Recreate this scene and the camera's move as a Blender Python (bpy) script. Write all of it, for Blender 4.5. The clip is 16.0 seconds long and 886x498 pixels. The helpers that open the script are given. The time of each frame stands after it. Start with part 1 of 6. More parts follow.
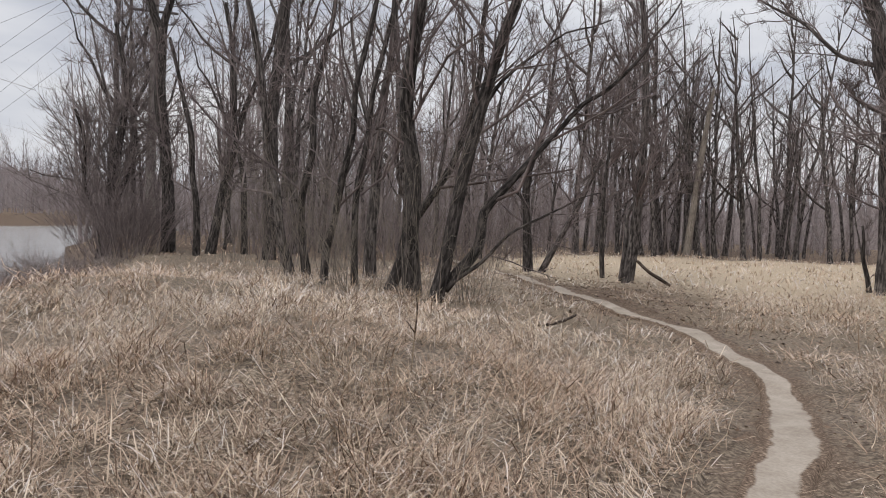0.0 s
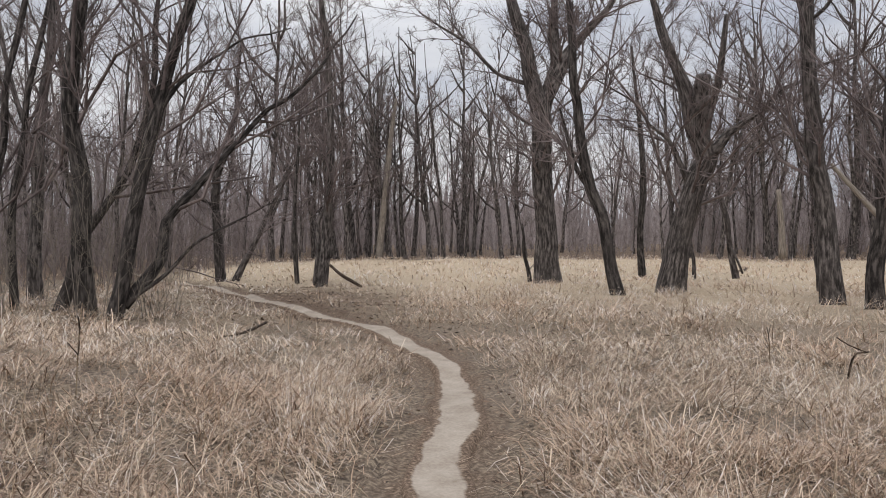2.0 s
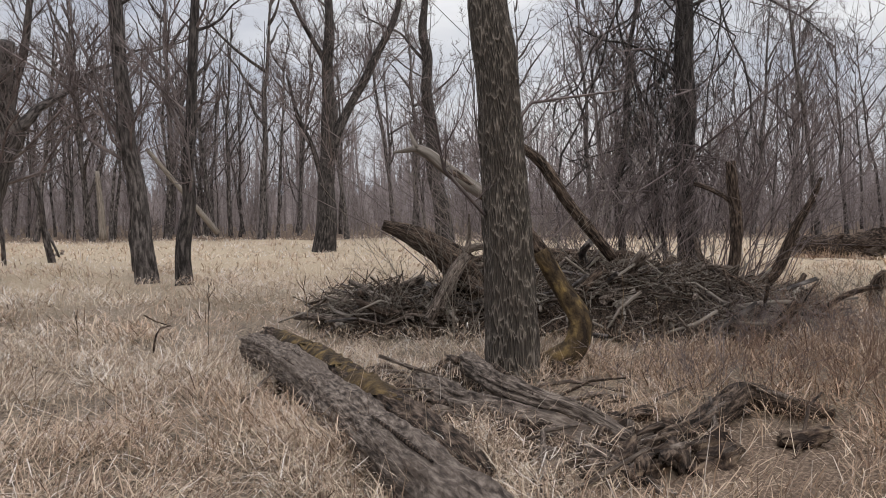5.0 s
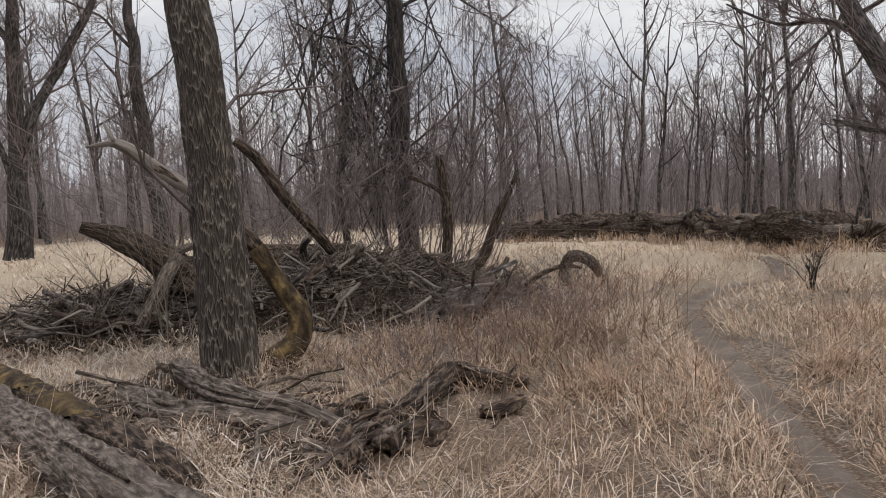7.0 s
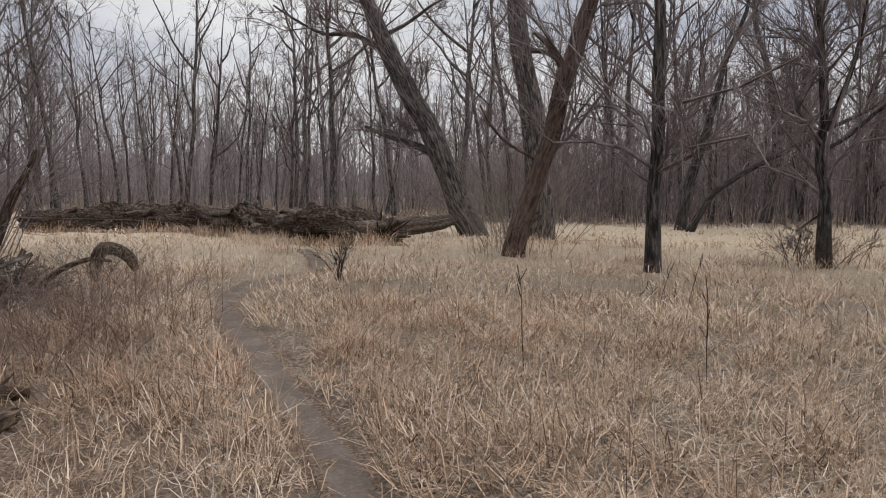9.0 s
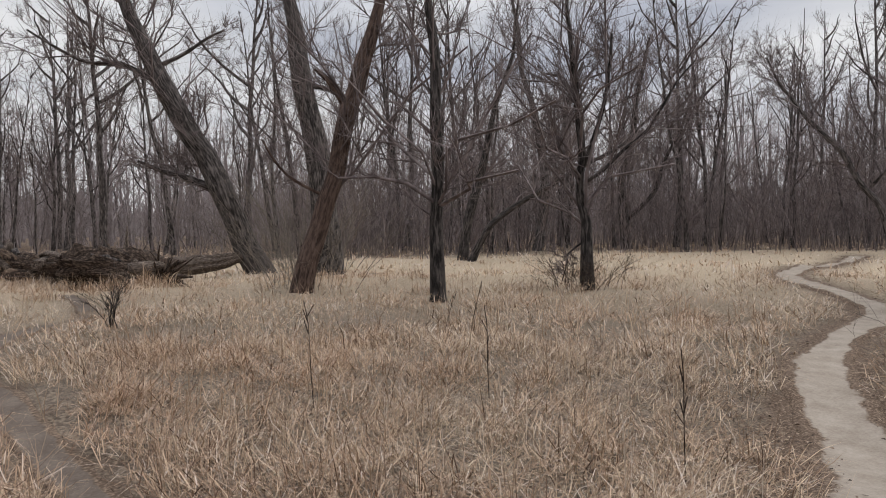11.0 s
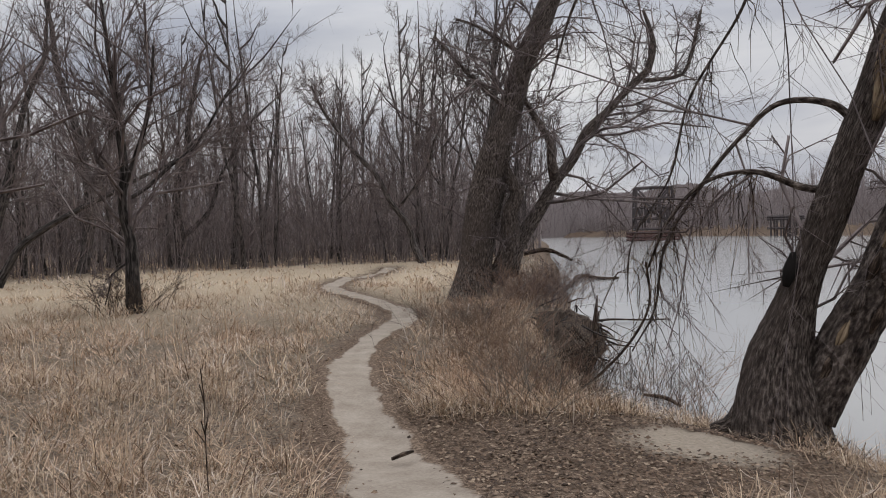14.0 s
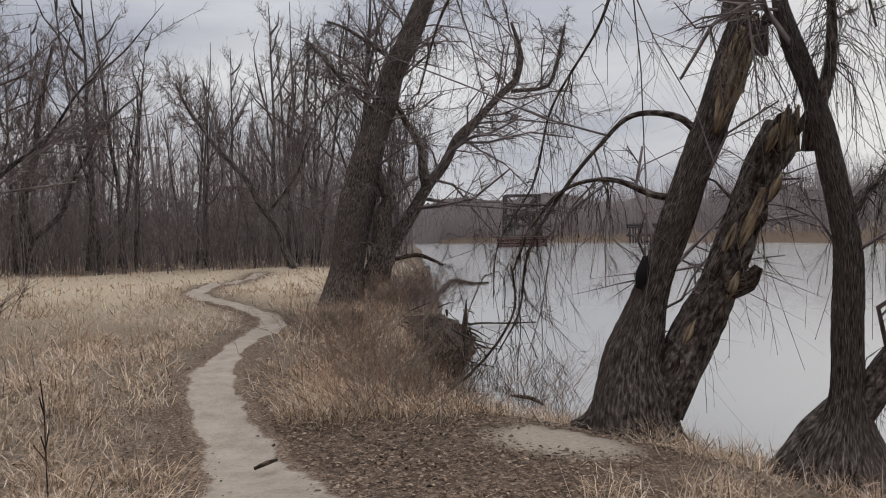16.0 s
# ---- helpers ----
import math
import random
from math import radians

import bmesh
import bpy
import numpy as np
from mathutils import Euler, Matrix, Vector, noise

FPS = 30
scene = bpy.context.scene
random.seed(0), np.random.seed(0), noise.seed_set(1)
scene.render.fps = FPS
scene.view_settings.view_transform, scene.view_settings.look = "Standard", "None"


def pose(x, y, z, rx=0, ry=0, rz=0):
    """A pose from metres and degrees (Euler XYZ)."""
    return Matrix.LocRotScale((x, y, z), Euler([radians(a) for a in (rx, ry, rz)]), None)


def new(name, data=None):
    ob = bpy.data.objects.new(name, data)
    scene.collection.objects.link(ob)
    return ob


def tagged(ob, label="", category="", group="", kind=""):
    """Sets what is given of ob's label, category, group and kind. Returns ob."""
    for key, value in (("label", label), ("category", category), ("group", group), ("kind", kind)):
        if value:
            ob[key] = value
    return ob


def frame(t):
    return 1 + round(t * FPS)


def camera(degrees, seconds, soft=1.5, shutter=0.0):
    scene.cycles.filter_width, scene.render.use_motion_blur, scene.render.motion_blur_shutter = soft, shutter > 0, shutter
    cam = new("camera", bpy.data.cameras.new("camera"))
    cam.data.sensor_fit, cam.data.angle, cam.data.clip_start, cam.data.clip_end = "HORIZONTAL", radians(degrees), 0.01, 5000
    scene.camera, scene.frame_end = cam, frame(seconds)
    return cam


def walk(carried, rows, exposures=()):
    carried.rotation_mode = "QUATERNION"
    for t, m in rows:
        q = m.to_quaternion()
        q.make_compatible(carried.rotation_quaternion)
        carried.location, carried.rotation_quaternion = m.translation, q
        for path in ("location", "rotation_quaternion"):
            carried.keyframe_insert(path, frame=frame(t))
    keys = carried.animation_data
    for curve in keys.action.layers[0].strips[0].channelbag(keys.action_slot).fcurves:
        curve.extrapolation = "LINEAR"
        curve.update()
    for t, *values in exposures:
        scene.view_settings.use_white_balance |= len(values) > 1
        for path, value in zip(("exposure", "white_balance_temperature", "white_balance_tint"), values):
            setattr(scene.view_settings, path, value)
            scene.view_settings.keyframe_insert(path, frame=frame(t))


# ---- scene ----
cam = camera(60.78, 16.0, soft=1.0)
PATH = [
    (0.0, pose(-0.029, 0.414, 1.508, 88.31, -2.10, 0.06)),
    (0.5, pose(0.014, 0.392, 1.504, 88.51, -0.95, -5.07)),
    (1.0, pose(0.061, 0.374, 1.502, 88.62, 0.04, -10.27)),
    (1.5, pose(0.096, 0.317, 1.505, 88.89, 0.25, -15.92)),
    (2.0, pose(0.132, 0.280, 1.498, 89.18, 0.23, -22.52)),
    (2.5, pose(0.165, 0.231, 1.501, 89.25, 0.23, -32.15)),
    (3.0, pose(0.199, 0.195, 1.490, 88.93, -0.18, -39.04)),
    (3.5, pose(0.222, 0.186, 1.489, 88.54, -0.74, -45.82)),
    (4.0, pose(0.244, 0.198, 1.501, 88.16, -0.75, -54.50)),
    (6.5, pose(0.282, 0.051, 1.503, 86.77, 2.20, -87.06)),
    (7.0, pose(0.312, 0.016, 1.497, 86.70, 2.05, -91.01)),
    (7.5, pose(0.332, -0.052, 1.491, 86.32, 1.13, -99.92)),
    (8.0, pose(0.347, -0.142, 1.489, 85.49, 0.36, -110.86)),
    (8.5, pose(0.329, -0.199, 1.500, 85.46, -0.22, -118.85)),
    (9.0, pose(0.318, -0.229, 1.501, 85.65, -0.56, -123.75)),
    (11.5, pose(0.239, -0.235, 1.508, 88.49, 1.27, -145.19)),
    (12.0, pose(0.202, -0.276, 1.504, 88.34, 1.59, -151.71)),
    (12.5, pose(0.167, -0.295, 1.505, 88.37, 1.49, -157.24)),
    (13.0, pose(0.138, -0.335, 1.509, 88.98, 1.40, -161.29)),
    (13.5, pose(0.077, -0.328, 1.503, 88.98, 1.45, -168.45)),
    (14.0, pose(0.019, -0.340, 1.506, 88.91, 1.58, -172.01)),
    (14.5, pose(-0.036, -0.303, 1.506, 88.91, 1.58, -174.77)),
    (15.0, pose(-0.044, -0.298, 1.500, 89.01, 1.51, -177.01)),
    (15.5, pose(-0.035, -0.355, 1.489, 89.08, 1.37, -179.22)),
    (16.0, pose(-0.033, -0.360, 1.483, 89.11, 1.31, -181.56)),
]
walk(cam, PATH, [(0.0, 0.04), (4.0, 0.06), (7.0, 0.0), (9.0, -0.04), (11.5, -0.1), (13.5, -0.2), (16.0, -0.24)])

# ---- light: high overcast ----
SUN_BEARING, SUN_HEIGHT = 215.0, 32.0
world = bpy.data.worlds.new("overcast_sky")
scene.world = world
world.use_nodes = True
wn, wl = world.node_tree.nodes, world.node_tree.links
wn.clear()
sky = wn.new("ShaderNodeTexSky")
sky.sky_type = "NISHITA"
sky.sun_disc = False
sky.sun_elevation, sky.sun_rotation = radians(SUN_HEIGHT), radians(SUN_BEARING)
sky.air_density, sky.dust_density = 1.0, 3.0
sky_bg = wn.new("ShaderNodeBackground")
sky_bg.inputs["Strength"].default_value = 0.05
cloud_bg = wn.new("ShaderNodeBackground")
cloud_bg.inputs["Strength"].default_value = 0.92
coords = wn.new("ShaderNodeTexCoord")
stretch = wn.new("ShaderNodeMapping")
stretch.inputs["Scale"].default_value = (1.2, 1.2, 5.0)
wl.new(coords.outputs["Generated"], stretch.inputs["Vector"])
clouds = wn.new("ShaderNodeTexNoise")
clouds.inputs["Scale"].default_value, clouds.inputs["Detail"].default_value = 1.6, 6.0
wl.new(stretch.outputs["Vector"], clouds.inputs["Vector"])
cloud_ramp = wn.new("ShaderNodeValToRGB")
cloud_ramp.color_ramp.elements[0].position, cloud_ramp.color_ramp.elements[0].color = 0.36, (0.56, 0.59, 0.68, 1)
cloud_ramp.color_ramp.elements[1].position, cloud_ramp.color_ramp.elements[1].color = 0.62, (0.98, 0.98, 1.0, 1)
wl.new(clouds.outputs["Fac"], cloud_ramp.inputs["Fac"])
# an overcast sky is brightest overhead
axis = wn.new("ShaderNodeSeparateXYZ")
wl.new(coords.outputs["Generated"], axis.inputs["Vector"])
zenith = wn.new("ShaderNodeMapRange")
zenith.inputs["From Min"].default_value, zenith.inputs["From Max"].default_value = 0.25, 1.0
zenith.inputs["To Min"].default_value, zenith.inputs["To Max"].default_value = 1.0, 2.8
wl.new(axis.outputs["Z"], zenith.inputs["Value"])
lifted = wn.new("ShaderNodeVectorMath")
lifted.operation = "SCALE"
wl.new(cloud_ramp.outputs["Color"], lifted.inputs[0])
wl.new(zenith.outputs["Result"], lifted.inputs["Scale"])
wl.new(lifted.outputs["Vector"], cloud_bg.inputs["Color"])
wl.new(sky.outputs["Color"], sky_bg.inputs["Color"])
cover = wn.new("ShaderNodeMixShader")
cover.inputs["Fac"].default_value = 0.9
wl.new(sky_bg.outputs[0], cover.inputs[1])
wl.new(cloud_bg.outputs[0], cover.inputs[2])
wo = wn.new("ShaderNodeOutputWorld")
wl.new(cover.outputs[0], wo.inputs["Surface"])
sun_data = bpy.data.lights.new("sun", "SUN")
sun_data.energy, sun_data.angle, sun_data.color = 0.9, radians(25), (1.0, 0.96, 0.90)
sun = new("sun", sun_data)
sun.rotation_euler = Euler((radians(90 - SUN_HEIGHT), 0, radians(180 - SUN_BEARING)))


# ---- materials ----
def material(name, rough=0.9, metal=0.0, spec=0.3):
    m = bpy.data.materials.new(name)
    m.use_nodes = True
    b = m.node_tree.nodes["Principled BSDF"]
    b.inputs["Roughness"].default_value, b.inputs["Metallic"].default_value = rough, metal
    b.inputs["Specular IOR Level"].default_value = spec
    return m, m.node_tree.nodes, m.node_tree.links, b


def ramp_of(n, l, source, stops):
    r = n.new("ShaderNodeValToRGB")
    while len(r.color_ramp.elements) < len(stops):
        r.color_ramp.elements.new(0.5)
    for e, (p, c) in zip(r.color_ramp.elements, stops):
        e.position, e.color = p, (*c, 1)
    l.new(source, r.inputs["Fac"])
    return r.outputs["Color"]


def noise_of(n, l, scale, detail=5.0, stretch=None, space="Object", rough=0.6):
    if space == "grain":
        c = n.new("ShaderNodeAttribute")
        c.attribute_name = "grain"
        out = c.outputs["Vector"]
    else:
        c = n.new("ShaderNodeTexCoord")
        out = c.outputs[space]
    if stretch:
        mp = n.new("ShaderNodeMapping")
        mp.inputs["Scale"].default_value = stretch
        l.new(out, mp.inputs["Vector"])
        out = mp.outputs["Vector"]
    t = n.new("ShaderNodeTexNoise")
    t.inputs["Scale"].default_value, t.inputs["Detail"].default_value = scale, detail
    t.inputs["Roughness"].default_value = rough
    l.new(out, t.inputs["Vector"])
    return t.outputs["Fac"]


def mix_of(n, l, fac, a, b, mode="MIX"):
    m = n.new("ShaderNodeMix")
    m.data_type, m.blend_type = "RGBA", mode
    if isinstance(fac, float):
        m.inputs["Factor"].default_value = fac
    else:
        l.new(fac, m.inputs["Factor"])
    for s, v in ((6, a), (7, b)):
        if isinstance(v, tuple):
            m.inputs[s].default_value = (*v, 1)
        else:
            l.new(v, m.inputs[s])
    return m.outputs[2]


def bump_of(n, l, b, height, strength, distance):
    u = n.new("ShaderNodeBump")
    u.inputs["Strength"].default_value, u.inputs["Distance"].default_value = strength, distance
    l.new(height, u.inputs["Height"])
    l.new(u.outputs["Normal"], b.inputs["Normal"])


def attr_of(n, name):
    a = n.new("ShaderNodeAttribute")
    a.attribute_name = name
    return a.outputs["Fac"]


def bark(name, dark, mid, light, size=9.0, relief=0.03, lichen=None, pull=0.30, stops=(0.40, 0.50, 0.63)):
    """Furrowed bark: grain drawn out along the stem, worn patches at a larger scale."""
    m, n, l, b = material(name, 0.92, spec=0.2)
    fine = noise_of(n, l, size, 7.0, (1, 1, pull), "grain")
    patch = noise_of(n, l, 1.1, 4.0, (1, 1, 0.6), "grain")
    col = ramp_of(n, l, fine, list(zip(stops, (dark, mid, light))))
    col = mix_of(n, l, ramp_of(n, l, patch, [(0.45, (0, 0, 0)), (0.85, (1, 1, 1))]), col, mid, "MIX")
    if lichen:
        spots = ramp_of(n, l, noise_of(n, l, 14.0, 3.0, None, "grain"), [(0.60, (0, 0, 0)), (0.68, (1, 1, 1))])
        col = mix_of(n, l, spots, col, lichen)
    l.new(col, b.inputs["Base Color"])
    bump_of(n, l, b, fine, 1.0, relief)
    GRAINED.add(name)
    return m


GRAINED = set()
BARK_DARK = bark("dark_bark", (0.012, 0.010, 0.009), (0.041, 0.035, 0.032), (0.112, 0.096, 0.088), 12.0)
BARK_GREY = bark("grey_brown_bark", (0.020, 0.017, 0.015), (0.070, 0.060, 0.056), (0.178, 0.155, 0.143), 12.0)
BARK_WILLOW = bark("willow_bark", (0.018, 0.013, 0.011), (0.096, 0.075, 0.064), (0.290, 0.243, 0.210), 24.0, 0.06, pull=0.45, stops=(0.38, 0.52, 0.68))
BARK_RED = bark("shaggy_red_brown_bark", (0.028, 0.018, 0.014), (0.085, 0.056, 0.044), (0.150, 0.105, 0.085), 12.0, 0.04)
TWIG = bark("twig_bark", (0.085, 0.068, 0.065), (0.150, 0.121, 0.116), (0.235, 0.192, 0.183), 3.0, 0.001)
TWIG_PALE = bark("pale_twig_bark", (0.10, 0.085, 0.07), (0.17, 0.145, 0.12), (0.26, 0.22, 0.18), 3.0, 0.001)
DEADWOOD = bark("weathered_dead_wood", (0.026, 0.019, 0.015), (0.118, 0.092, 0.075), (0.270, 0.222, 0.185), 46.0, 0.03, pull=0.20, stops=(0.38, 0.51, 0.66))
PALEWOOD = bark("bleached_bare_wood", (0.09, 0.075, 0.062), (0.19, 0.163, 0.138), (0.33, 0.29, 0.25), 26.0, 0.01, pull=0.10, stops=(0.34, 0.52, 0.72))
BROKEN = bark("torn_yellow_heartwood", (0.040, 0.027, 0.018), (0.200, 0.142, 0.090), (0.430, 0.335, 0.225), 30.0, 0.03, pull=0.14, stops=(0.38, 0.50, 0.66))
ROTTEN = bark("rotten_dark_wood", (0.010, 0.007, 0.005), (0.056, 0.038, 0.028), (0.190, 0.140, 0.106), 40.0, 0.05, pull=0.22, stops=(0.40, 0.51, 0.66))
ROTTEN_STEM = bark("crumbling_bark_over_brown_heartwood", (0.014, 0.009, 0.007), (0.085, 0.058, 0.042), (0.225, 0.165, 0.115), 21.0, 0.07, pull=0.35, stops=(0.42, 0.51, 0.66))
MOSS = bark("moss_over_dead_wood", (0.020, 0.013, 0.008), (0.070, 0.047, 0.024), (0.190, 0.128, 0.050), 9.0, 0.05, pull=0.6, stops=(0.40, 0.52, 0.66))
# twig bark paled toward grey: the haze over far brush is in the colour
HAZE_TWIG = bark("hazed_grey_brush_twigs", (0.120, 0.098, 0.094), (0.195, 0.162, 0.154), (0.270, 0.226, 0.212), 3.0, 0.001)


def ash_bark():
    """Ash bark: a net of pale ridges round dark upright furrows."""
    m, n, l, b = material("furrowed_ash_bark", 0.92, spec=0.2)
    GRAINED.add("furrowed_ash_bark")
    c = n.new("ShaderNodeAttribute")
    c.attribute_name = "grain"
    mp = n.new("ShaderNodeMapping")
    mp.inputs["Scale"].default_value = (1, 1, 0.30)
    l.new(c.outputs["Vector"], mp.inputs["Vector"])
    w = n.new("ShaderNodeTexNoise")
    w.inputs["Scale"].default_value = 9.0
    l.new(mp.outputs["Vector"], w.inputs["Vector"])
    warp = mix_of(n, l, 0.10, mp.outputs["Vector"], w.outputs["Color"], "ADD")
    v = n.new("ShaderNodeTexVoronoi")
    v.feature = "DISTANCE_TO_EDGE"
    v.inputs["Scale"].default_value = 20.0
    l.new(warp, v.inputs["Vector"])
    fine = noise_of(n, l, 60.0, 4.0, (1, 1, 0.5), "grain")
    col = ramp_of(n, l, v.outputs["Distance"], [(0.0, (0.25, 0.213, 0.178)), (0.05, (0.150, 0.125, 0.104)), (0.12, (0.052, 0.042, 0.034)), (0.4, (0.026, 0.021, 0.017))])
    col = mix_of(n, l, ramp_of(n, l, noise_of(n, l, 1.6, 3.0, None, "grain"), [(0.48, (0, 0, 0)), (0.72, (0.7, 0.7, 0.7))]), col, (0.060, 0.045, 0.035))
    col = mix_of(n, l, 0.2, col, ramp_of(n, l, fine, [(0.3, (0.04, 0.033, 0.028)), (0.7, (0.22, 0.19, 0.16))]))
    l.new(col, b.inputs["Base Color"])
    inv = ramp_of(n, l, v.outputs["Distance"], [(0.0, (1, 1, 1)), (0.3, (0, 0, 0))])
    bump_of(n, l, b, inv, 1.0, 0.03)
    return m


BARK_ASH = ash_bark()


def grass_material():
    m, n, l, b = material("dry_straw_grass", 0.85, spec=0.25)
    tint, tip = attr_of(n, "tint"), attr_of(n, "warm")
    col = ramp_of(n, l, tint, [(0.0, (0.110, 0.074, 0.053)), (0.22, (0.235, 0.172, 0.125)), (0.5, (0.408, 0.325, 0.246)), (0.75, (0.540, 0.455, 0.358)), (0.93, (0.66, 0.59, 0.475)), (1.0, (0.60, 0.57, 0.53))])
    zone = ramp_of(n, l, noise_of(n, l, 0.22, 4.0), [(0.42, (1.0, 1.0, 1.0)), (0.66, (0.86, 0.74, 0.67))])
    col = mix_of(n, l, 0.8, col, zone, "MULTIPLY")
    col = mix_of(n, l, tip, col, mix_of(n, l, 1.0, col, (1.0, 0.935, 0.85), "MULTIPLY"))
    col = mix_of(n, l, 1.0, col, (1.0, 0.955, 0.932), "MULTIPLY")
    l.new(col, b.inputs["Base Color"])
    return m


GRASS = grass_material()


def ground_material():
    m, n, l, b = material("matted_dead_grass_and_leaf_litter", 0.95, spec=0.15)
    straw = noise_of(n, l, 26.0, 8.0)
    big = noise_of(n, l, 0.35, 4.0)
    grass = ramp_of(n, l, straw, [(0.34, (0.045, 0.033, 0.025)), (0.5, (0.135, 0.104, 0.076)), (0.68, (0.34, 0.275, 0.20))])
    grass = mix_of(n, l, ramp_of(n, l, big, [(0.40, (0, 0, 0)), (0.65, (1, 1, 1))]), grass, ramp_of(n, l, straw, [(0.3, (0.055, 0.041, 0.032)), (0.7, (0.27, 0.215, 0.165))]))
    grass = mix_of(n, l, attr_of(n, "dense"), grass, ramp_of(n, l, straw, [(0.3, (0.30, 0.235, 0.16)), (0.7, (0.55, 0.45, 0.33))]))
    litter = ramp_of(n, l, noise_of(n, l, 42.0, 8.0), [(0.32, (0.042, 0.028, 0.019)), (0.52, (0.140, 0.098, 0.070)), (0.72, (0.32, 0.245, 0.180))])
    edge = n.new("ShaderNodeMath")
    edge.operation = "MULTIPLY_ADD"
    l.new(noise_of(n, l, 2.4, 5.0), edge.inputs[0])
    edge.inputs[1].default_value = 0.9
    l.new(attr_of(n, "worn"), edge.inputs[2])
    fac = ramp_of(n, l, edge.outputs[0], [(0.72, (0, 0, 0)), (0.98, (1, 1, 1))])
    col = mix_of(n, l, fac, grass, litter)
    wet = ramp_of(n, l, attr_of(n, "shore"), [(0.1, (0, 0, 0)), (0.9, (1, 1, 1))])
    col = mix_of(n, l, wet, col, ramp_of(n, l, straw, [(0.3, (0.042, 0.029, 0.020)), (0.7, (0.150, 0.108, 0.078))]))
    bare = ramp_of(n, l, attr_of(n, "sand"), [(0.25, (0, 0, 0)), (0.6, (1, 1, 1))])
    col = mix_of(n, l, bare, col, ramp_of(n, l, straw, [(0.3, (0.24, 0.195, 0.15)), (0.7, (0.40, 0.34, 0.27))]))
    l.new(col, b.inputs["Base Color"])
    bump_of(n, l, b, straw, 0.8, 0.03)
    return m


GROUND = ground_material()


def soil_material(name, a, c, d, relief=0.012):
    m, n, l, b = material(name, 0.95, spec=0.15)
    fine, big = noise_of(n, l, 38.0, 8.0), noise_of(n, l, 3.2, 5.0)
    col = ramp_of(n, l, big, [(0.32, a), (0.52, c), (0.72, d)])
    col = mix_of(n, l, 0.35, col, ramp_of(n, l, fine, [(0.35, a), (0.65, d)]))
    rim = n.new("ShaderNodeMath")
    rim.operation = "MULTIPLY_ADD"
    l.new(noise_of(n, l, 2.6, 6.0), rim.inputs[0])
    rim.inputs[1].default_value = 0.7
    l.new(attr_of(n, "edge"), rim.inputs[2])
    soil = ramp_of(n, l, fine, [(0.32, (0.042, 0.028, 0.019)), (0.52, (0.140, 0.098, 0.070)), (0.72, (0.32, 0.245, 0.180))])
    col = mix_of(n, l, ramp_of(n, l, rim.outputs[0], [(0.90, (0, 0, 0)), (1.28, (1, 1, 1))]), col, soil)
    l.new(col, b.inputs["Base Color"])
    bump_of(n, l, b, mix_of(n, l, 0.5, fine, big), 0.7, relief)
    return m


TRAIL_PALE = soil_material("packed_pale_silt", (0.205, 0.168, 0.132), (0.300, 0.255, 0.208), (0.38, 0.330, 0.275))
TRAIL_DARK = soil_material("trodden_dark_soil", (0.078, 0.060, 0.047), (0.125, 0.099, 0.080), (0.190, 0.153, 0.124))
SAND = soil_material("sandy_bank_soil", (0.24, 0.19, 0.14), (0.34, 0.285, 0.22), (0.43, 0.37, 0.29))


def water_material():
    m, n, l, b = material("grey_river_water", 0.16, spec=0.5)
    b.inputs["Base Color"].default_value = (0.325, 0.322, 0.312, 1)
    b.inputs["IOR"].default_value = 1.33
    rip = noise_of(n, l, 0.9, 5.0, (1.0, 0.35, 1.0))
    bump_of(n, l, b, rip, 0.12, 0.05)
    return m


WATER = water_material()


def plain(name, colour, rough=0.7, metal=0.0):
    m, n, l, b = material(name, rough, metal)
    v = noise_of(n, l, 3.0, 5.0)
    l.new(ramp_of(n, l, v, [(0.3, tuple(0.7 * c for c in colour)), (0.7, tuple(1.2 * c for c in colour))]), b.inputs["Base Color"])
    return m


# dark steel lightened in its base colour to stand for haze at the bridge
STEEL = plain("hazed_dark_weathered_steel", (0.085, 0.072, 0.072), 0.7, 0.2)
RUST = plain("rusty_red_steel", (0.115, 0.066, 0.060), 0.8, 0.1)
PIER = plain("stained_concrete", (0.20, 0.185, 0.165), 0.9)
# far woods: aerial haze is put into this pale grey base colour
HAZED_WOOD = plain("hazed_distant_woods", (0.285, 0.245, 0.240), 1.0)
WIRE = plain("overhead_wire", (0.16, 0.16, 0.17), 0.6, 0.3)
rng = np.random.default_rng(7)


# ---- shape of the land ----
def smooth(a, b, v):
    v = np.clip((v - a) / (b - a), 0, 1)
    return v * v * (3 - 2 * v)


def bank_x(y):
    """The river's near edge: its x for each y."""
    return np.interp(y, [-400, -300, -150, -34, -19, -12.6, -11.2, -9.6, -8.2, -6.5, -3, 4, 15, 28, 60, 140, 400],
                     [6, 4, 0.5, -0.6, -0.7, -0.7, -1.3, -3.4, -4.8, -5.9, -6.4, -7.2, -9.5, -14, -30, -40, -50])


def far_x(y):
    """The river's far edge."""
    return np.interp(y, [-420, -320, -260, -150, 0, 140, 400], [4, -6, -40, -72, -82, -76, -110])


WATER_Z = -1.15
TRAIL_NORTH = [(0.6, -4.0), (1.1, -1.5), (1.4, 1.5), (1.78, 4.3), (2.45, 5.6), (2.95, 6.75), (3.42, 8.0), (3.8, 9.6), (3.97, 11.6), (3.75, 13.6), (3.3, 16.2), (2.85, 21.5), (2.1, 26.0), (1.2, 31.0), (-1.0, 38.0)]
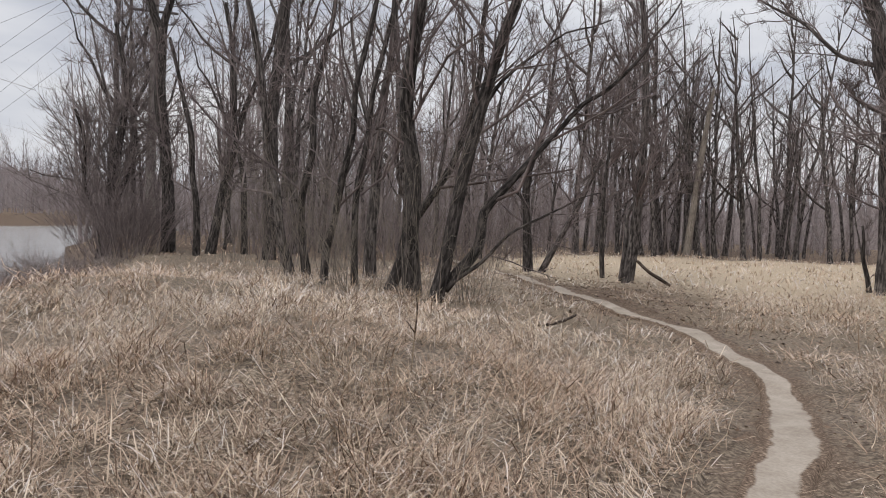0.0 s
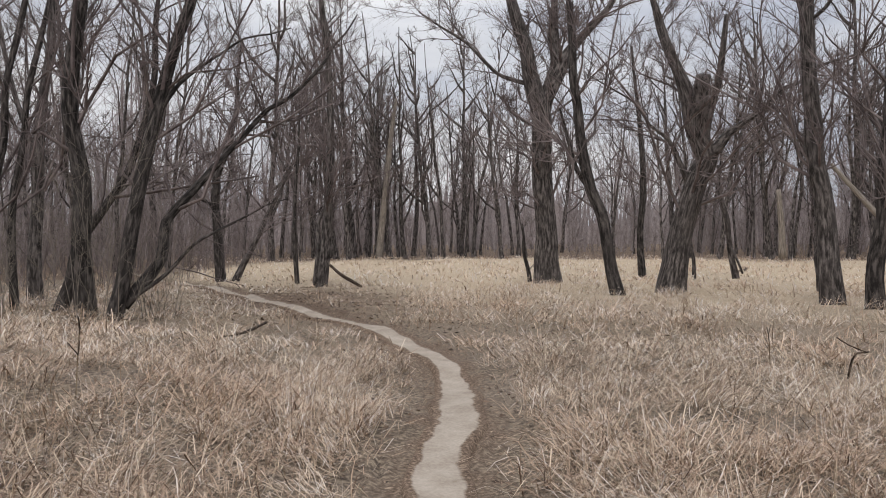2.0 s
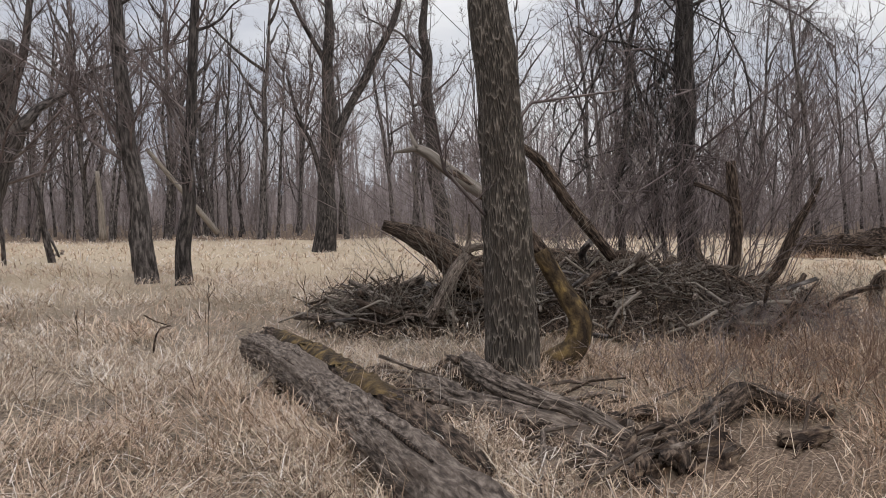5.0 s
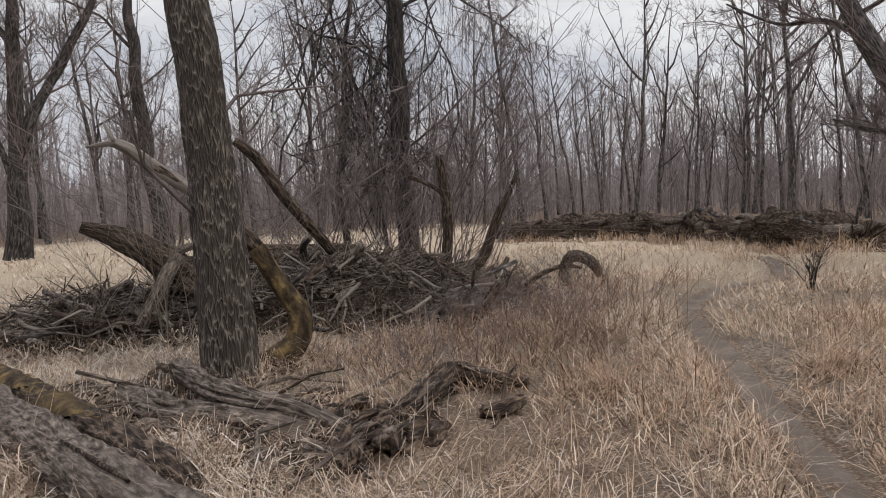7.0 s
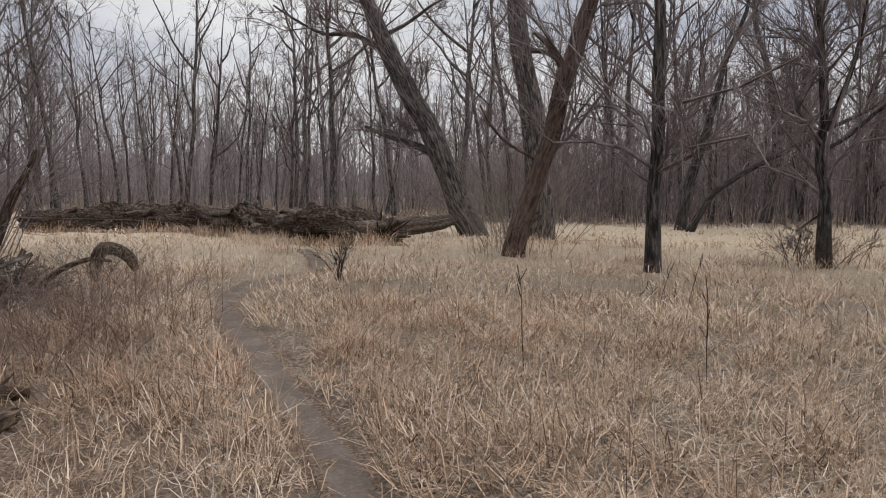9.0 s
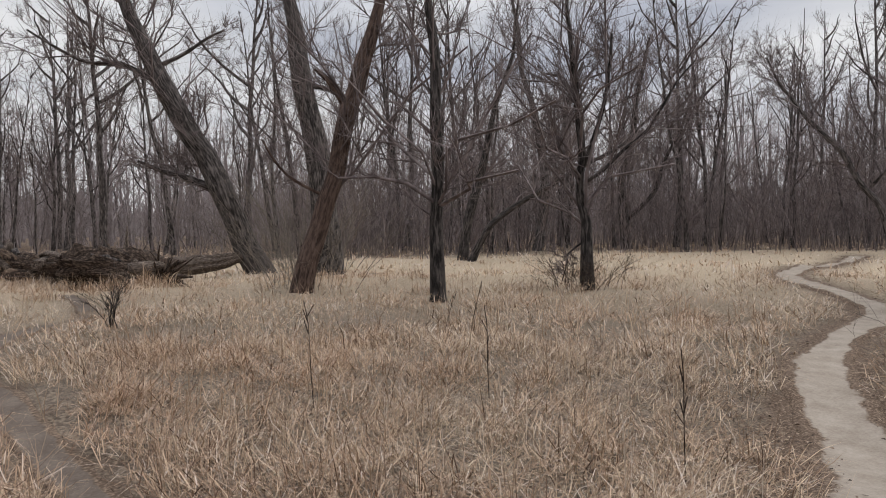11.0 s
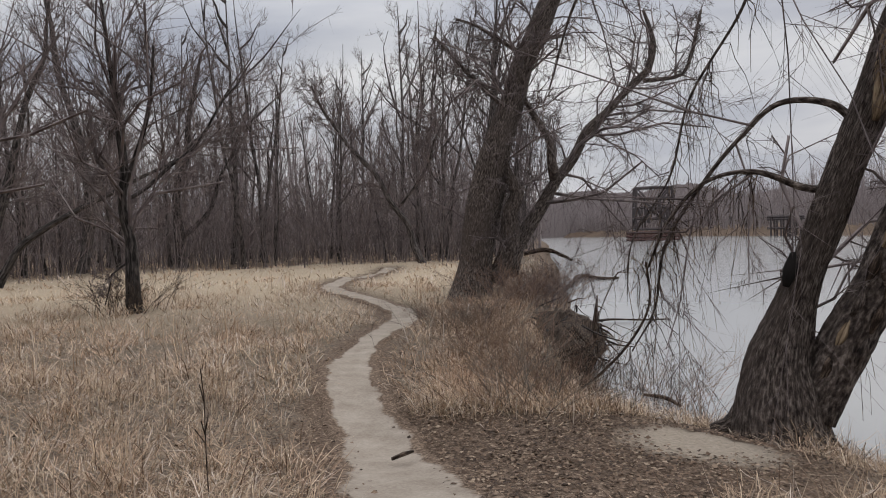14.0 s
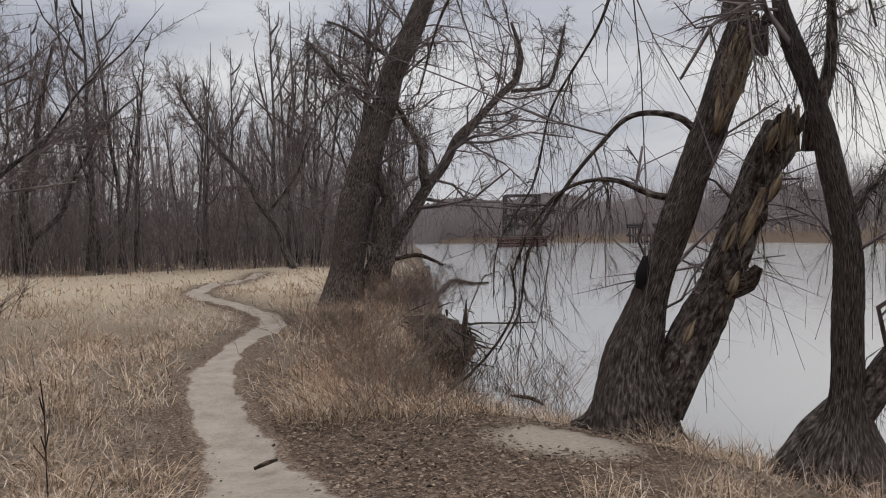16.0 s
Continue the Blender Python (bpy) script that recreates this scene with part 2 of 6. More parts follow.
TRAIL_SOUTH = [(0.6, -4.0), (0.95, -5.1), (1.4, -6.4), (1.85, -7.5), (2.2, -8.35), (2.5, -9.3), (2.7, -10.3), (2.85, -11.7), (2.92, -14.0), (3.12, -16.0), (3.92, -17.6), (5.95, -20.8), (6.9, -24.0), (7.0, -26.0), (6.9, -28.0), (7.6, -36.0)]
TRAIL_EAST = [(1.5, -1.0), (3.7, -1.95), (4.8, -2.2), (6.2, -2.45), (7.6, -2.75), (9.2, -3.1), (11.0, -3.7), (12.6, -4.9), (15.0, -6.9), (19.0, -8.2)]


def curve_through(points, step):
    """Catmull-Rom curve through a few points, at about that step."""
    p = np.array(points, float)
    p = np.vstack([2 * p[0] - p[1], p, 2 * p[-1] - p[-2]])
    out = []
    for a, b, c, d in zip(p, p[1:], p[2:], p[3:]):
        k = max(1, int(np.linalg.norm(c - b) / step))
        s = (np.arange(k) / k)[:, None]
        out.append(0.5 * (2 * b + (c - a) * s + (2 * a - 5 * b + 4 * c - d) * s ** 2 + (3 * b - a - 3 * c + d) * s ** 3))
    return np.vstack([*out, p[-2:-1]])


TRAILS = [curve_through(t, 0.15) for t in (TRAIL_NORTH, TRAIL_SOUTH, TRAIL_EAST)]


def trail_gap(x, y, which=(0, 1, 2)):
    """Distance from the middle line of the trails."""
    q = np.stack([np.ravel(x), np.ravel(y)], 1)
    best = np.full(len(q), 1e3)
    near = np.where(np.hypot(q[:, 0] - 5, q[:, 1]) < 48)[0]
    for w in which:
        for i in range(0, len(near), 20000):
            k = near[i:i + 20000]
            d = ((q[k, None, :] - TRAILS[w][None, ::2, :]) ** 2).sum(2).min(1) ** 0.5
            best[k] = np.minimum(best[k], d)
    return best.reshape(np.shape(x))


def waves(x, y):
    return (0.07 * np.sin(0.41 * x + 1.3) * np.sin(0.37 * y + 0.4) + 0.045 * np.sin(0.93 * x - 0.5 * y) + 0.03 * np.sin(1.7 * y + 0.9 * x + 2)
            + 0.018 * np.sin(3.1 * x + 1) * np.sin(2.7 * y))


def height(x, y):
    x, y = np.asarray(x, float), np.asarray(y, float)
    r = np.hypot(x, y)
    z = waves(x, y) * smooth(2, 9, r) * (1 - 0.6 * smooth(60, 150, r))
    z = z + 0.50 * np.exp(-(((x + 5.0) / 4.6) ** 2 + ((y - 10.5) / 5.5) ** 2))
    z = z + 0.22 * np.exp(-(((x + 0.6) / 2.2) ** 2 + ((y - 7.5) / 3.5) ** 2))
    z = z - 0.22 * np.exp(-((x - 2.0) / 3.2) ** 2) * smooth(-3, -7, y) * smooth(-22, -13, y)
    s = x - bank_x(y)
    wide = np.interp(y, [-60, -13, -11, -9.6, -4, 2, 30], [1.6, 1.5, 2.8, 6.0, 6.0, 3.4, 3.5])
    near = np.where(s > 0, WATER_Z + (z - WATER_Z) * smooth(0, 1, s / wide), WATER_Z - 1.4 * smooth(0, 3, -s))
    f = far_x(y) - x
    far = -2.6 + (2.6 + 1.0) * smooth(-2, 5, f) + 0.02 * np.clip(f, 0, 400)
    return np.where(x > (bank_x(y) + far_x(y)) / 2, near, far)


def edge_of_meadow(b):
    """How far off the woods begin, by compass bearing from the middle."""
    return np.interp(b, [-30, -12, 0, 6, 12, 30, 60, 75, 90, 112, 120, 135, 150, 165, 173, 180], [40, 32, 30, 40, 52, 56, 52, 46, 52, 50, 40, 36, 42, 44, 40, 46])


# ---- mesh helpers ----
def raw_mesh(name, verts, faces, mat, attrs=None, smooth_shade=True, grain=None):
    """A mesh from arrays: verts n x 3, faces m x 3 or m x 4."""
    me = bpy.data.meshes.new(name)
    verts, faces = np.ascontiguousarray(verts, np.float32), np.ascontiguousarray(faces, np.int32)
    k = faces.shape[1]
    me.vertices.add(len(verts))
    me.vertices.foreach_set("co", verts.ravel())
    me.loops.add(faces.size)
    me.loops.foreach_set("vertex_index", faces.ravel())
    me.polygons.add(len(faces))
    me.polygons.foreach_set("loop_start", np.arange(0, faces.size, k, dtype=np.int32))
    me.polygons.foreach_set("use_smooth", np.full(len(faces), smooth_shade))
    for key, values in (attrs or {}).items():
        me.attributes.new(key, "FLOAT", "POINT").data.foreach_set("value", np.ascontiguousarray(values, np.float32))
    if mat.name in GRAINED:
        along = verts if grain is None else np.ascontiguousarray(grain, np.float32)
        me.attributes.new("grain", "FLOAT_VECTOR", "POINT").data.foreach_set("vector", along.ravel())
    me.materials.append(mat)
    me.update(calc_edges=True)
    return me


def part(name, mesh_data, parent=None, label=""):
    ob = new(name, mesh_data)
    if parent:
        ob.parent = parent
    return tagged(ob, label)


def thing(name, place, label, category, group="", kind=""):
    ob = new(name)
    ob.location = place
    ob.empty_display_size = 0.2
    return tagged(ob, label, category, group, kind)


def tube_arrays(P, R, sides, rough=0.0, seed=0):
    """Tubes round many lines of n points: P is b x n x 3, R is b x n. Gives verts and quads."""
    b, n = R.shape
    T = np.gradient(P, axis=1)
    T /= np.maximum(np.linalg.norm(T, axis=2, keepdims=True), 1e-9)
    axis = P[:, -1] - P[:, 0]
    ref = np.where((np.abs(axis[:, 2]) > 0.8 * np.linalg.norm(axis, axis=1))[:, None], [[1.0, 0.1, 0]], [[0, 0.1, 1.0]])
    U = np.cross(T, ref[:, None, :])
    U /= np.maximum(np.linalg.norm(U, axis=2, keepdims=True), 1e-9)
    W = np.cross(T, U)
    a = np.arange(sides) * 2 * math.pi / sides
    rad = R[:, :, None] * np.ones(sides)
    if rough:
        g = np.random.default_rng(seed)
        knots = max(2, n // 5)
        runs = g.normal(0, 1, (b, knots, sides))
        at = np.linspace(0, knots - 1.001, n)
        k0 = at.astype(int)
        w = (at - k0)[None, :, None]
        ridge = 0.6 * g.normal(0, 1, (b, 1, sides)) + runs[:, k0] * (1 - w) + runs[:, k0 + 1] * w + 0.22 * g.normal(0, 1, (b, n, sides))
        rad = rad * (1 + rough * ridge)
    V = P[:, :, None, :] + rad[..., None] * (np.cos(a)[:, None] * U[:, :, None, :] + np.sin(a)[:, None] * W[:, :, None, :])
    idx = np.arange(b * n * sides).reshape(b, n, sides)
    q = np.stack([idx[:, :-1], np.roll(idx, -1, 2)[:, :-1], np.roll(idx, -1, 2)[:, 1:], idx[:, 1:]], -1)
    return V.reshape(-1, 3), q.reshape(-1, 4)


def join(pairs):
    vs, fs, k = [], [], 0
    for v, f in pairs:
        vs.append(v)
        fs.append(f + k)
        k += len(v)
    return np.vstack(vs), np.vstack(fs)


def stem(points, radii, sides, step, rough, seed, cap=True):
    """One thick stem: a smooth curve through its bends, uneven radius, closed ends."""
    pr = np.hstack([np.array(points, float), np.array(radii, float)[:, None]])
    c = curve_through(pr, step)
    P, R = c[None, :, :3].copy(), np.maximum(c[None, :, 3], 0.004)
    g = np.random.default_rng(seed)
    n = P.shape[1]
    lump = np.interp(np.arange(n), np.arange(0, n + 6, 6), g.normal(0, 0.055, len(np.arange(0, n + 6, 6))))
    R = R * (1 + lump)
    if cap:
        P = np.concatenate([P[:, :1], P, P[:, -1:]], 1)
        P[0, 0] -= (P[0, 2] - P[0, 1]) * 1e-3
        P[0, -1] += (P[0, -2] - P[0, -3]) * 1e-3
        R = np.concatenate([R[:, :1] * 0.02, R, R[:, -1:] * 0.02], 1)
    v, f = tube_arrays(P, R, sides, rough, seed)
    far = np.r_[0, np.cumsum(np.linalg.norm(np.diff(P[0], axis=0), axis=1))] + seed * 3.7
    a, mean = np.arange(sides) * 2 * math.pi / sides, np.maximum(R[0].max() * 0.85, 0.01)
    grain = np.stack([np.tile(mean * np.cos(a), (len(far), 1)), np.tile(mean * np.sin(a), (len(far), 1)), np.repeat(far[:, None], sides, 1)], -1)
    return v, f, grain.reshape(-1, 3)


def stem_mesh(name, made, mat):
    return raw_mesh(name, made[0], made[1], mat, grain=made[2])


def resample(points, radii, n):
    c = np.hstack([np.array(points, float), np.array(radii, float)[:, None]])
    d = np.r_[0, np.cumsum(np.linalg.norm(np.diff(c[:, :3], axis=0), axis=1))]
    s = np.linspace(0, d[-1], n)
    r = np.stack([np.interp(s, d, c[:, i]) for i in range(4)], 1)
    return r[:, :3], r[:, 3]


def sprout(P, R, k, length, spread, lift, m, g, start=0.25, thin=0.55, droop=0.0, floor=0.0035):
    """k side shoots on each of the lines P (b x n x 3): arrays of lines with m points."""
    b, n = R.shape
    i = np.repeat(np.arange(b), k)
    t = g.uniform(start, 1.0, len(i))
    f = t * (n - 1)
    j = np.minimum(f.astype(int), n - 2)
    w = (f - j)[:, None]
    pos = P[i, j] * (1 - w) + P[i, j + 1] * w
    rad = R[i, j] * (1 - w[:, 0]) + R[i, j + 1] * w[:, 0]
    tan = P[i, j + 1] - P[i, j]
    tan /= np.maximum(np.linalg.norm(tan, axis=1, keepdims=True), 1e-9)
    side = np.cross(tan, g.normal(0, 1, (len(i), 3)))
    side /= np.maximum(np.linalg.norm(side, axis=1, keepdims=True), 1e-9)
    a = np.radians(g.normal(spread, 12, len(i)))[:, None]
    way = np.cos(a) * tan + np.sin(a) * side
    way[:, 2] += lift * g.uniform(0.2, 1.3, len(i))
    way /= np.linalg.norm(way, axis=1, keepdims=True)
    whole = np.linalg.norm(np.diff(P, axis=1), axis=2).sum(1)[i]
    size = whole * length * g.uniform(0.45, 1.25, len(i)) * (1.2 - 0.75 * t)
    s = np.linspace(0, 1, m)
    bend = g.normal(0, 0.30, (len(i), 3))
    bend[:, 2] += 0.18 * np.sign(lift) - droop
    Q = pos[:, None] + size[:, None, None] * (way[:, None] * s[:, None] + bend[:, None] * (s ** 2)[:, None])
    Q[:, 1:] += g.normal(0, 0.055 if m > 2 else 0.035, (len(i), m - 1, 3)) * size[:, None, None]
    r0 = np.maximum(np.minimum(rad * thin, size * 0.017 + 0.002), floor)
    return Q, r0[:, None] * np.linspace(1, 0.45, m) ** 1.0


def spike_arrays(P, R, slim=False):
    """Finest twigs: three-sided tapering spikes from the first to the last point of each line; slim ones keep one side."""
    a, t = P[:, 0], P[:, -1] - P[:, 0]
    t = t / np.maximum(np.linalg.norm(t, axis=1, keepdims=True), 1e-9)
    u = np.cross(t, np.where(np.abs(t[:, 2:]) > 0.8, [[1.0, 0, 0]], [[0, 0, 1.0]]))
    u /= np.maximum(np.linalg.norm(u, axis=1, keepdims=True), 1e-9)
    w = np.cross(t, u)
    r = R[:, :1]
    if slim:
        q = (np.arange(len(P)) * 2.39996)[:, None]
        e = np.cos(q) * u + np.sin(q) * w
        V = np.stack([a + r * e, a - r * e, P[:, -1]], 1)
        return V.reshape(-1, 3), np.arange(len(P) * 3).reshape(-1, 3)
    V = np.stack([a + r * u, a + r * (-0.5 * u + 0.87 * w), a + r * (-0.5 * u - 0.87 * w), P[:, -1]], 1)
    k = (np.arange(len(P)) * 4)[:, None]
    return V.reshape(-1, 3), np.concatenate([k + [[0, 1, 3]], k + [[1, 2, 3]], k + [[2, 0, 3]]])


def as_tris(pair):
    v, f = pair
    return (v, f) if f.shape[1] == 3 else (v, np.concatenate([f[:, :3], f[:, [0, 2, 3]]]))


# ---- trees ----
def twig_mesh(limbs, dens, g, lift=0.35, droop=0.0, mat=None, fine=1.0, floor=0.005, thin=1.0):
    """The crown's branches, twigs and sprays that grow from the limbs."""
    P, R = zip(*[resample([p[:3] for p in l], [p[3] for p in l], 9) for l in limbs])
    P, R = np.stack(P), np.stack(R)
    whole = np.linalg.norm(np.diff(P, axis=1), axis=2).sum(1)
    pairs, rows = [], []
    for a, rr, w in zip(P, R, whole):
        k = max(2, int(dens * (3.0 + 2.2 * min(w, 12))))
        rows.append(sprout(a[None], rr[None], k, min(2.6 / max(w, 1.0), 0.5), 56, lift, 4, g, 0.22, droop=droop, floor=floor))
    A, RA = np.concatenate([r[0] for r in rows]), np.concatenate([r[1] for r in rows])
    RA = RA * thin
    pairs.append(as_tris(tube_arrays(A, RA, 3)))
    B, RB = sprout(A, RA, max(2, int(round(6 * fine))), 0.50, 42, lift * 0.6, 3, g, 0.2, droop=droop, floor=floor)
    pairs.append(as_tris(tube_arrays(B, RB, 3)))
    C, RC = sprout(B, RB, max(3, int(round(17 * fine))), 0.66, 44, lift * 0.4, 2, g, 0.05, droop=droop * 1.5, floor=floor * 0.65)
    pairs.append(spike_arrays(C, RC, True))
    v, f = join(pairs)
    return raw_mesh("crown", v, f, mat or TWIG)


def withes(parent, limbs, n, size, g, mat, start=0.3):
    """Long thin shoots that hang from the limbs."""
    P, R = zip(*[resample([p[:3] for p in l], [p[3] for p in l], 9) for l in limbs])
    P = np.stack(P)
    i, t = g.integers(0, len(P), n), g.uniform(start, 1, n) * 8
    j = np.minimum(t.astype(int), 7)
    pos = P[i, j] * (1 - (t - j))[:, None] + P[i, j + 1] * (t - j)[:, None]
    L = size * g.uniform(0.4, 1.3, n)
    a, out = g.uniform(0, 6.283, n), g.uniform(0.15, 0.38, n)
    s = np.linspace(0, 1, 6)
    rise, fall = g.uniform(-0.1, 0.35, n), g.uniform(0.5, 1.05, n)
    Q = np.stack([pos[:, :1] + (np.cos(a) * out * L)[:, None] * s, pos[:, 1:2] + (np.sin(a) * out * L)[:, None] * s,
                  pos[:, 2:] + L[:, None] * (rise[:, None] * s - fall[:, None] * s ** 2)], -1)
    Q[:, 1:] += np.cumsum(g.normal(0, 0.035, (n, 5, 3)), 1) * L[:, None, None]
    rad = g.uniform(0.0028, 0.0062, n)[:, None] * np.linspace(1.2, 0.5, 6)
    A, RA = sprout(Q, rad, 5, 0.28, 45, -0.2, 2, g, 0.2, floor=0.0022)
    me = raw_mesh("drooping_crown", *join([as_tris(tube_arrays(Q, rad, 3)), spike_arrays(A, RA)]), mat)
    tagged(part("drooping_crown", me, parent), kind="stuff")


tree_count = [0]


def hero(label, x, y, dens, limbs, mat=None, droop=0.0, lift=0.35, z=None, spread=1.0, twig=None, name="tree", hang=0, reach=1.6):
    """A tree that stands out: limbs as (aside, up, radius) from its foot, the first one the trunk; aside is square to the line of sight."""
    tree_count[0] += 1
    g = np.random.default_rng(100 + tree_count[0])
    ground = float(height(x, y)) if z is None else z
    base = thing(name, (x, y, ground), label, "tree")
    away = np.array([x, y]) / math.hypot(x, y)
    aside = np.array([away[1], -away[0]])
    lines, dice = [], np.random.default_rng(4000 + tree_count[0])
    for k, limb in enumerate(limbs):
        tilt = 0.0 if k == 0 else g.uniform(-0.35, 0.35) * spread
        line, first = [], limb[0][1]
        for u, h, r in limb:
            v = tilt * (h - first)
            spot = np.array((*(aside * u + away * v), h, r))
            if line and math.hypot(x, y) > 12:
                # a kink half way along each reach
                size = float(np.linalg.norm(spot[:3] - line[-1][:3]))
                mid = (spot + line[-1]) / 2
                mid[:3] += dice.normal(0, (0.05 if k else 0.025) * size, 3)
                line.append(mid)
            line.append(spot)
        if k == 0:
            u, h, r = limb[0]
            line[0] = (*(aside * u), h - 0.02, r * 1.12)
            line.insert(0, (*(aside * u), h - 0.25, r * 1.45))
        lines.append(line)
    dist = math.hypot(x, y)
    m = mat or BARK_DARK
    for k, line in enumerate(lines):
        r = max(p[3] for p in line)
        sides = 32 if dist < 10 and r > 0.1 else 14 if r > 0.1 else 8
        made = stem([p[:3] for p in line], [p[3] for p in line], sides, 0.07 if dist < 10 else 0.2, 0.05 if dist < 10 else 0.045, tree_count[0] * 10 + k)
        part("trunk" if k == 0 else "limb", stem_mesh("stem", made, m), base)
    if dens > 0:
        tagged(part("crown", twig_mesh(lines, dens, g, lift, droop, twig, floor=min(max(0.00034 * dist, 0.0035), 0.012)), base), kind="stuff")
    if hang:
        withes(base, lines[1:] if len(lines) > 1 else lines, hang, reach, g, BARK_GREY)
    return base


# ---- ground, river, trails ----
def build_ground():
    ang = np.linspace(0, 2 * math.pi, 481)[:-1]
    rad = np.r_[0.02, 0.4, np.geomspace(1.0, 1900, 150)]
    rr, aa = np.meshgrid(rad, ang, indexing="ij")
    x, y = rr * np.sin(aa), rr * np.cos(aa)
    z = height(x, y)
    gap = trail_gap(x, y)
    z = z - 0.05 * np.exp(-(gap / 0.5) ** 2)
    jitter = rng.normal(0, 0.012, z.shape) * (rr < 40)
    z = z + jitter
    n, k = rr.shape
    v = np.vstack([np.stack([x, y, z], -1).reshape(-1, 3), [[0, 0, float(height(0, 0))]]])
    i = np.arange(n * k).reshape(n, k)
    j = np.roll(i, -1, 1)
    q = np.stack([i[:-1], i[1:], j[1:], j[:-1]], -1).reshape(-1, 4)
    fan = np.stack([i[0], j[0], np.full(k, n * k), np.full(k, n * k)], -1)
    worn = np.maximum(np.where(y > 0, 0.56, 0.62) * np.exp(-(trail_gap(x, y, (0, 1)) / np.where(y > 0, 0.50, 0.80)) ** 2), 0.5 * np.exp(-(gap / 0.36) ** 2))
    # trodden litter between the trail and the trees to the north, and on the bank
    worn = worn + 0.50 * np.exp(-(((x - 4.2) / 3.2) ** 2 + ((y - 19) / 6.5) ** 2)) + 0.75 * np.exp(-(((x + 0.7) / 2.3) ** 2 + ((y + 6.3) / 2.7) ** 2))
    worn = worn + 0.60 * np.exp(-(((x - 5.6) / 1.6) ** 2 + ((y - 1.1) / 1.4) ** 2)) + 0.3 * np.exp(-(((x + 1.5) / 2.6) ** 2 + ((y - 8.5) / 2.4) ** 2))
    worn = worn + 0.50 * np.exp(-(((x - 5.0) / 1.7) ** 2 + ((y + 0.8) / 1.2) ** 2))
    s = x - bank_x(y)
    shore = smooth(np.interp(y, [-12, -10, -5, -3], [1.6, 5.2, 5.2, 1.6]), 0.2, s) * (x > far_x(y) + 3)
    beyond = np.hypot(x, y) - edge_of_meadow(np.degrees(np.arctan2(x, y)))
    inside = (x - bank_x(y) > 0)
    worn = worn + 0.75 * smooth(-1, 4, beyond) * inside + 0.9 * ~inside
    dense = np.r_[(0.85 * smooth(0, 7, np.degrees(np.arctan2(x, y))) * smooth(10, 24, np.hypot(x, y)) * (1 - np.clip(1.6 * worn, 0, 1)) * (1 - smooth(-2, 2, beyond)) * smooth(1.6, 4.5, s)).ravel(), 0]
    sand = np.r_[1.3 * np.exp(-(((x + 1.15) / 0.60) ** 2 + ((y + 6.6) / 0.60) ** 2)).ravel(), 0]
    worn = np.r_[np.clip(worn, 0, 1).ravel(), 0]
    shore = np.r_[shore.ravel(), 0]
    me = raw_mesh("ground", v, q, GROUND, {"worn": worn, "shore": shore, "sand": sand, "dense": dense})
    tagged(new("ground", me), "uneven ground of matted dead grass and leaf litter", "ground", kind="structure")


build_ground()


def ribbon(name, line, width, mat, label, lift=0.02, seed=1):
    """A trodden path that follows the ground, with ragged edges."""
    g = np.random.default_rng(seed)
    t = np.gradient(line, axis=0)
    t /= np.linalg.norm(t, axis=1, keepdims=True)
    n = np.stack([t[:, 1], -t[:, 0]], 1)
    cols = np.array([-1.0, -0.85, -0.6, -0.3, 0.0, 0.3, 0.6, 0.85, 1.0])
    s = np.arange(len(line))
    wl = width * (1 + 0.16 * np.sin(s * 0.21) + 0.10 * np.sin(s * 0.83 + 1) + g.normal(0, 0.004, len(line)))
    wr = width * (1 + 0.16 * np.sin(s * 0.17 + 2) + 0.10 * np.sin(s * 0.71) + g.normal(0, 0.004, len(line)))
    off = np.where(cols[None] < 0, cols[None] * wl[:, None], cols[None] * wr[:, None])
    x, y = line[:, :1] + n[:, :1] * off, line[:, 1:] + n[:, 1:] * off
    z = height(x, y) - 0.05 * np.exp(-(off / 0.5) ** 2) + lift + g.normal(0, 0.004, x.shape)
    z[:, [0, -1]] -= 0.06
    i = np.arange(x.size).reshape(x.shape)
    q = np.stack([i[:-1, :-1], i[:-1, 1:], i[1:, 1:], i[1:, :-1]], -1).reshape(-1, 4)
    me = raw_mesh(name, np.stack([x, y, z], -1).reshape(-1, 3), q, mat, {"edge": np.broadcast_to(np.abs(cols), x.shape).ravel()})
    tagged(new(name, me), label, "trail", kind="structure")


narrow = np.interp(np.arange(len(TRAILS[0])) * 0.15, [0, 6, 9, 12, 20, 40], [0.40, 0.32, 0.23, 0.22, 0.26, 0.36])
ribbon("trail", TRAILS[0], narrow, TRAIL_PALE, "narrow packed pale silt trail curving toward the woods", 0.04, 1)
broad = np.interp(np.arange(len(TRAILS[1])) * 0.15, [0, 1.2, 3, 4.4, 6, 7.6, 10, 40], [0.58, 0.58, 0.50, 0.41, 0.33, 0.36, 0.42, 0.44])
ribbon("trail", TRAILS[1], broad, TRAIL_PALE, "winding packed pale silt trail along the river bank", 0.04, 2)
ribbon("trail", TRAILS[2][3:], 0.19, TRAIL_DARK, "faint trodden dark soil trail through tall dry grass", 0.025, 3)


def build_water():
    y = np.r_[np.linspace(-900, -60, 30), np.linspace(-58, 58, 60), np.linspace(60, 900, 30)]
    x = np.linspace(-500, 12, 40)
    xx, yy = np.meshgrid(x, y, indexing="ij")
    i = np.arange(xx.size).reshape(xx.shape)
    q = np.stack([i[:-1, :-1], i[1:, :-1], i[1:, 1:], i[:-1, 1:]], -1).reshape(-1, 4)
    me = raw_mesh("water", np.stack([xx, yy, np.full(xx.shape, WATER_Z)], -1).reshape(-1, 3), q, WATER)
    tagged(new("water", me), "calm grey river reflecting an overcast sky", "river", kind="structure")


build_water()


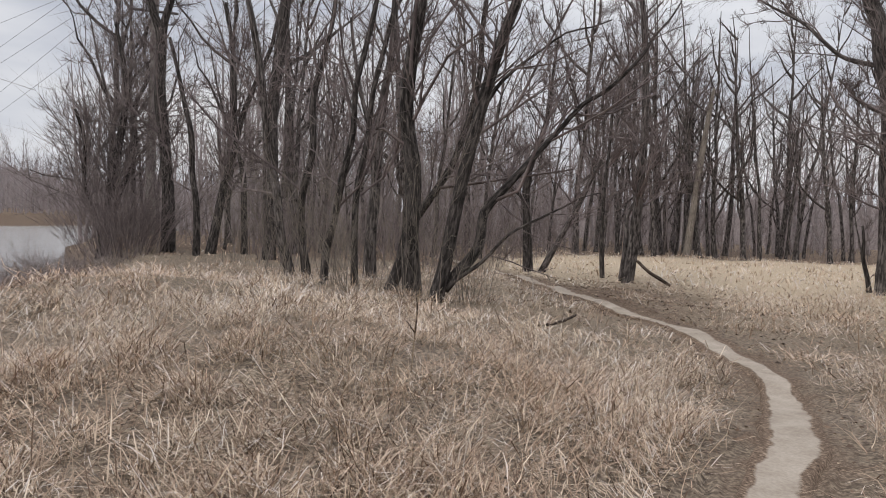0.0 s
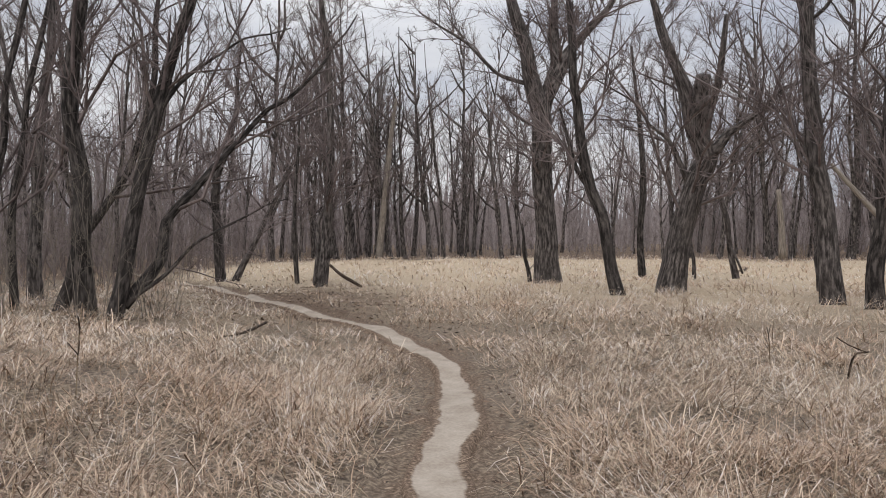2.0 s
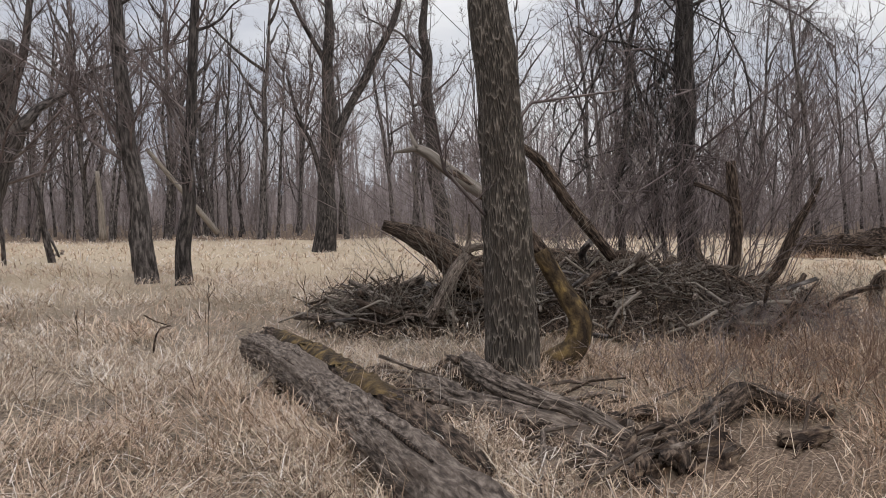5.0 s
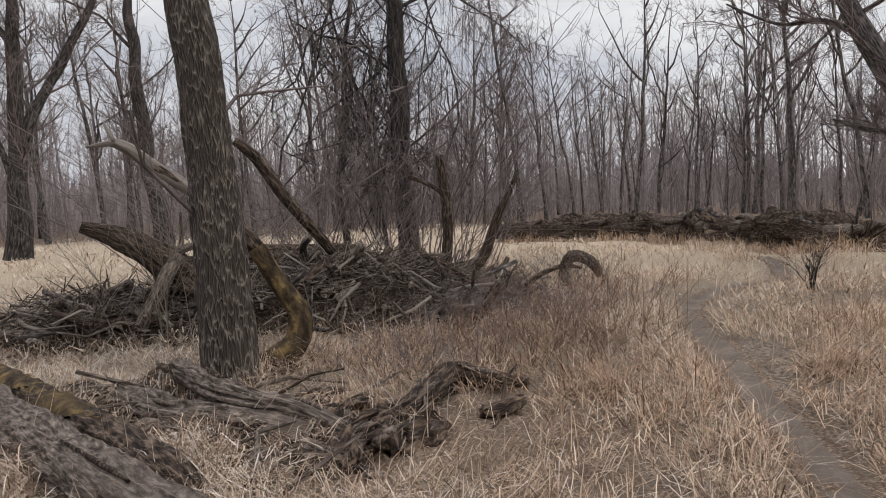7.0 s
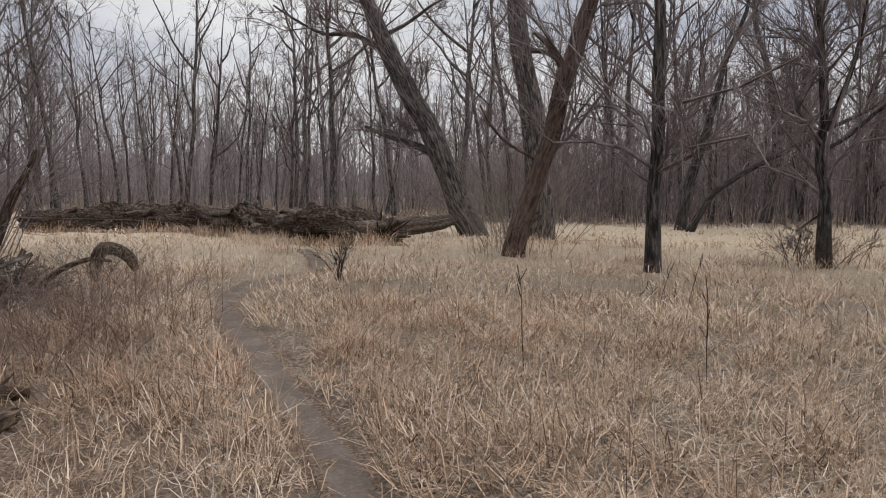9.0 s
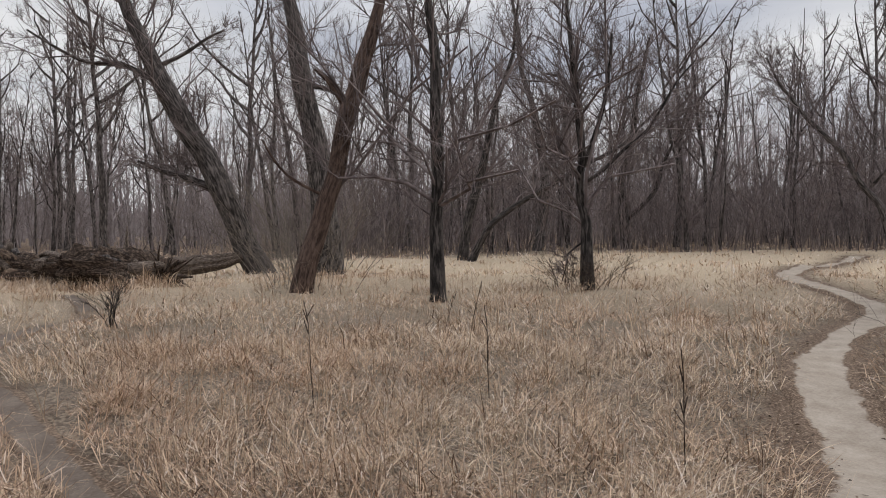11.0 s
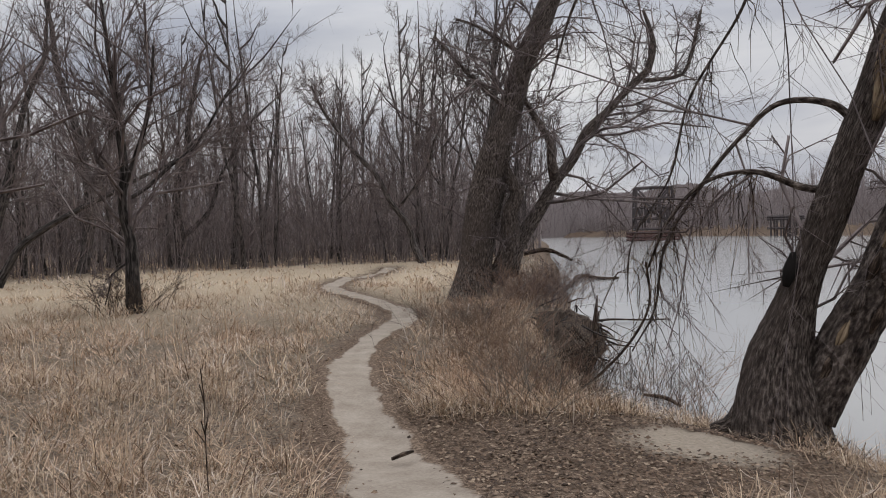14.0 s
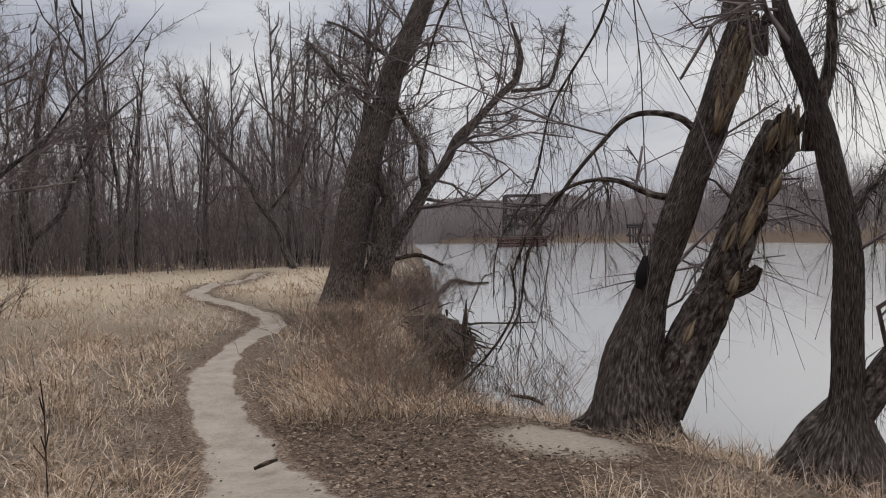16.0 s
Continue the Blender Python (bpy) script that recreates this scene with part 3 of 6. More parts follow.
# ---- woods round the meadow ----
def wood_tree(seed, tall, girth, forks, dens):
    """One slender tree of the woods: trunk, steep forks, sprays of twigs."""
    g = np.random.default_rng(seed)
    lean = g.normal(0, 0.09, 2)
    split = tall * g.uniform(0.12, 0.40)
    steps = np.linspace(0, 1, 11)
    drift = np.cumsum(g.normal(0, 0.028 * tall / 2.2, (11, 2)), 0) * 0.55
    drift -= drift[0]
    trunk = [(*(lean * tall * s + drift[i]), tall * s, girth * (1.15 - 1.0 * s)) for i, s in enumerate(steps)]
    trunk.insert(0, (0, 0, -0.3, girth * 1.5))
    limbs = [trunk]
    for k in range(forks):
        h0 = split + k * tall * 0.65 / forks + g.uniform(0, 0.6)
        a, out = g.uniform(0, 6.28), g.uniform(0.25, 1.05)
        p0 = np.array([np.interp(h0, [p[2] for p in trunk], [p[e] for p in trunk]) for e in (0, 1)])
        top = g.uniform(0.25, 0.5) * tall * (1.15 - h0 / tall)
        l, wob = [], np.zeros(2)
        for s in np.linspace(0, 1, 6):
            d = out * top * s ** 0.75
            l.append((p0[0] + math.cos(a) * d + wob[0], p0[1] + math.sin(a) * d + wob[1], h0 + top * s, girth * 0.5 * (1.1 - 0.9 * s)))
            wob = wob + g.normal(0, 0.05 * top, 2)
        limbs.append(l)
    pairs = []
    for k, l in enumerate(limbs):
        P, R = resample([p[:3] for p in l], [p[3] for p in l], 13 if k == 0 else 7)
        pairs.append(tube_arrays(P[None], R[None], 7 if k == 0 else 5, 0.04, seed + k))
    trunk_me = raw_mesh("wood_trunk", *join(pairs), BARK_GREY)
    return trunk_me, twig_mesh(limbs, dens, g, 0.38, fine=0.60, floor=0.0115)


KINDS = [wood_tree(31 + i, t, w, f, d) for i, (t, w, f, d) in enumerate([
    (15, 0.13, 7, 0.24), (13, 0.10, 6, 0.26), (16, 0.18, 8, 0.22), (11, 0.07, 6, 0.30), (14, 0.11, 7, 0.25), (9, 0.06, 5, 0.55), (15, 0.15, 8, 0.22), (7, 0.05, 5, 0.42),
    (12, 0.09, 7, 0.26), (14, 0.14, 6, 0.26)])]


def plant_woods():
    g = np.random.default_rng(5)
    placed = []
    while len(placed) < 300:
        b = g.uniform(-24, 180) if len(placed) < 205 else g.uniform(6, 56) if len(placed) < 262 else g.uniform(92, 122) if len(placed) < 282 else g.uniform(140, 178)
        near = edge_of_meadow(b)
        d = near + (abs(g.normal(0, 1)) * 17)
        x, y = d * math.sin(math.radians(b)), d * math.cos(math.radians(b))
        if x - bank_x(y) < 1.0 or any((x - p) ** 2 + (y - q) ** 2 < 1.3 for p, q in placed):
            continue
        placed.append((x, y))
        tr, tw = KINDS[g.integers(len(KINDS)) if len(placed) < 206 else (0, 1, 4, 6, 8)[g.integers(5)] if len(placed) < 263 else (1, 3, 5, 7)[g.integers(4)]]
        base = thing("tree", (x, y, float(height(x, y))), "slender bare grey-brown tree in dense winter woods", "tree", "trees of the woods")
        base.rotation_euler = (0, 0, g.uniform(0, 6.28))
        s = g.uniform(0.95, 1.35)
        base.scale = (s, s, s)
        part("trunk", tr, base)
        tagged(part("crown", tw, base), kind="stuff")


plant_woods()


def far_woods(name, spots, tall, seed, label, mat):
    """Many distant bare trees and their brush as one mass."""
    g = np.random.default_rng(seed)
    n = len(spots)
    x, y = spots[:, 0], spots[:, 1]
    z = height(x, y)
    h = tall * g.uniform(0.55, 1.2, n)
    s = np.linspace(0, 1, 4)
    lean = g.normal(0, 0.07, (n, 2))
    P = np.stack([x[:, None] + lean[:, :1] * h[:, None] * s, y[:, None] + lean[:, 1:] * h[:, None] * s, z[:, None] - 0.3 + h[:, None] * s], -1)
    R = (h * 0.011)[:, None] * (1.15 - 0.95 * s)
    pairs = [as_tris(tube_arrays(P, R, 4))]
    A, RA = sprout(P, R, 9, 0.44, 46, 0.45, 2, g, 0.12, floor=0.026)
    pairs.append(spike_arrays(A, RA))
    B, RB = sprout(A, RA, 4, 0.65, 42, 0.3, 2, g, 0.1, floor=0.022)
    pairs.append(spike_arrays(B, RB, True))
    tagged(new(name, raw_mesh(name, *join(pairs), mat)), label, "woods", kind="stuff")


def ring_spots(n, b0, b1, extra, deep, seed):
    g = np.random.default_rng(seed)
    b = g.uniform(b0, b1, n * 2)
    d = edge_of_meadow(b) + extra + g.uniform(0, 1, n * 2) ** 0.8 * deep
    x, y = d * np.sin(np.radians(b)), d * np.cos(np.radians(b))
    keep = x - bank_x(y) > 1.0
    return np.stack([x, y], 1)[keep][:n]


far_woods("far_woods", ring_spots(1500, -26, 181, 22, 65, 3), 14, 3, "dense bare grey-brown woods behind the meadow", HAZED_WOOD)


def opposite_bank():
    g = np.random.default_rng(9)
    y = np.r_[g.uniform(-330, -100, 1000), g.uniform(90, 330, 450)]
    x = far_x(y) - 4 - g.uniform(0, 1, len(y)) ** 1.5 * 40
    return np.stack([x, y], 1)


far_woods("far_woods", opposite_bank(), 13, 4, "bare woods along the opposite river bank", HAZED_WOOD)


def undergrowth(name, spots, tall, seed, label, mat, thick=0.006):
    """Thickets of thin shoots."""
    g = np.random.default_rng(seed)
    x, y = spots[:, 0], spots[:, 1]
    n = len(x)
    h = tall * g.uniform(0.5, 1.3, n)
    s = np.linspace(0, 1, 4)
    lean = g.normal(0, 0.22, (n, 2))
    P = np.stack([x[:, None] + lean[:, :1] * h[:, None] * s ** 1.5, y[:, None] + lean[:, 1:] * h[:, None] * s ** 1.5, height(x, y)[:, None] - 0.05 + h[:, None] * s], -1)
    R = np.full((n, 1), thick) * (1.2 - 0.8 * s)
    pairs = [as_tris(tube_arrays(P, R, 3))]
    A, RA = sprout(P, R, 10, 0.6, 58, 0.25, 2, g, 0.12, floor=thick * 0.6)
    pairs.append(spike_arrays(A, RA, True))
    tagged(new(name, raw_mesh(name, *join(pairs), mat)), label, "undergrowth", kind="stuff")


undergrowth("undergrowth", ring_spots(1500, -26, 180, -3, 40, 8), 1.9, 11, "thicket of thin bare shoots along the woods", HAZE_TWIG, 0.020)


def saplings(spots, tall, seed, label, mat):
    """Crooked young trees and tall brush that fill the gaps between the trunks."""
    g = np.random.default_rng(seed)
    x, y = spots[:, 0], spots[:, 1]
    n = len(x)
    h = tall * g.uniform(0.45, 1.35, n)
    s = np.linspace(0, 1, 6)
    bend = np.cumsum(g.normal(0, 0.055, (n, 6, 2)), 1) * h[:, None, None]
    bend -= bend[:, :1]
    P = np.stack([x[:, None] + bend[..., 0], y[:, None] + bend[..., 1], height(x, y)[:, None] - 0.1 + h[:, None] * s], -1)
    R = (0.012 + h * 0.0052)[:, None] * (1.15 - 0.9 * s)
    A, RA = sprout(P, R, 9, 0.42, 48, 0.35, 3, g, 0.10, floor=0.013)
    B, RB = sprout(A, RA, 4, 0.6, 44, 0.25, 2, g, 0.1, floor=0.013)
    pairs = [as_tris(tube_arrays(P, R, 4)), as_tris(tube_arrays(A, RA, 3)), spike_arrays(B, RB, True)]
    tagged(new("saplings", raw_mesh("saplings", *join(pairs), mat)), label, "saplings", kind="stuff")


saplings(ring_spots(1050, -20, 180, 2, 34, 28), 5.0, 29, "crooked bare saplings filling the woods between trunks", HAZE_TWIG)
side = ring_spots(1300, 128, 178, -4, 26, 18)
undergrowth("undergrowth", side, 5.0, 12, "tall brown thicket of bare saplings at the meadow edge", TWIG, 0.020)
undergrowth("undergrowth", ring_spots(380, -14, 8, -8, 22, 19), 2.2, 13, "thicket of bare saplings between trunks", TWIG, 0.010)


# distance: a low wooded rise closes the view behind the woods, haze in its colour
def backdrop():
    b = np.linspace(-60, 330, 5200)
    g = np.random.default_rng(2)
    over = np.where(b > 178, 17.0, np.where(b < -22, 20.0, 8.5))
    top = over + 1.6 * np.sin(b * 0.31) + 1.6 * np.sin(b * 0.83 + 1) + np.where(b > 178, 0.25, 1.0) * (g.uniform(-1.6, 1.6, len(b)) + np.repeat(g.uniform(-1.5, 1.5, len(b) // 4), 4))
    d = np.where(b > 178, 330, np.where(b < -22, 400, 175))
    x, y = d * np.sin(np.radians(b)), d * np.cos(np.radians(b))
    v = np.vstack([np.stack([x, y, np.full(len(b), -2.0)], 1), np.stack([x, y, top], 1)])
    i = np.arange(len(b) - 1)
    q = np.stack([i, i + 1, i + 1 + len(b), i + len(b)], 1)
    tagged(new("backdrop", raw_mesh("backdrop", v, q, HAZED_WOOD, smooth_shade=False)), "hazy band of distant bare woods", "woods", kind="structure")


backdrop()

# ---- standing trees near the meadow ----
hero('dark leaning multi-stemmed bare tree beside the dirt trail', -0.15, 15.21, 0.8, [[(0.0, 0.0, 0.161), (0.28, 1.43, 0.142), (0.65, 3.32, 0.127), (1.13, 5.19, 0.113), (1.5, 6.81, 0.086), (1.75, 8.53, 0.038)], [(0.16, 0.26, 0.119), (0.93, 1.79, 0.087), (1.97, 3.02, 0.064), (2.98, 4.17, 0.049), (4.01, 5.01, 0.037), (4.55, 5.77, 0.03), (5.21, 6.64, 0.015)], [(0.21, 0.32, 0.043), (1.38, 1.36, 0.027), (2.44, 1.95, 0.018), (3.11, 2.24, 0.009)], [(0.83, 3.87, 0.043), (1.58, 4.76, 0.03), (2.41, 5.41, 0.021), (3.33, 5.72, 0.012)]])
hero('bare slender riverside tree with dark bark', -0.63, 15.98, 0.45, [[(0.0, -0.0, 0.185), (-0.05, 2.51, 0.154), (-0.04, 5.97, 0.133), (-0.01, 8.25, 0.092), (-0.14, 10.49, 0.041)]])
hero('bare slender riverside tree with dark bark', -1.17, 17.06, 0.4, [[(0.0, -0.0, 0.127), (0.33, 1.3, 0.098), (1.27, 2.82, 0.075), (1.81, 4.82, 0.065), (1.97, 7.03, 0.033)]])
hero('bare slender riverside tree with dark bark', -1.99, 20.91, 0.5, [[(0.0, 0.0, 0.189), (0.07, 2.33, 0.149), (0.21, 4.93, 0.121), (0.43, 7.36, 0.088), (0.58, 9.63, 0.04)], [(0.1, 2.79, 0.08), (-0.4, 5.05, 0.06), (-0.77, 7.28, 0.04)]], BARK_GREY)
hero('bare slender riverside tree with dark bark', -2.00, 17.50, 0.4, [[(0.0, -0.0, 0.085), (-0.02, 2.15, 0.073), (0.26, 4.32, 0.061), (0.59, 5.86, 0.045), (0.66, 7.37, 0.023)]])
hero('bare slender riverside tree with dark bark', -2.72, 17.53, 0.4, [[(0.0, 0.0, 0.096), (0.18, 1.39, 0.084), (0.56, 3.45, 0.073), (0.81, 5.5, 0.062), (1.12, 7.55, 0.028)]])
hero('bare slender riverside tree with dark bark', -3.40, 19.34, 0.4, [[(0.0, -0.0, 0.114), (-0.2, 2.09, 0.095), (0.0, 4.48, 0.075), (0.42, 6.47, 0.056), (0.5, 8.43, 0.025)]])
hero('bare slender riverside tree with dark bark', -4.16, 21.01, 0.4, [[(0.0, 0.0, 0.136), (-0.44, 2.29, 0.116), (-0.81, 4.55, 0.096), (-1.25, 7.06, 0.075), (-1.66, 8.79, 0.034)]], BARK_GREY)
hero('bare slender riverside tree with dark bark', -6.55, 28.68, 0.4, [[(0.0, -0.0, 0.229), (-0.01, 5.31, 0.2), (0.34, 9.52, 0.181), (0.42, 13.67, 0.114), (0.44, 16.36, 0.057)]])
hero('bare slender riverside tree with dark bark', -8.04, 30.86, 0.8, [[(0.0, -0.0, 0.135), (-0.14, 3.31, 0.114), (-0.56, 6.66, 0.093), (-0.97, 9.97, 0.062)]])
hero('bare slender riverside tree with dark bark', -9.38, 30.75, 0.8, [[(-0.0, 0.0, 0.205), (0.43, 2.61, 0.142), (1.12, 5.6, 0.109), (2.15, 8.42, 0.079), (2.54, 10.28, 0.051)]])
hero('bare slender riverside tree with dark bark', -9.46, 29.29, 0.4, [[(0.0, 0.0, 0.13), (-0.22, 3.14, 0.11), (-0.6, 5.88, 0.089), (-1.15, 8.15, 0.058)]])
hero('bare slender riverside tree with dark bark', -11.96, 33.17, 0.9, [[(0.0, -0.0, 0.287), (-0.23, 4.55, 0.241), (-0.49, 9.11, 0.217), (-1.06, 10.95, 0.157), (-1.49, 13.24, 0.068)], [(-0.47, 8.88, 0.156), (-0.08, 10.85, 0.136), (0.2, 13.54, 0.068)]])
hero('bare slender riverside tree with dark bark', -16.10, 35.98, 1.9, [[(0.0, 0.0, 0.28), (0.41, 3.64, 0.203), (0.93, 7.68, 0.141), (0.37, 11.04, 0.076)], [(0.22, 0.97, 0.171), (1.36, 5.04, 0.124), (1.9, 8.85, 0.089), (1.91, 11.79, 0.051)], [(-0.02, 0.96, 0.148), (-0.79, 3.56, 0.101), (-1.21, 6.66, 0.064)]], twig=HAZE_TWIG)
hero('bare slender riverside tree with dark bark', 5.83, 24.26, 1.0, [[(0.0, -0.0, 0.178), (0.25, 3.07, 0.138), (0.27, 6.91, 0.105), (0.01, 9.46, 0.073), (-0.07, 11.27, 0.032)], [(-0.22, 0.04, 0.097), (-0.08, 2.15, 0.072), (0.16, 3.07, 0.055)]], BARK_GREY)
hero('bare slender riverside tree with dark bark', 5.42, 26.11, 0.6, [[(0.0, 0.0, 0.078), (-0.04, 3.18, 0.061), (0.13, 6.12, 0.035)]])
hero('bare slender riverside tree with dark bark', 3.07, 27.74, 0.7, [[(-0.0, 0.0, 0.163), (-0.18, 2.85, 0.145), (-0.11, 3.66, 0.124), (0.55, 5.89, 0.071), (0.76, 8.33, 0.036)], [(-0.18, 2.4, 0.061), (-0.77, 2.94, 0.056), (-1.36, 3.84, 0.038)]])
hero('bare slender riverside tree with dark bark', 3.55, 27.56, 0.9, [[(0.0, 0.0, 0.113), (0.72, 1.42, 0.098), (1.43, 2.95, 0.074), (2.26, 4.68, 0.042), (2.88, 6.31, 0.025)]], BARK_GREY)
hero('large bare oak-like tree with a forked crown in dry grass', 12.73, 21.75, 1.2, [[(0.0, 0.0, 0.442), (-0.04, 1.75, 0.344), (-0.18, 5.34, 0.342), (-0.56, 6.8, 0.269), (-0.91, 8.26, 0.205), (-1.44, 10.09, 0.11)], [(-0.13, 5.52, 0.238), (0.31, 7.28, 0.212), (0.22, 8.89, 0.147), (0.3, 11.0, 0.065)], [(-0.04, 5.87, 0.209), (0.65, 7.43, 0.185), (1.33, 8.26, 0.127), (2.15, 9.22, 0.096), (2.8, 10.51, 0.044)], [(-0.47, 6.43, 0.081), (-1.62, 6.85, 0.061), (-2.7, 7.99, 0.046), (-4.32, 9.15, 0.025)], [(-0.39, 5.08, 0.071), (-1.18, 5.57, 0.046), (-1.62, 6.13, 0.031)]], BARK_GREY)
hero('bare slender riverside tree with dark bark', 12.49, 22.48, 0.3, [[(0.0, -0.0, 0.073), (-0.22, 1.02, 0.058), (-0.27, 1.94, 0.033)]])
hero('bare slender riverside tree with dark bark', 11.42, 16.07, 0.9, [[(0.0, 0.0, 0.187), (-0.26, 1.27, 0.155), (-0.66, 2.65, 0.137), (-0.99, 4.73, 0.114), (-1.12, 6.39, 0.095), (-1.32, 8.06, 0.057), (-1.52, 9.32, 0.025)], [(-0.59, 2.51, 0.069), (-1.19, 3.77, 0.053), (-1.45, 4.76, 0.031)]])
hero('gnarled bare tree with a hollow base and broken top', 13.94, 17.16, 1.2, [[(0.0, -0.0, 0.41), (0.27, 1.69, 0.321), (0.6, 2.87, 0.283), (0.93, 3.66, 0.287), (0.59, 4.63, 0.232), (0.25, 5.98, 0.162), (-0.23, 7.22, 0.121), (-0.65, 8.61, 0.054)], [(0.93, 3.66, 0.16), (1.51, 4.35, 0.115), (2.13, 4.79, 0.08), (2.97, 5.55, 0.062), (3.87, 6.11, 0.04), (4.73, 6.37, 0.022)], [(0.79, 4.03, 0.187), (0.79, 5.05, 0.201), (0.85, 5.85, 0.186)], [(0.86, 4.03, 0.125), (1.24, 5.74, 0.099), (1.43, 7.44, 0.064)], [(0.46, 3.02, 0.09), (-0.08, 4.23, 0.053), (-0.92, 5.18, 0.031), (-2.22, 6.04, 0.018)]], BARK_GREY)
hero('bare slender riverside tree with dark bark', 18.25, 24.06, 0.8, [[(0.0, 0.0, 0.148), (0.03, 3.22, 0.118), (-0.11, 5.92, 0.088), (-0.41, 8.84, 0.049)]])
hero('bare slender riverside tree with dark bark', 18.79, 19.78, 0.3, [[(0.0, 0.0, 0.106), (-0.29, 2.01, 0.079), (-0.55, 3.82, 0.053)], [(-0.13, 1.01, 0.049), (0.2, 0.2, 0.033)]], BARK_GREY)
hero('bare slender riverside tree with dark bark', 18.14, 21.06, 0.3, [[(0.0, 0.0, 0.072), (-0.16, 1.6, 0.054), (-0.07, 3.23, 0.027)]], BARK_GREY)
hero('bare slender riverside tree with dark bark', 14.78, 12.65, 0.9, [[(-0.0, 0.0, 0.252), (-0.12, 1.6, 0.201), (-0.36, 3.31, 0.176), (-0.49, 5.16, 0.164), (-0.55, 6.86, 0.151), (-0.43, 8.12, 0.101), (-0.38, 9.81, 0.05)], [(-0.5, 6.43, 0.052), (0.08, 7.0, 0.039), (0.92, 7.55, 0.027)], [(-0.25, 0.31, 0.075), (-0.33, 1.03, 0.063), (-0.27, 1.6, 0.038)]], BARK_GREY)
hero('bare slender riverside tree with dark bark', 14.37, 11.27, 0.8, [[(0.0, 0.0, 0.177), (0.14, 1.88, 0.142), (0.21, 3.6, 0.118), (0.31, 5.59, 0.106), (0.38, 6.9, 0.083), (0.46, 8.47, 0.035)], [(0.24, 5.65, 0.037), (0.89, 5.97, 0.029), (1.4, 6.48, 0.021)]])
hero('bare slender riverside tree with dark bark', 29.64, 15.90, 1.1, [[(-0.0, 0.0, 0.46), (0.11, 2.73, 0.373), (0.19, 4.64, 0.307), (0.23, 7.96, 0.241), (0.28, 11.26, 0.176), (0.34, 14.08, 0.066)], [(0.31, 4.16, 0.24), (1.28, 6.51, 0.196), (2.34, 8.55, 0.155), (3.37, 10.77, 0.121), (3.95, 12.74, 0.052)], [(-0.01, 2.97, 0.144), (-0.99, 5.62, 0.094), (-1.49, 7.55, 0.053)], [(0.18, 8.2, 0.131), (-0.84, 9.91, 0.093), (-1.8, 11.4, 0.055)]])
hero('bare slender riverside tree with dark bark', 38.03, 13.23, 0.9, [[(-0.0, 0.0, 0.469), (-0.58, 3.8, 0.367), (-0.92, 7.88, 0.289), (-1.11, 11.14, 0.237), (-1.06, 14.38, 0.118)], [(-0.95, 9.51, 0.112), (-2.24, 10.97, 0.065), (-4.34, 11.97, 0.033)]])
hero('furrowed grey ash trunk standing beside rotting logs', 7.08, 1.87, 0.3, [[(-0.0, -0.09, 0.309), (-0.0, 0.06, 0.273), (-0.0, 0.57, 0.246), (-0.03, 1.29, 0.23), (-0.07, 2.09, 0.214), (-0.13, 2.88, 0.202), (-0.2, 3.45, 0.187), (-0.24, 4.31, 0.144), (-0.23, 5.34, 0.079)], [(-0.23, 3.84, 0.049), (0.27, 4.16, 0.029), (0.76, 4.43, 0.013)]], BARK_ASH)
hero('dark trunk draped with hanging vines at the brush pile', 18.18, 0.51, 1.5, [[(-0.0, 0.0, 0.293), (-0.08, 1.32, 0.234), (-0.15, 2.91, 0.211), (-0.18, 5.01, 0.2), (-0.24, 6.82, 0.164), (-0.28, 9.12, 0.082)], [(-0.5, 0.13, 0.058), (-0.65, 1.34, 0.046), (-1.02, 3.72, 0.034), (-1.46, 5.55, 0.028)], [(-0.13, 4.48, 0.036), (-0.96, 5.15, 0.029), (-1.97, 5.55, 0.026), (-2.59, 5.93, 0.015)], [(-0.19, 6.05, 0.044), (0.93, 6.53, 0.033), (1.83, 5.97, 0.022), (2.84, 5.14, 0.011)]], BARK_DARK, droop=0.3, lift=0.0, hang=220, reach=2.4)
hero('bare slender riverside tree with dark bark', 20.33, 2.18, 1.2, [[(0.0, -0.0, 0.105), (-0.21, 2.1, 0.079), (0.05, 4.75, 0.066), (0.29, 6.93, 0.053), (0.37, 8.66, 0.027)]])
hero('old bare willow leaning beside a fallen trunk', 20.55, -15.03, 1.5, [[(0.0, 0.0, 0.392), (-0.77, 1.68, 0.349), (-1.62, 3.7, 0.328), (-2.65, 5.51, 0.295), (-3.38, 7.12, 0.259), (-4.01, 8.7, 0.157), (-4.46, 10.43, 0.064)], [(-0.96, 2.23, 0.143), (-1.9, 2.93, 0.113), (-2.82, 3.23, 0.082), (-3.74, 3.63, 0.041)], [(-2.83, 5.96, 0.113), (-4.1, 6.56, 0.072), (-5.51, 6.77, 0.046), (-6.7, 7.49, 0.031)], [(-2.93, 6.59, 0.072), (-1.93, 7.15, 0.051), (-1.02, 7.71, 0.026)]], BARK_GREY)
hero('bare slender riverside tree with dark bark', 18.47, -16.06, 1.0, [[(0.0, 0.0, 0.444), (-0.13, 2.23, 0.395), (-0.44, 4.69, 0.362), (-0.83, 6.94, 0.314), (-1.13, 8.83, 0.173), (-1.33, 10.87, 0.063)], [(-0.46, 5.9, 0.079), (0.41, 5.72, 0.059), (0.68, 5.2, 0.057)]], BARK_GREY)
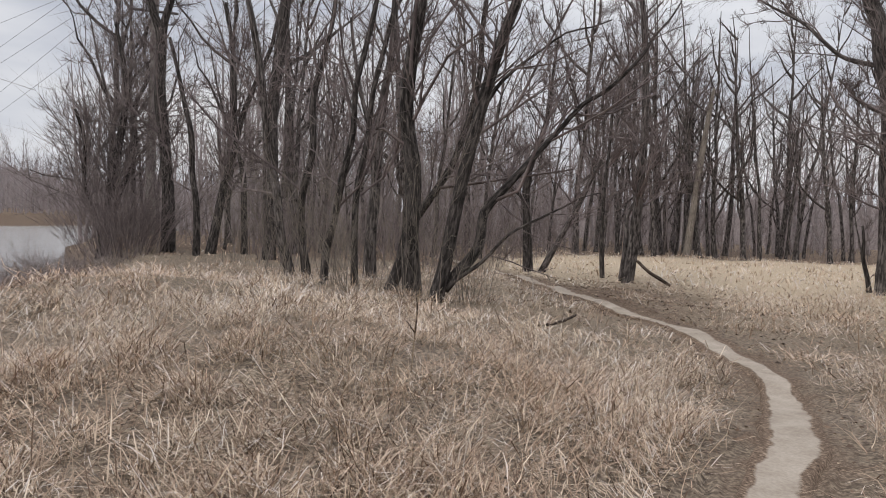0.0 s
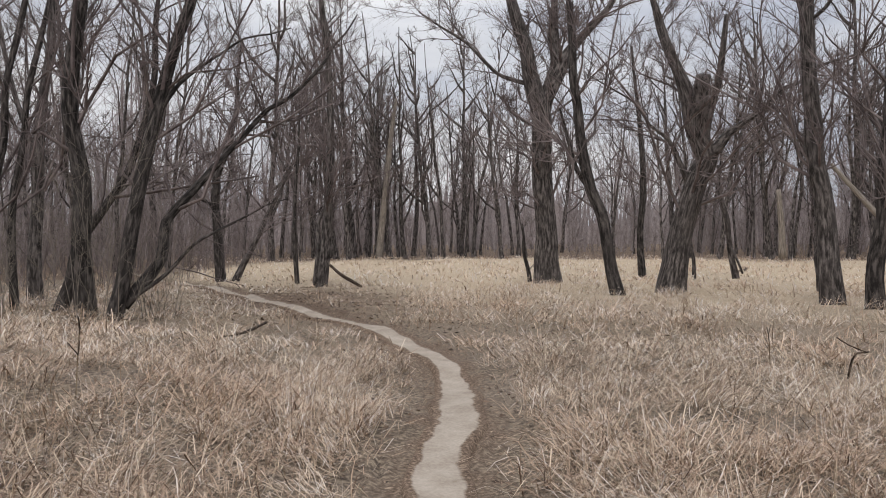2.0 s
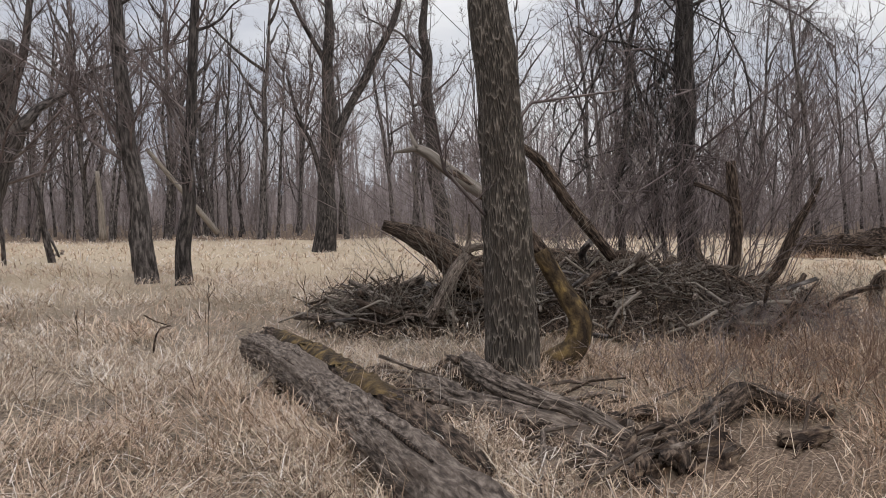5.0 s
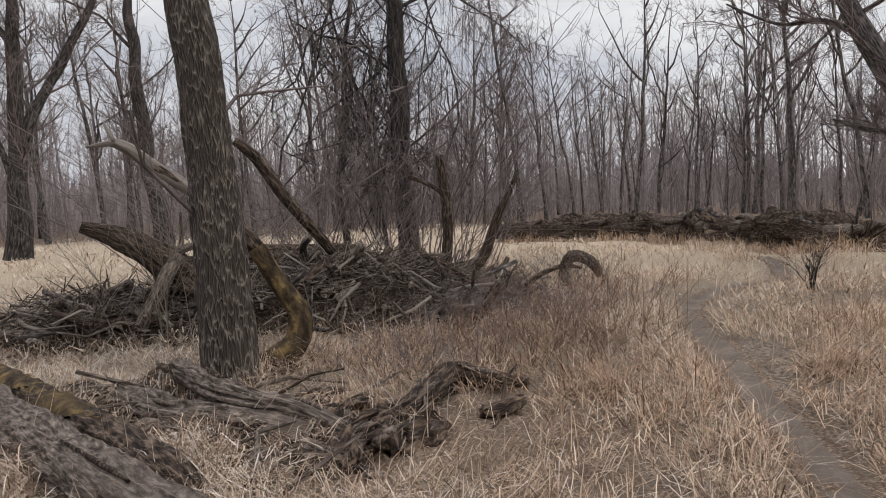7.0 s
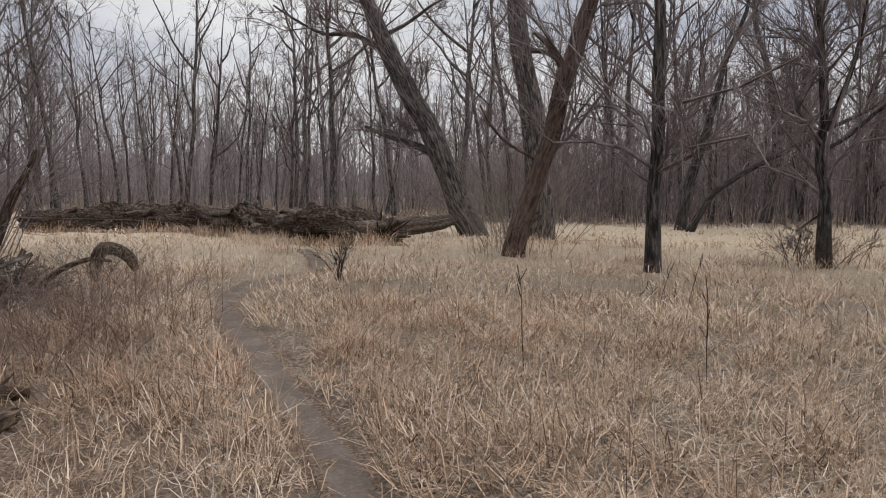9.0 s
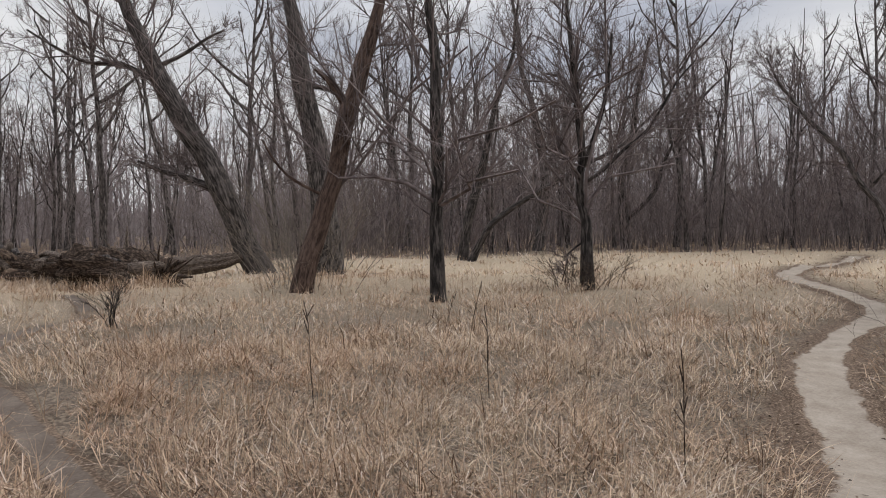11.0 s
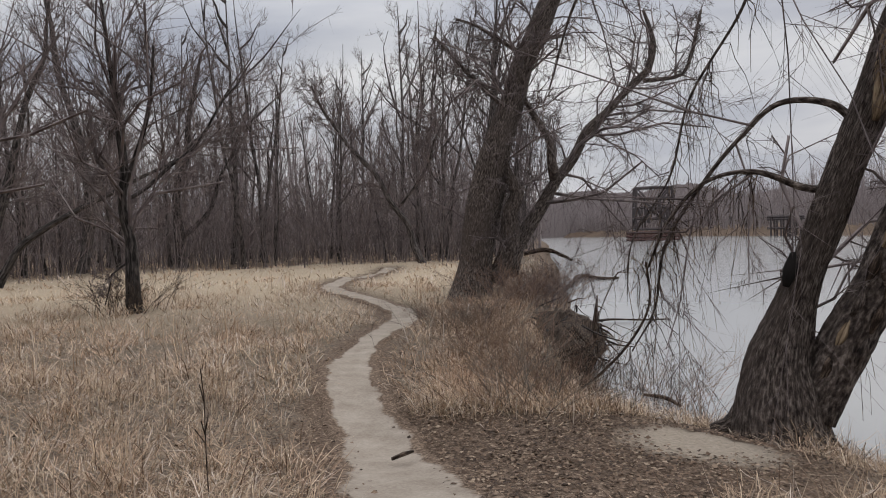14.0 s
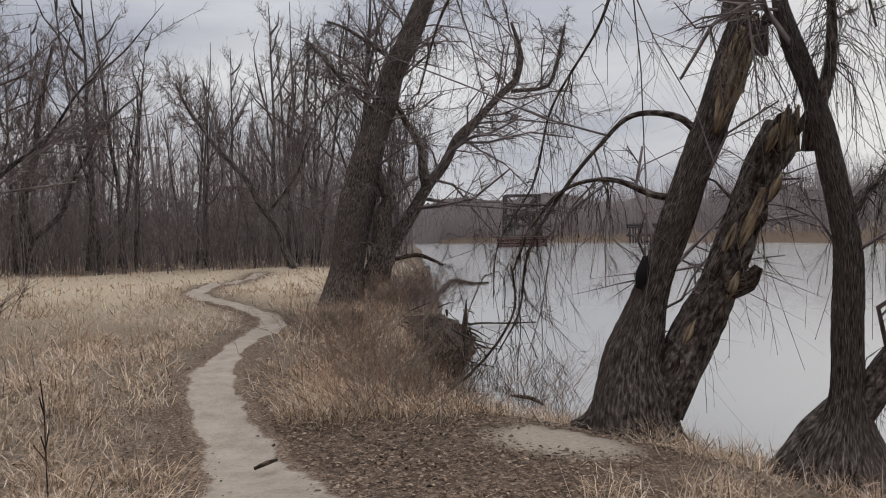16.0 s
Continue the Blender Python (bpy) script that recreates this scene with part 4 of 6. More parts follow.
hero('shaggy-barked bare willow leaning in tall grass', 13.84, -11.22, 1.3, [[(-0.0, 0.0, 0.253), (0.39, 1.38, 0.218), (0.81, 2.66, 0.21), (1.1, 4.05, 0.21), (1.44, 5.16, 0.185), (1.78, 6.25, 0.132), (2.11, 7.69, 0.056)], [(1.09, 4.18, 0.097), (0.64, 4.87, 0.063), (0.38, 5.06, 0.028)], [(0.63, 2.15, 0.043), (-0.28, 2.66, 0.031), (-0.8, 3.43, 0.024)]], BARK_RED)
hero('straight slender trunk with clinging bare vines', 10.34, -11.91, 1.5, [[(0.0, 0.0, 0.161), (-0.02, 1.64, 0.138), (-0.0, 3.61, 0.127), (-0.02, 5.21, 0.115), (-0.1, 6.8, 0.058)]])
hero('small twiggy bare tree in dry meadow grass', 9.28, -16.14, 2.2, [[(0.0, 0.0, 0.156), (-0.02, 1.6, 0.12), (-0.11, 3.23, 0.09), (-0.26, 4.98, 0.066), (-0.41, 6.44, 0.042), (-0.57, 7.77, 0.018)], [(-0.03, 2.55, 0.044), (0.91, 3.35, 0.039), (1.75, 4.28, 0.034), (2.59, 5.47, 0.02)], [(-0.07, 2.96, 0.057), (0.39, 4.3, 0.047), (0.58, 5.91, 0.024)], [(-0.01, 1.2, 0.026), (-0.44, 0.87, 0.021), (-0.6, 0.2, 0.012)]])
hero('bare slender riverside tree with dark bark', 20.00, -25.32, 0.7, [[(0.0, 0.0, 0.168), (0.78, 1.43, 0.132), (2.52, 2.67, 0.098), (4.17, 3.58, 0.085), (6.29, 4.72, 0.059), (8.19, 6.58, 0.037)]])
hero('bare slender riverside tree with dark bark', 20.50, -25.34, 1.0, [[(0.0, 0.0, 0.231), (0.41, 2.26, 0.188), (1.18, 5.27, 0.134), (2.19, 8.54, 0.083), (2.5, 11.11, 0.042)]])
hero('bare slender riverside tree with dark bark', 23.33, -35.46, 1.3, [[(-0.0, 0.0, 0.304), (0.43, 3.95, 0.249), (-0.21, 7.96, 0.177), (-0.98, 12.22, 0.109), (-1.48, 15.23, 0.054)], [(0.23, 2.41, 0.186), (1.41, 6.1, 0.134), (2.61, 10.43, 0.081)]], BARK_GREY)
hero('bare slender riverside tree with dark bark', 20.57, -40.61, 1.6, [[(0.0, 0.0, 0.296), (-0.22, 4.05, 0.223), (0.57, 8.39, 0.147), (1.34, 12.04, 0.073)], [(0.05, 1.69, 0.153), (2.16, 5.0, 0.106), (3.59, 8.32, 0.055)]])
hero('small bare tree arching over the meadow edge', 6.51, -38.78, 1.8, [[(-0.0, 0.0, 0.192), (-0.72, 2.06, 0.159), (-2.23, 4.55, 0.123), (-3.74, 6.29, 0.099), (-4.81, 7.86, 0.076), (-5.45, 9.28, 0.034)], [(-1.13, 2.94, 0.084), (0.37, 4.94, 0.068), (1.31, 7.24, 0.036)]], BARK_GREY)
hero('massive bare river willow with spreading limbs on the bank', 1.95, -19.00, 1.7, [[(0.0, 0.0, 0.492), (0.18, 1.26, 0.417), (0.45, 2.66, 0.387), (0.92, 4.33, 0.346), (1.37, 5.71, 0.302), (1.96, 6.93, 0.265), (2.48, 8.28, 0.204), (2.93, 10.3, 0.085)], [(0.6, 0.41, 0.24), (0.99, 1.8, 0.216), (1.19, 2.57, 0.172), (0.83, 3.49, 0.08)], [(0.89, 0.68, 0.288), (1.48, 1.79, 0.205), (2.2, 2.89, 0.156), (3.13, 4.24, 0.126), (4.01, 5.08, 0.096), (4.87, 5.9, 0.102), (5.08, 6.55, 0.087), (4.91, 7.64, 0.043)], [(2.13, 2.89, 0.123), (2.02, 3.87, 0.093), (1.56, 4.65, 0.067), (1.15, 5.3, 0.036)], [(4.34, 5.26, 0.061), (5.3, 5.39, 0.046), (5.63, 6.22, 0.047), (5.83, 7.0, 0.03)], [(1.07, 4.6, 0.076), (0.04, 5.61, 0.053), (-0.77, 6.6, 0.033)], [(1.45, 5.98, 0.061), (0.63, 6.57, 0.042), (-0.2, 7.01, 0.023)]], BARK_WILLOW, droop=0.25, lift=0.1, hang=420, reach=2.4)
willow = hero('split weathered willow with two broken stems on the river bank', -2.21, -8.17, 0.42, [[(-0.0, -0.05, 0.467), (-0.01, 0.49, 0.374), (0.02, 0.96, 0.275), (0.23, 1.67, 0.179), (0.55, 2.59, 0.169), (0.8, 3.26, 0.160), (0.97, 3.75, 0.168), (1.15, 4.24, 0.175)], [(0.26, 0.35, 0.26), (0.60, 1.12, 0.225), (0.91, 1.75, 0.190), (1.12, 2.34, 0.180), (1.31, 2.83, 0.180), (1.50, 3.24, 0.165)], [(0.55, 2.53, 0.046), (0.24, 2.57, 0.036), (-0.21, 2.75, 0.026), (-0.68, 2.66, 0.02), (-1.04, 2.28, 0.018), (-1.26, 1.8, 0.01)], [(0.75, 3.09, 0.042), (0.48, 3.36, 0.034), (0.03, 3.4, 0.028), (-0.32, 3.1, 0.024), (-0.66, 2.7, 0.020), (-1.07, 2.05, 0.016), (-1.2, 1.37, 0.012), (-1.45, 0.9, 0.008)], [(1.03, 4.31, 0.133), (1.09, 4.8, 0.106), (1.15, 5.57, 0.048)], [(1.1, 4.9, 0.035), (0.5, 5.35, 0.026), (0.0, 5.05, 0.019), (-0.30, 4.35, 0.015), (-0.80, 3.55, 0.012), (-1.02, 2.75, 0.010), (-1.42, 2.1, 0.008), (-1.5, 1.5, 0.005)], [(1.12, 5.2, 0.05), (0.1, 5.8, 0.036), (-1.1, 5.6, 0.028), (-1.9, 4.8, 0.02), (-2.3, 3.8, 0.01)], [(1.12, 5.1, 0.04), (1.6, 5.5, 0.03), (2.1, 5.0, 0.022), (2.3, 4.1, 0.012)], [(-0.66, 0.14, 0.05), (-0.42, 0.22, 0.12), (-0.14, 0.55, 0.22)], [(0.52, 0.0, 0.06), (0.34, 0.12, 0.14), (0.12, 0.55, 0.24)]], BARK_WILLOW, droop=0.35, lift=0.1, spread=0.3, hang=360, reach=1.15, name="split_willow")
hero('bare willow with curved stems leaning over the river', -3.78, -7.07, 0.35, [[(-0.0, -0.15, 0.657), (0.02, 0.31, 0.43), (0.06, 0.83, 0.157), (0.06, 1.49, 0.127), (0.07, 2.2, 0.116), (-0.05, 2.97, 0.104), (-0.18, 3.59, 0.092), (-0.36, 4.13, 0.081), (-0.47, 4.61, 0.06), (-0.58, 5.46, 0.025)], [(-0.28, 0.02, 0.147), (0.1, 0.68, 0.145), (0.45, 1.25, 0.125), (0.87, 1.9, 0.105), (1.29, 2.73, 0.065)], [(-0.14, 3.49, 0.059), (-0.04, 3.93, 0.05), (-0.03, 4.64, 0.03)], [(0.08, 2.5, 0.043), (0.3, 2.79, 0.03), (0.6, 3.11, 0.016)], [(-0.43, 4.35, 0.035), (-0.69, 4.33, 0.028), (-0.89, 4.41, 0.019)], [(-0.86, -0.1, 0.078), (-0.51, 0.12, 0.141), (-0.18, 0.45, 0.215), (0.03, 0.77, 0.142)]], BARK_WILLOW, droop=0.3, lift=0.1, hang=260, reach=1.6)


# ---- dead wood ----
def tube_thing(name, label, category, pts, mat, seed, sides=18, rough=0.06, step=0.12, body="stem"):
    base = thing(name, pts[0][:3], label, category)
    o = np.array(pts[0][:3])
    made = stem([np.array(p[:3]) - o for p in pts], [p[3] for p in pts], sides, step, rough, seed)
    part(body, stem_mesh(body, made, mat), base)
    return base, o


dead_count = [0]


def fallen_log(label, pts, mat, moss=False):
    dead_count[0] += 1
    k = dead_count[0]
    g = np.random.default_rng(500 + k)
    base, o = tube_thing("log", label, "log", pts, mat, 500 + k, 40, 0.085, 0.05, "log_body")
    P, R = resample([np.array(p[:3]) - o for p in pts], [p[3] for p in pts], 40)
    body = base.children[0]
    # loose strips of bark and splinters along the top
    for i in range(4):
        a, n = g.integers(1, 30), g.integers(5, 9)
        seg, rr = P[a:a + n], R[a:a + n]
        side = g.uniform(-1.0, 1.0)
        t = seg[-1] - seg[0]
        t /= np.linalg.norm(t)
        across = np.cross(t, (0, 0, 1))
        up = np.cross(across, t)
        line = seg + rr[:, None] * (math.sin(side) * across + math.cos(side) * up) * 1.02
        v, f = tube_arrays(line[None], np.full((1, len(line)), g.uniform(0.008, 0.016)) * (0.4 + np.sin(np.linspace(0.2, 2.9, len(line)))), 6, 0.15, i)
        part("bark_strip", raw_mesh("bark_strip", v, f, DEADWOOD if i % 2 else ROTTEN), body)
    # frayed end
    t0 = P[0] - P[2]
    t0 /= np.linalg.norm(t0)
    for i in range(12):
        e = P[0] + g.normal(0, 0.5, 3) * R[0]
        made = stem([e - t0 * 0.1, e + t0 * g.uniform(0.02, 0.1), e + t0 * g.uniform(0.1, 0.3) - (0, 0, g.uniform(0, 0.06))], [0.03, 0.02, 0.004], 6, 0.05, 0.1, i)
        part("splinter", stem_mesh("splinter", made, (ROTTEN, DEADWOOD)[i % 2]), body)
    if moss:
        for a, b in ((2, 13), (10, 22), (19, 31)):
            seg, rr = P[a:b], R[a:b]
            t = seg[-1] - seg[0]
            t /= np.linalg.norm(t)
            across = np.cross(t, (0, 0, 1))
            up = np.cross(across, t)
            th = np.linspace(-1.25, 1.15, 9)
            w = np.sin(np.linspace(0.15, 3.0, len(seg)))
            ang = th[None, :] * w[:, None] * g.uniform(0.8, 1.15, (len(seg), 9))
            rad = rr[:, None] * (1.05 + 0.12 * w[:, None] * np.cos(ang)) + g.normal(0, 0.010, ang.shape)
            V = seg[:, None] + rad[..., None] * (np.sin(ang)[..., None] * across + np.cos(ang)[..., None] * up)
            i = np.arange(V.shape[0] * 9).reshape(-1, 9)
            q = np.stack([i[:-1, :-1], i[:-1, 1:], i[1:, 1:], i[1:, :-1]], -1).reshape(-1, 4)
            part("moss", raw_mesh("moss", V.reshape(-1, 3), q, MOSS), body, "patch of ochre-green moss")
    return base


def dead_branch(label, pts, mat, twigs=False):
    dead_count[0] += 1
    k = dead_count[0]
    base, o = tube_thing("dead_branch", label, "branch", pts, mat, 700 + k, 9, 0.08, 0.08, "branch_stem")
    if twigs:
        g = np.random.default_rng(k)
        line = [(*(np.array(p[:3]) - o), p[3]) for p in pts]
        tagged(part("crown", twig_mesh([line], 1.6, g, -0.1, 0.3, ROTTEN, floor=0.003, thin=0.5), base), kind="stuff")
    return base


def dead_tree(label, pts, pale=False):
    dead_count[0] += 1
    k = dead_count[0]
    if pale:
        tube_thing("dead_tree", label, "tree", pts, PALEWOOD, 800 + k, 9, 0.05, 0.4, "trunk")
        return
    # mossy foot, dark middle, bleached top
    pts = [(*p[:3], p[3] * (0.72 if i < 5 else 0.66)) for i, p in enumerate(pts)]
    base, o = tube_thing("dead_tree", label, "tree", pts[:5], MOSS, 800 + k, 24, 0.08, 0.05, "mossy_foot")
    for name, cut, m in (("middle_stem", pts[4:8], ROTTEN), ("bare_top", pts[6:], PALEWOOD)):
        made = stem([np.array(p[:3]) - o for p in cut], [p[3] * (1.03 if m is PALEWOOD else 1) for p in cut], 14, 0.08, 0.06, k)
        part(name, stem_mesh(name, made, m), base)
    for top in ((8.0, 3.25, 2.45), (7.9, 3.4, 2.2)):
        made = stem([np.array((7.97, 3.15, 2.24)) - o, np.array(top) - o], [0.04, 0.012], 8, 0.05, 0.1, k)
        part("splinter", stem_mesh("splinter", made, PALEWOOD), base)


def stump(label, pts):
    base, o = tube_thing("stump", label, "stump", pts, ROTTEN, 901, 26, 0.11, 0.08, "butt")
    g = np.random.default_rng(3)
    hub = np.array(pts[3][:3]) - o
    for way, r in (((0.1, 0.55, -0.55), 0.09), ((-0.15, 0.30, -0.75), 0.10), ((0.1, -0.45, 0.35), 0.06), ((0.2, -0.65, 0.15), 0.07), ((0, -0.15, 0.5), 0.05), ((-0.2, -0.6, -0.5), 0.10), ((0.3, 0.1, -0.75), 0.11), ((-0.1, -0.9, 0.05), 0.05)):
        w = np.array(way)
        line = [hub - 0.1 * w, hub + 0.35 * w + g.normal(0, 0.05, 3), hub + 0.75 * w + g.normal(0, 0.07, 3), hub + 1.1 * w + g.normal(0, 0.08, 3)]
        made = stem(line, [r, r * 0.9, r * 0.6, r * 0.25], 9, 0.06, 0.10, g.integers(999))
        part("root", stem_mesh("root", made, ROTTEN if r > 0.06 else DEADWOOD), base)


def giant(label, pts):
    base, o = tube_thing("fallen_tree", label, "fallen tree", pts, ROTTEN, 950, 34, 0.24, 0.16, "trunk")
    g = np.random.default_rng(4)
    P, R = resample([np.array(p[:3]) - o for p in pts], [p[3] for p in pts], 60)
    t = (P[-1] - P[0]) / np.linalg.norm(P[-1] - P[0])
    across, up = np.cross(t, (0, 0, 1)), np.array([0, 0, 1.0])
    for i in range(14):
        a, n = g.integers(4, 52), g.integers(3, 6)
        seg, rr, s = P[a:a + n], R[a:a + n], g.uniform(-0.6, 2.0)
        line = seg + rr[:, None] * (math.sin(s) * across + math.cos(s) * up) * g.uniform(0.95, 1.15) + g.normal(0, 0.07, (len(seg), 3))
        w = g.uniform(0.03, 0.07) * (0.5 + np.sin(np.linspace(0.2, 2.9, len(line))))
        v, f = tube_arrays(line[None], w[None], 8, 0.3, i)
        part("bark_slab", raw_mesh("bark_slab", v, f, (DEADWOOD, ROTTEN, BARK_GREY)[i % 3]), base)
    for i in range(34):
        # crumbling blocks of rotten wood and bark, most of them at the near end
        a = int(59 * g.uniform(0, 1) ** 0.6)
        s = g.uniform(-0.2, 2.3)
        p = P[a] + R[a] * (math.sin(s) * across + math.cos(s) * up) * g.uniform(0.75, 1.1)
        d = t * g.uniform(0.12, 0.4) + g.normal(0, 0.10, 3)
        r = g.uniform(0.07, 0.19)
        made = stem([p - d, p - d * 0.3 + g.normal(0, 0.05, 3), p + d * 0.4 + g.normal(0, 0.05, 3), p + d], [r * 0.5, r, r * 0.9, r * 0.4], 10, 0.09, 0.28, 960 + i)
        part("rotten_block", stem_mesh("rotten_block", made, (ROTTEN, ROTTEN_STEM, DEADWOOD)[i % 3]), base)
    for end, n, m in ((P[-1], 40, ROTTEN), (P[-6], 20, DEADWOOD), (P[3], 30, DEADWOOD), (P[28], 10, DEADWOOD)):
        for i in range(n):
            w = g.normal(0, 1, 3) * (0.5, 0.5, 0.6)
            w += (t if n > 38 else -t if n > 25 else up * 0.4) * 0.25
            line = [end, end + w * 0.4, end + w * 0.8 + g.normal(0, 0.1, 3)]
            r = g.uniform(0.03, 0.10)
            made = stem(line, [r, r * 0.7, r * 0.2], 7, 0.12, 0.1, g.integers(999))
            part("root", stem_mesh("root", made, m), base)


fallen_log('long weathered grey log lying in dry grass', [(6.95, 4.59, 0.16, 0.152), (6.25, 3.77, 0.16, 0.165), (5.04, 2.62, 0.14, 0.165), (4.25, 1.89, 0.14, 0.178), (3.72, 1.4, 0.14, 0.182), (3.18, 0.92, 0.14, 0.172)], DEADWOOD)
fallen_log('rotting mossy log beside a grey log', [(7.72, 4.88, 0.14, 0.1), (6.59, 3.66, 0.12, 0.159), (5.53, 2.68, 0.12, 0.157), (4.91, 2.02, 0.10, 0.147), (4.35, 1.53, 0.08, 0.136), (4.12, 1.3, 0.04, 0.096)], ROTTEN, moss=True)
fallen_log('split grey dead slab resting by the ash trunk', [(6.54, 2.13, 0.22, 0.1), (5.84, 1.64, 0.20, 0.097), (5.59, 1.28, 0.16, 0.084), (5.5, 0.94, 0.10, 0.07), (5.18, 0.62, 0.06, 0.054)], DEADWOOD)
fallen_log('crumbling rotten log sunk in dry grass', [(6.5, 2.59, 0.00, 0.128), (5.72, 1.9, 0.02, 0.155), (5.29, 1.28, 0.02, 0.16), (5.15, 0.86, -0.01, 0.116)], DEADWOOD)
fallen_log('crooked dark fallen branch lying in dry grass', [(5.22, 0.46, 0.04, 0.065), (5.49, 0.25, 0.06, 0.084), (5.97, 0.07, 0.09, 0.096), (6.4, -0.12, 0.12, 0.103), (6.39, -0.35, 0.09, 0.079), (6.37, -0.73, 0.02, 0.042)], ROTTEN)
fallen_log('short broken limb half hidden in grass', [(5.17, 1.14, -0.01, 0.078), (4.86, 0.76, 0.00, 0.079), (4.4, 0.32, -0.03, 0.049)], DEADWOOD)
dead_tree('leaning mossy dead stem propped behind the ash', [(7.72, 1.69, -0.03, 0.174), (7.88, 1.43, 0.15, 0.181), (7.99, 1.38, 0.42, 0.165), (8.06, 1.56, 0.71, 0.137), (8.11, 1.81, 1.12, 0.12), (8.14, 2.11, 1.48, 0.115), (8.14, 2.45, 1.74, 0.11), (8.12, 2.83, 2.0, 0.106), (8.04, 3.05, 2.19, 0.093), (7.97, 3.21, 2.26, 0.062)])
dead_branch('bare dead branch slanting out of the brush pile', [(9.52, 2.34, 2.36, 0.05), (9.68, 2.11, 2.13, 0.072), (9.84, 1.85, 1.7, 0.08), (9.99, 1.58, 1.34, 0.081), (10.13, 1.29, 0.95, 0.074)], ROTTEN)
stump('upturned weathered stump with prong roots', [(9.4, 4.19, 1.4, 0.067), (9.54, 3.87, 1.27, 0.127), (9.68, 3.52, 1.06, 0.165), (9.76, 3.28, 0.87, 0.21), (9.92, 3.14, 0.64, 0.227), (10.09, 2.92, 0.32, 0.192)])
fallen_log('dark horizontal log behind the brush pile', [(11.47, 2.79, 0.85, 0.155), (11.92, 2.13, 0.79, 0.177), (12.42, 1.49, 0.8, 0.155), (12.66, 1.16, 0.75, 0.093)], ROTTEN)
dead_branch('J-shaped barkless snag rising from the brush pile', [(12.81, 0.16, 0.31, 0.122), (12.81, -0.22, 0.38, 0.141), (12.8, -0.6, 0.43, 0.122), (12.78, -0.87, 0.67, 0.094), (12.77, -1.01, 1.04, 0.084), (12.76, -1.13, 1.36, 0.07), (12.74, -1.34, 1.77, 0.042), (12.73, -1.44, 2.04, 0.028)], ROTTEN)
dead_branch('upright dark dead stem with a broken side branch', [(12.91, -0.17, 0.35, 0.104), (12.91, -0.26, 0.87, 0.09), (12.91, -0.28, 1.44, 0.09), (12.91, -0.22, 1.91, 0.085), (12.91, -0.18, 2.33, 0.071)], ROTTEN)
dead_branch('thin dead side branch of a snag', [(12.91, -0.25, 1.67, 0.057), (12.91, -0.04, 1.82, 0.042), (12.91, 0.15, 1.92, 0.038), (12.91, 0.36, 2.0, 0.038)], ROTTEN)
dead_branch('arched rotten stub in tangled dry grass', [(13.6, -2.36, -0.14, 0.112), (13.61, -2.34, 0.26, 0.112), (13.58, -2.46, 0.51, 0.121), (13.54, -2.68, 0.48, 0.111), (13.51, -2.84, 0.35, 0.101), (13.49, -2.93, 0.15, 0.061)], ROTTEN)
dead_branch('thin arched dark stem over dry grass', [(11.25, -1.11, -0.24, 0.033), (11.23, -1.33, 0.26, 0.033), (11.2, -1.58, 0.46, 0.033), (11.14, -1.9, 0.57, 0.029), (11.1, -2.14, 0.53, 0.017)], ROTTEN)
dead_branch('thin curved dead stem in front of the brush pile', [(9.26, 3.49, 0.18, 0.087), (9.43, 3.32, 0.56, 0.095), (9.57, 3.22, 0.82, 0.096), (9.71, 3.13, 0.98, 0.074)], DEADWOOD)
giant('huge decayed fallen trunk lying across the meadow', [(31.2, -2.8, 0.30, 0.30), (29.6, -3.9, 0.30, 0.40), (27.2, -5.9, 0.36, 0.50), (24.7, -7.7, 0.36, 0.42), (23.4, -8.3, 0.40, 0.56), (22.1, -8.9, 0.32, 0.44), (20.1, -9.85, 0.34, 0.60), (18.6, -10.5, 0.24, 0.46)])
fallen_log('broken grey trunk section beyond the giant fallen trunk', [(21.15, -12.14, 0.36, 0.27), (20.93, -13.48, 0.44, 0.257), (20.77, -14.6, 0.65, 0.131)], DEADWOOD)
dead_tree('pale barkless pole leaning among distant trees', [(37.56, 27.05, 0.59, 0.172), (36.48, 28.49, 2.88, 0.138), (35.21, 30.05, 5.43, 0.104)], pale=True)
dead_tree('pale standing dead snag at the meadow edge', [(35.08, 33.18, 0.24, 0.215), (35.04, 33.23, 2.1, 0.18), (34.92, 33.35, 4.25, 0.126)], pale=True)
dead_tree('pale leaning dead trunk at the woods edge', [(16.79, 52.63, -0.05, 0.268), (17.13, 52.52, 3.59, 0.226), (17.74, 52.32, 9.42, 0.166), (18.05, 52.22, 11.63, 0.084)], pale=True)
dead_branch('fallen dead branch on leaf litter beside a tree', [(5.7, 22.62, 0.7, 0.043), (5.87, 22.06, 0.45, 0.051), (6.06, 21.49, 0.27, 0.049), (6.25, 21.13, 0.12, 0.033)], ROTTEN)
dead_branch('small forked dead twig sticking out of grass', [(6.8, 5.73, 0.07, 0.010), (6.82, 5.7, 0.26, 0.009), (6.85, 5.67, 0.33, 0.008), (6.92, 5.59, 0.35, 0.005)], ROTTEN)
dead_branch('small dead twig lying on dry grass', [(7.5, 6.45, 0.36, 0.009), (7.59, 6.34, 0.27, 0.009), (7.69, 6.21, 0.21, 0.005)], ROTTEN)
dead_branch('dead stick lying on matted grass', [(1.2, 11.23, 0.12, 0.016), (1.68, 11.52, 0.15, 0.025), (2.19, 12.76, 0.14, 0.019)], ROTTEN)
dead_branch('short dark stick lying on the pale trail', [(1.25, -5.98, -0.2, 0.016), (1.18, -6.07, -0.19, 0.021), (1.13, -6.18, -0.2, 0.014)], ROTTEN)
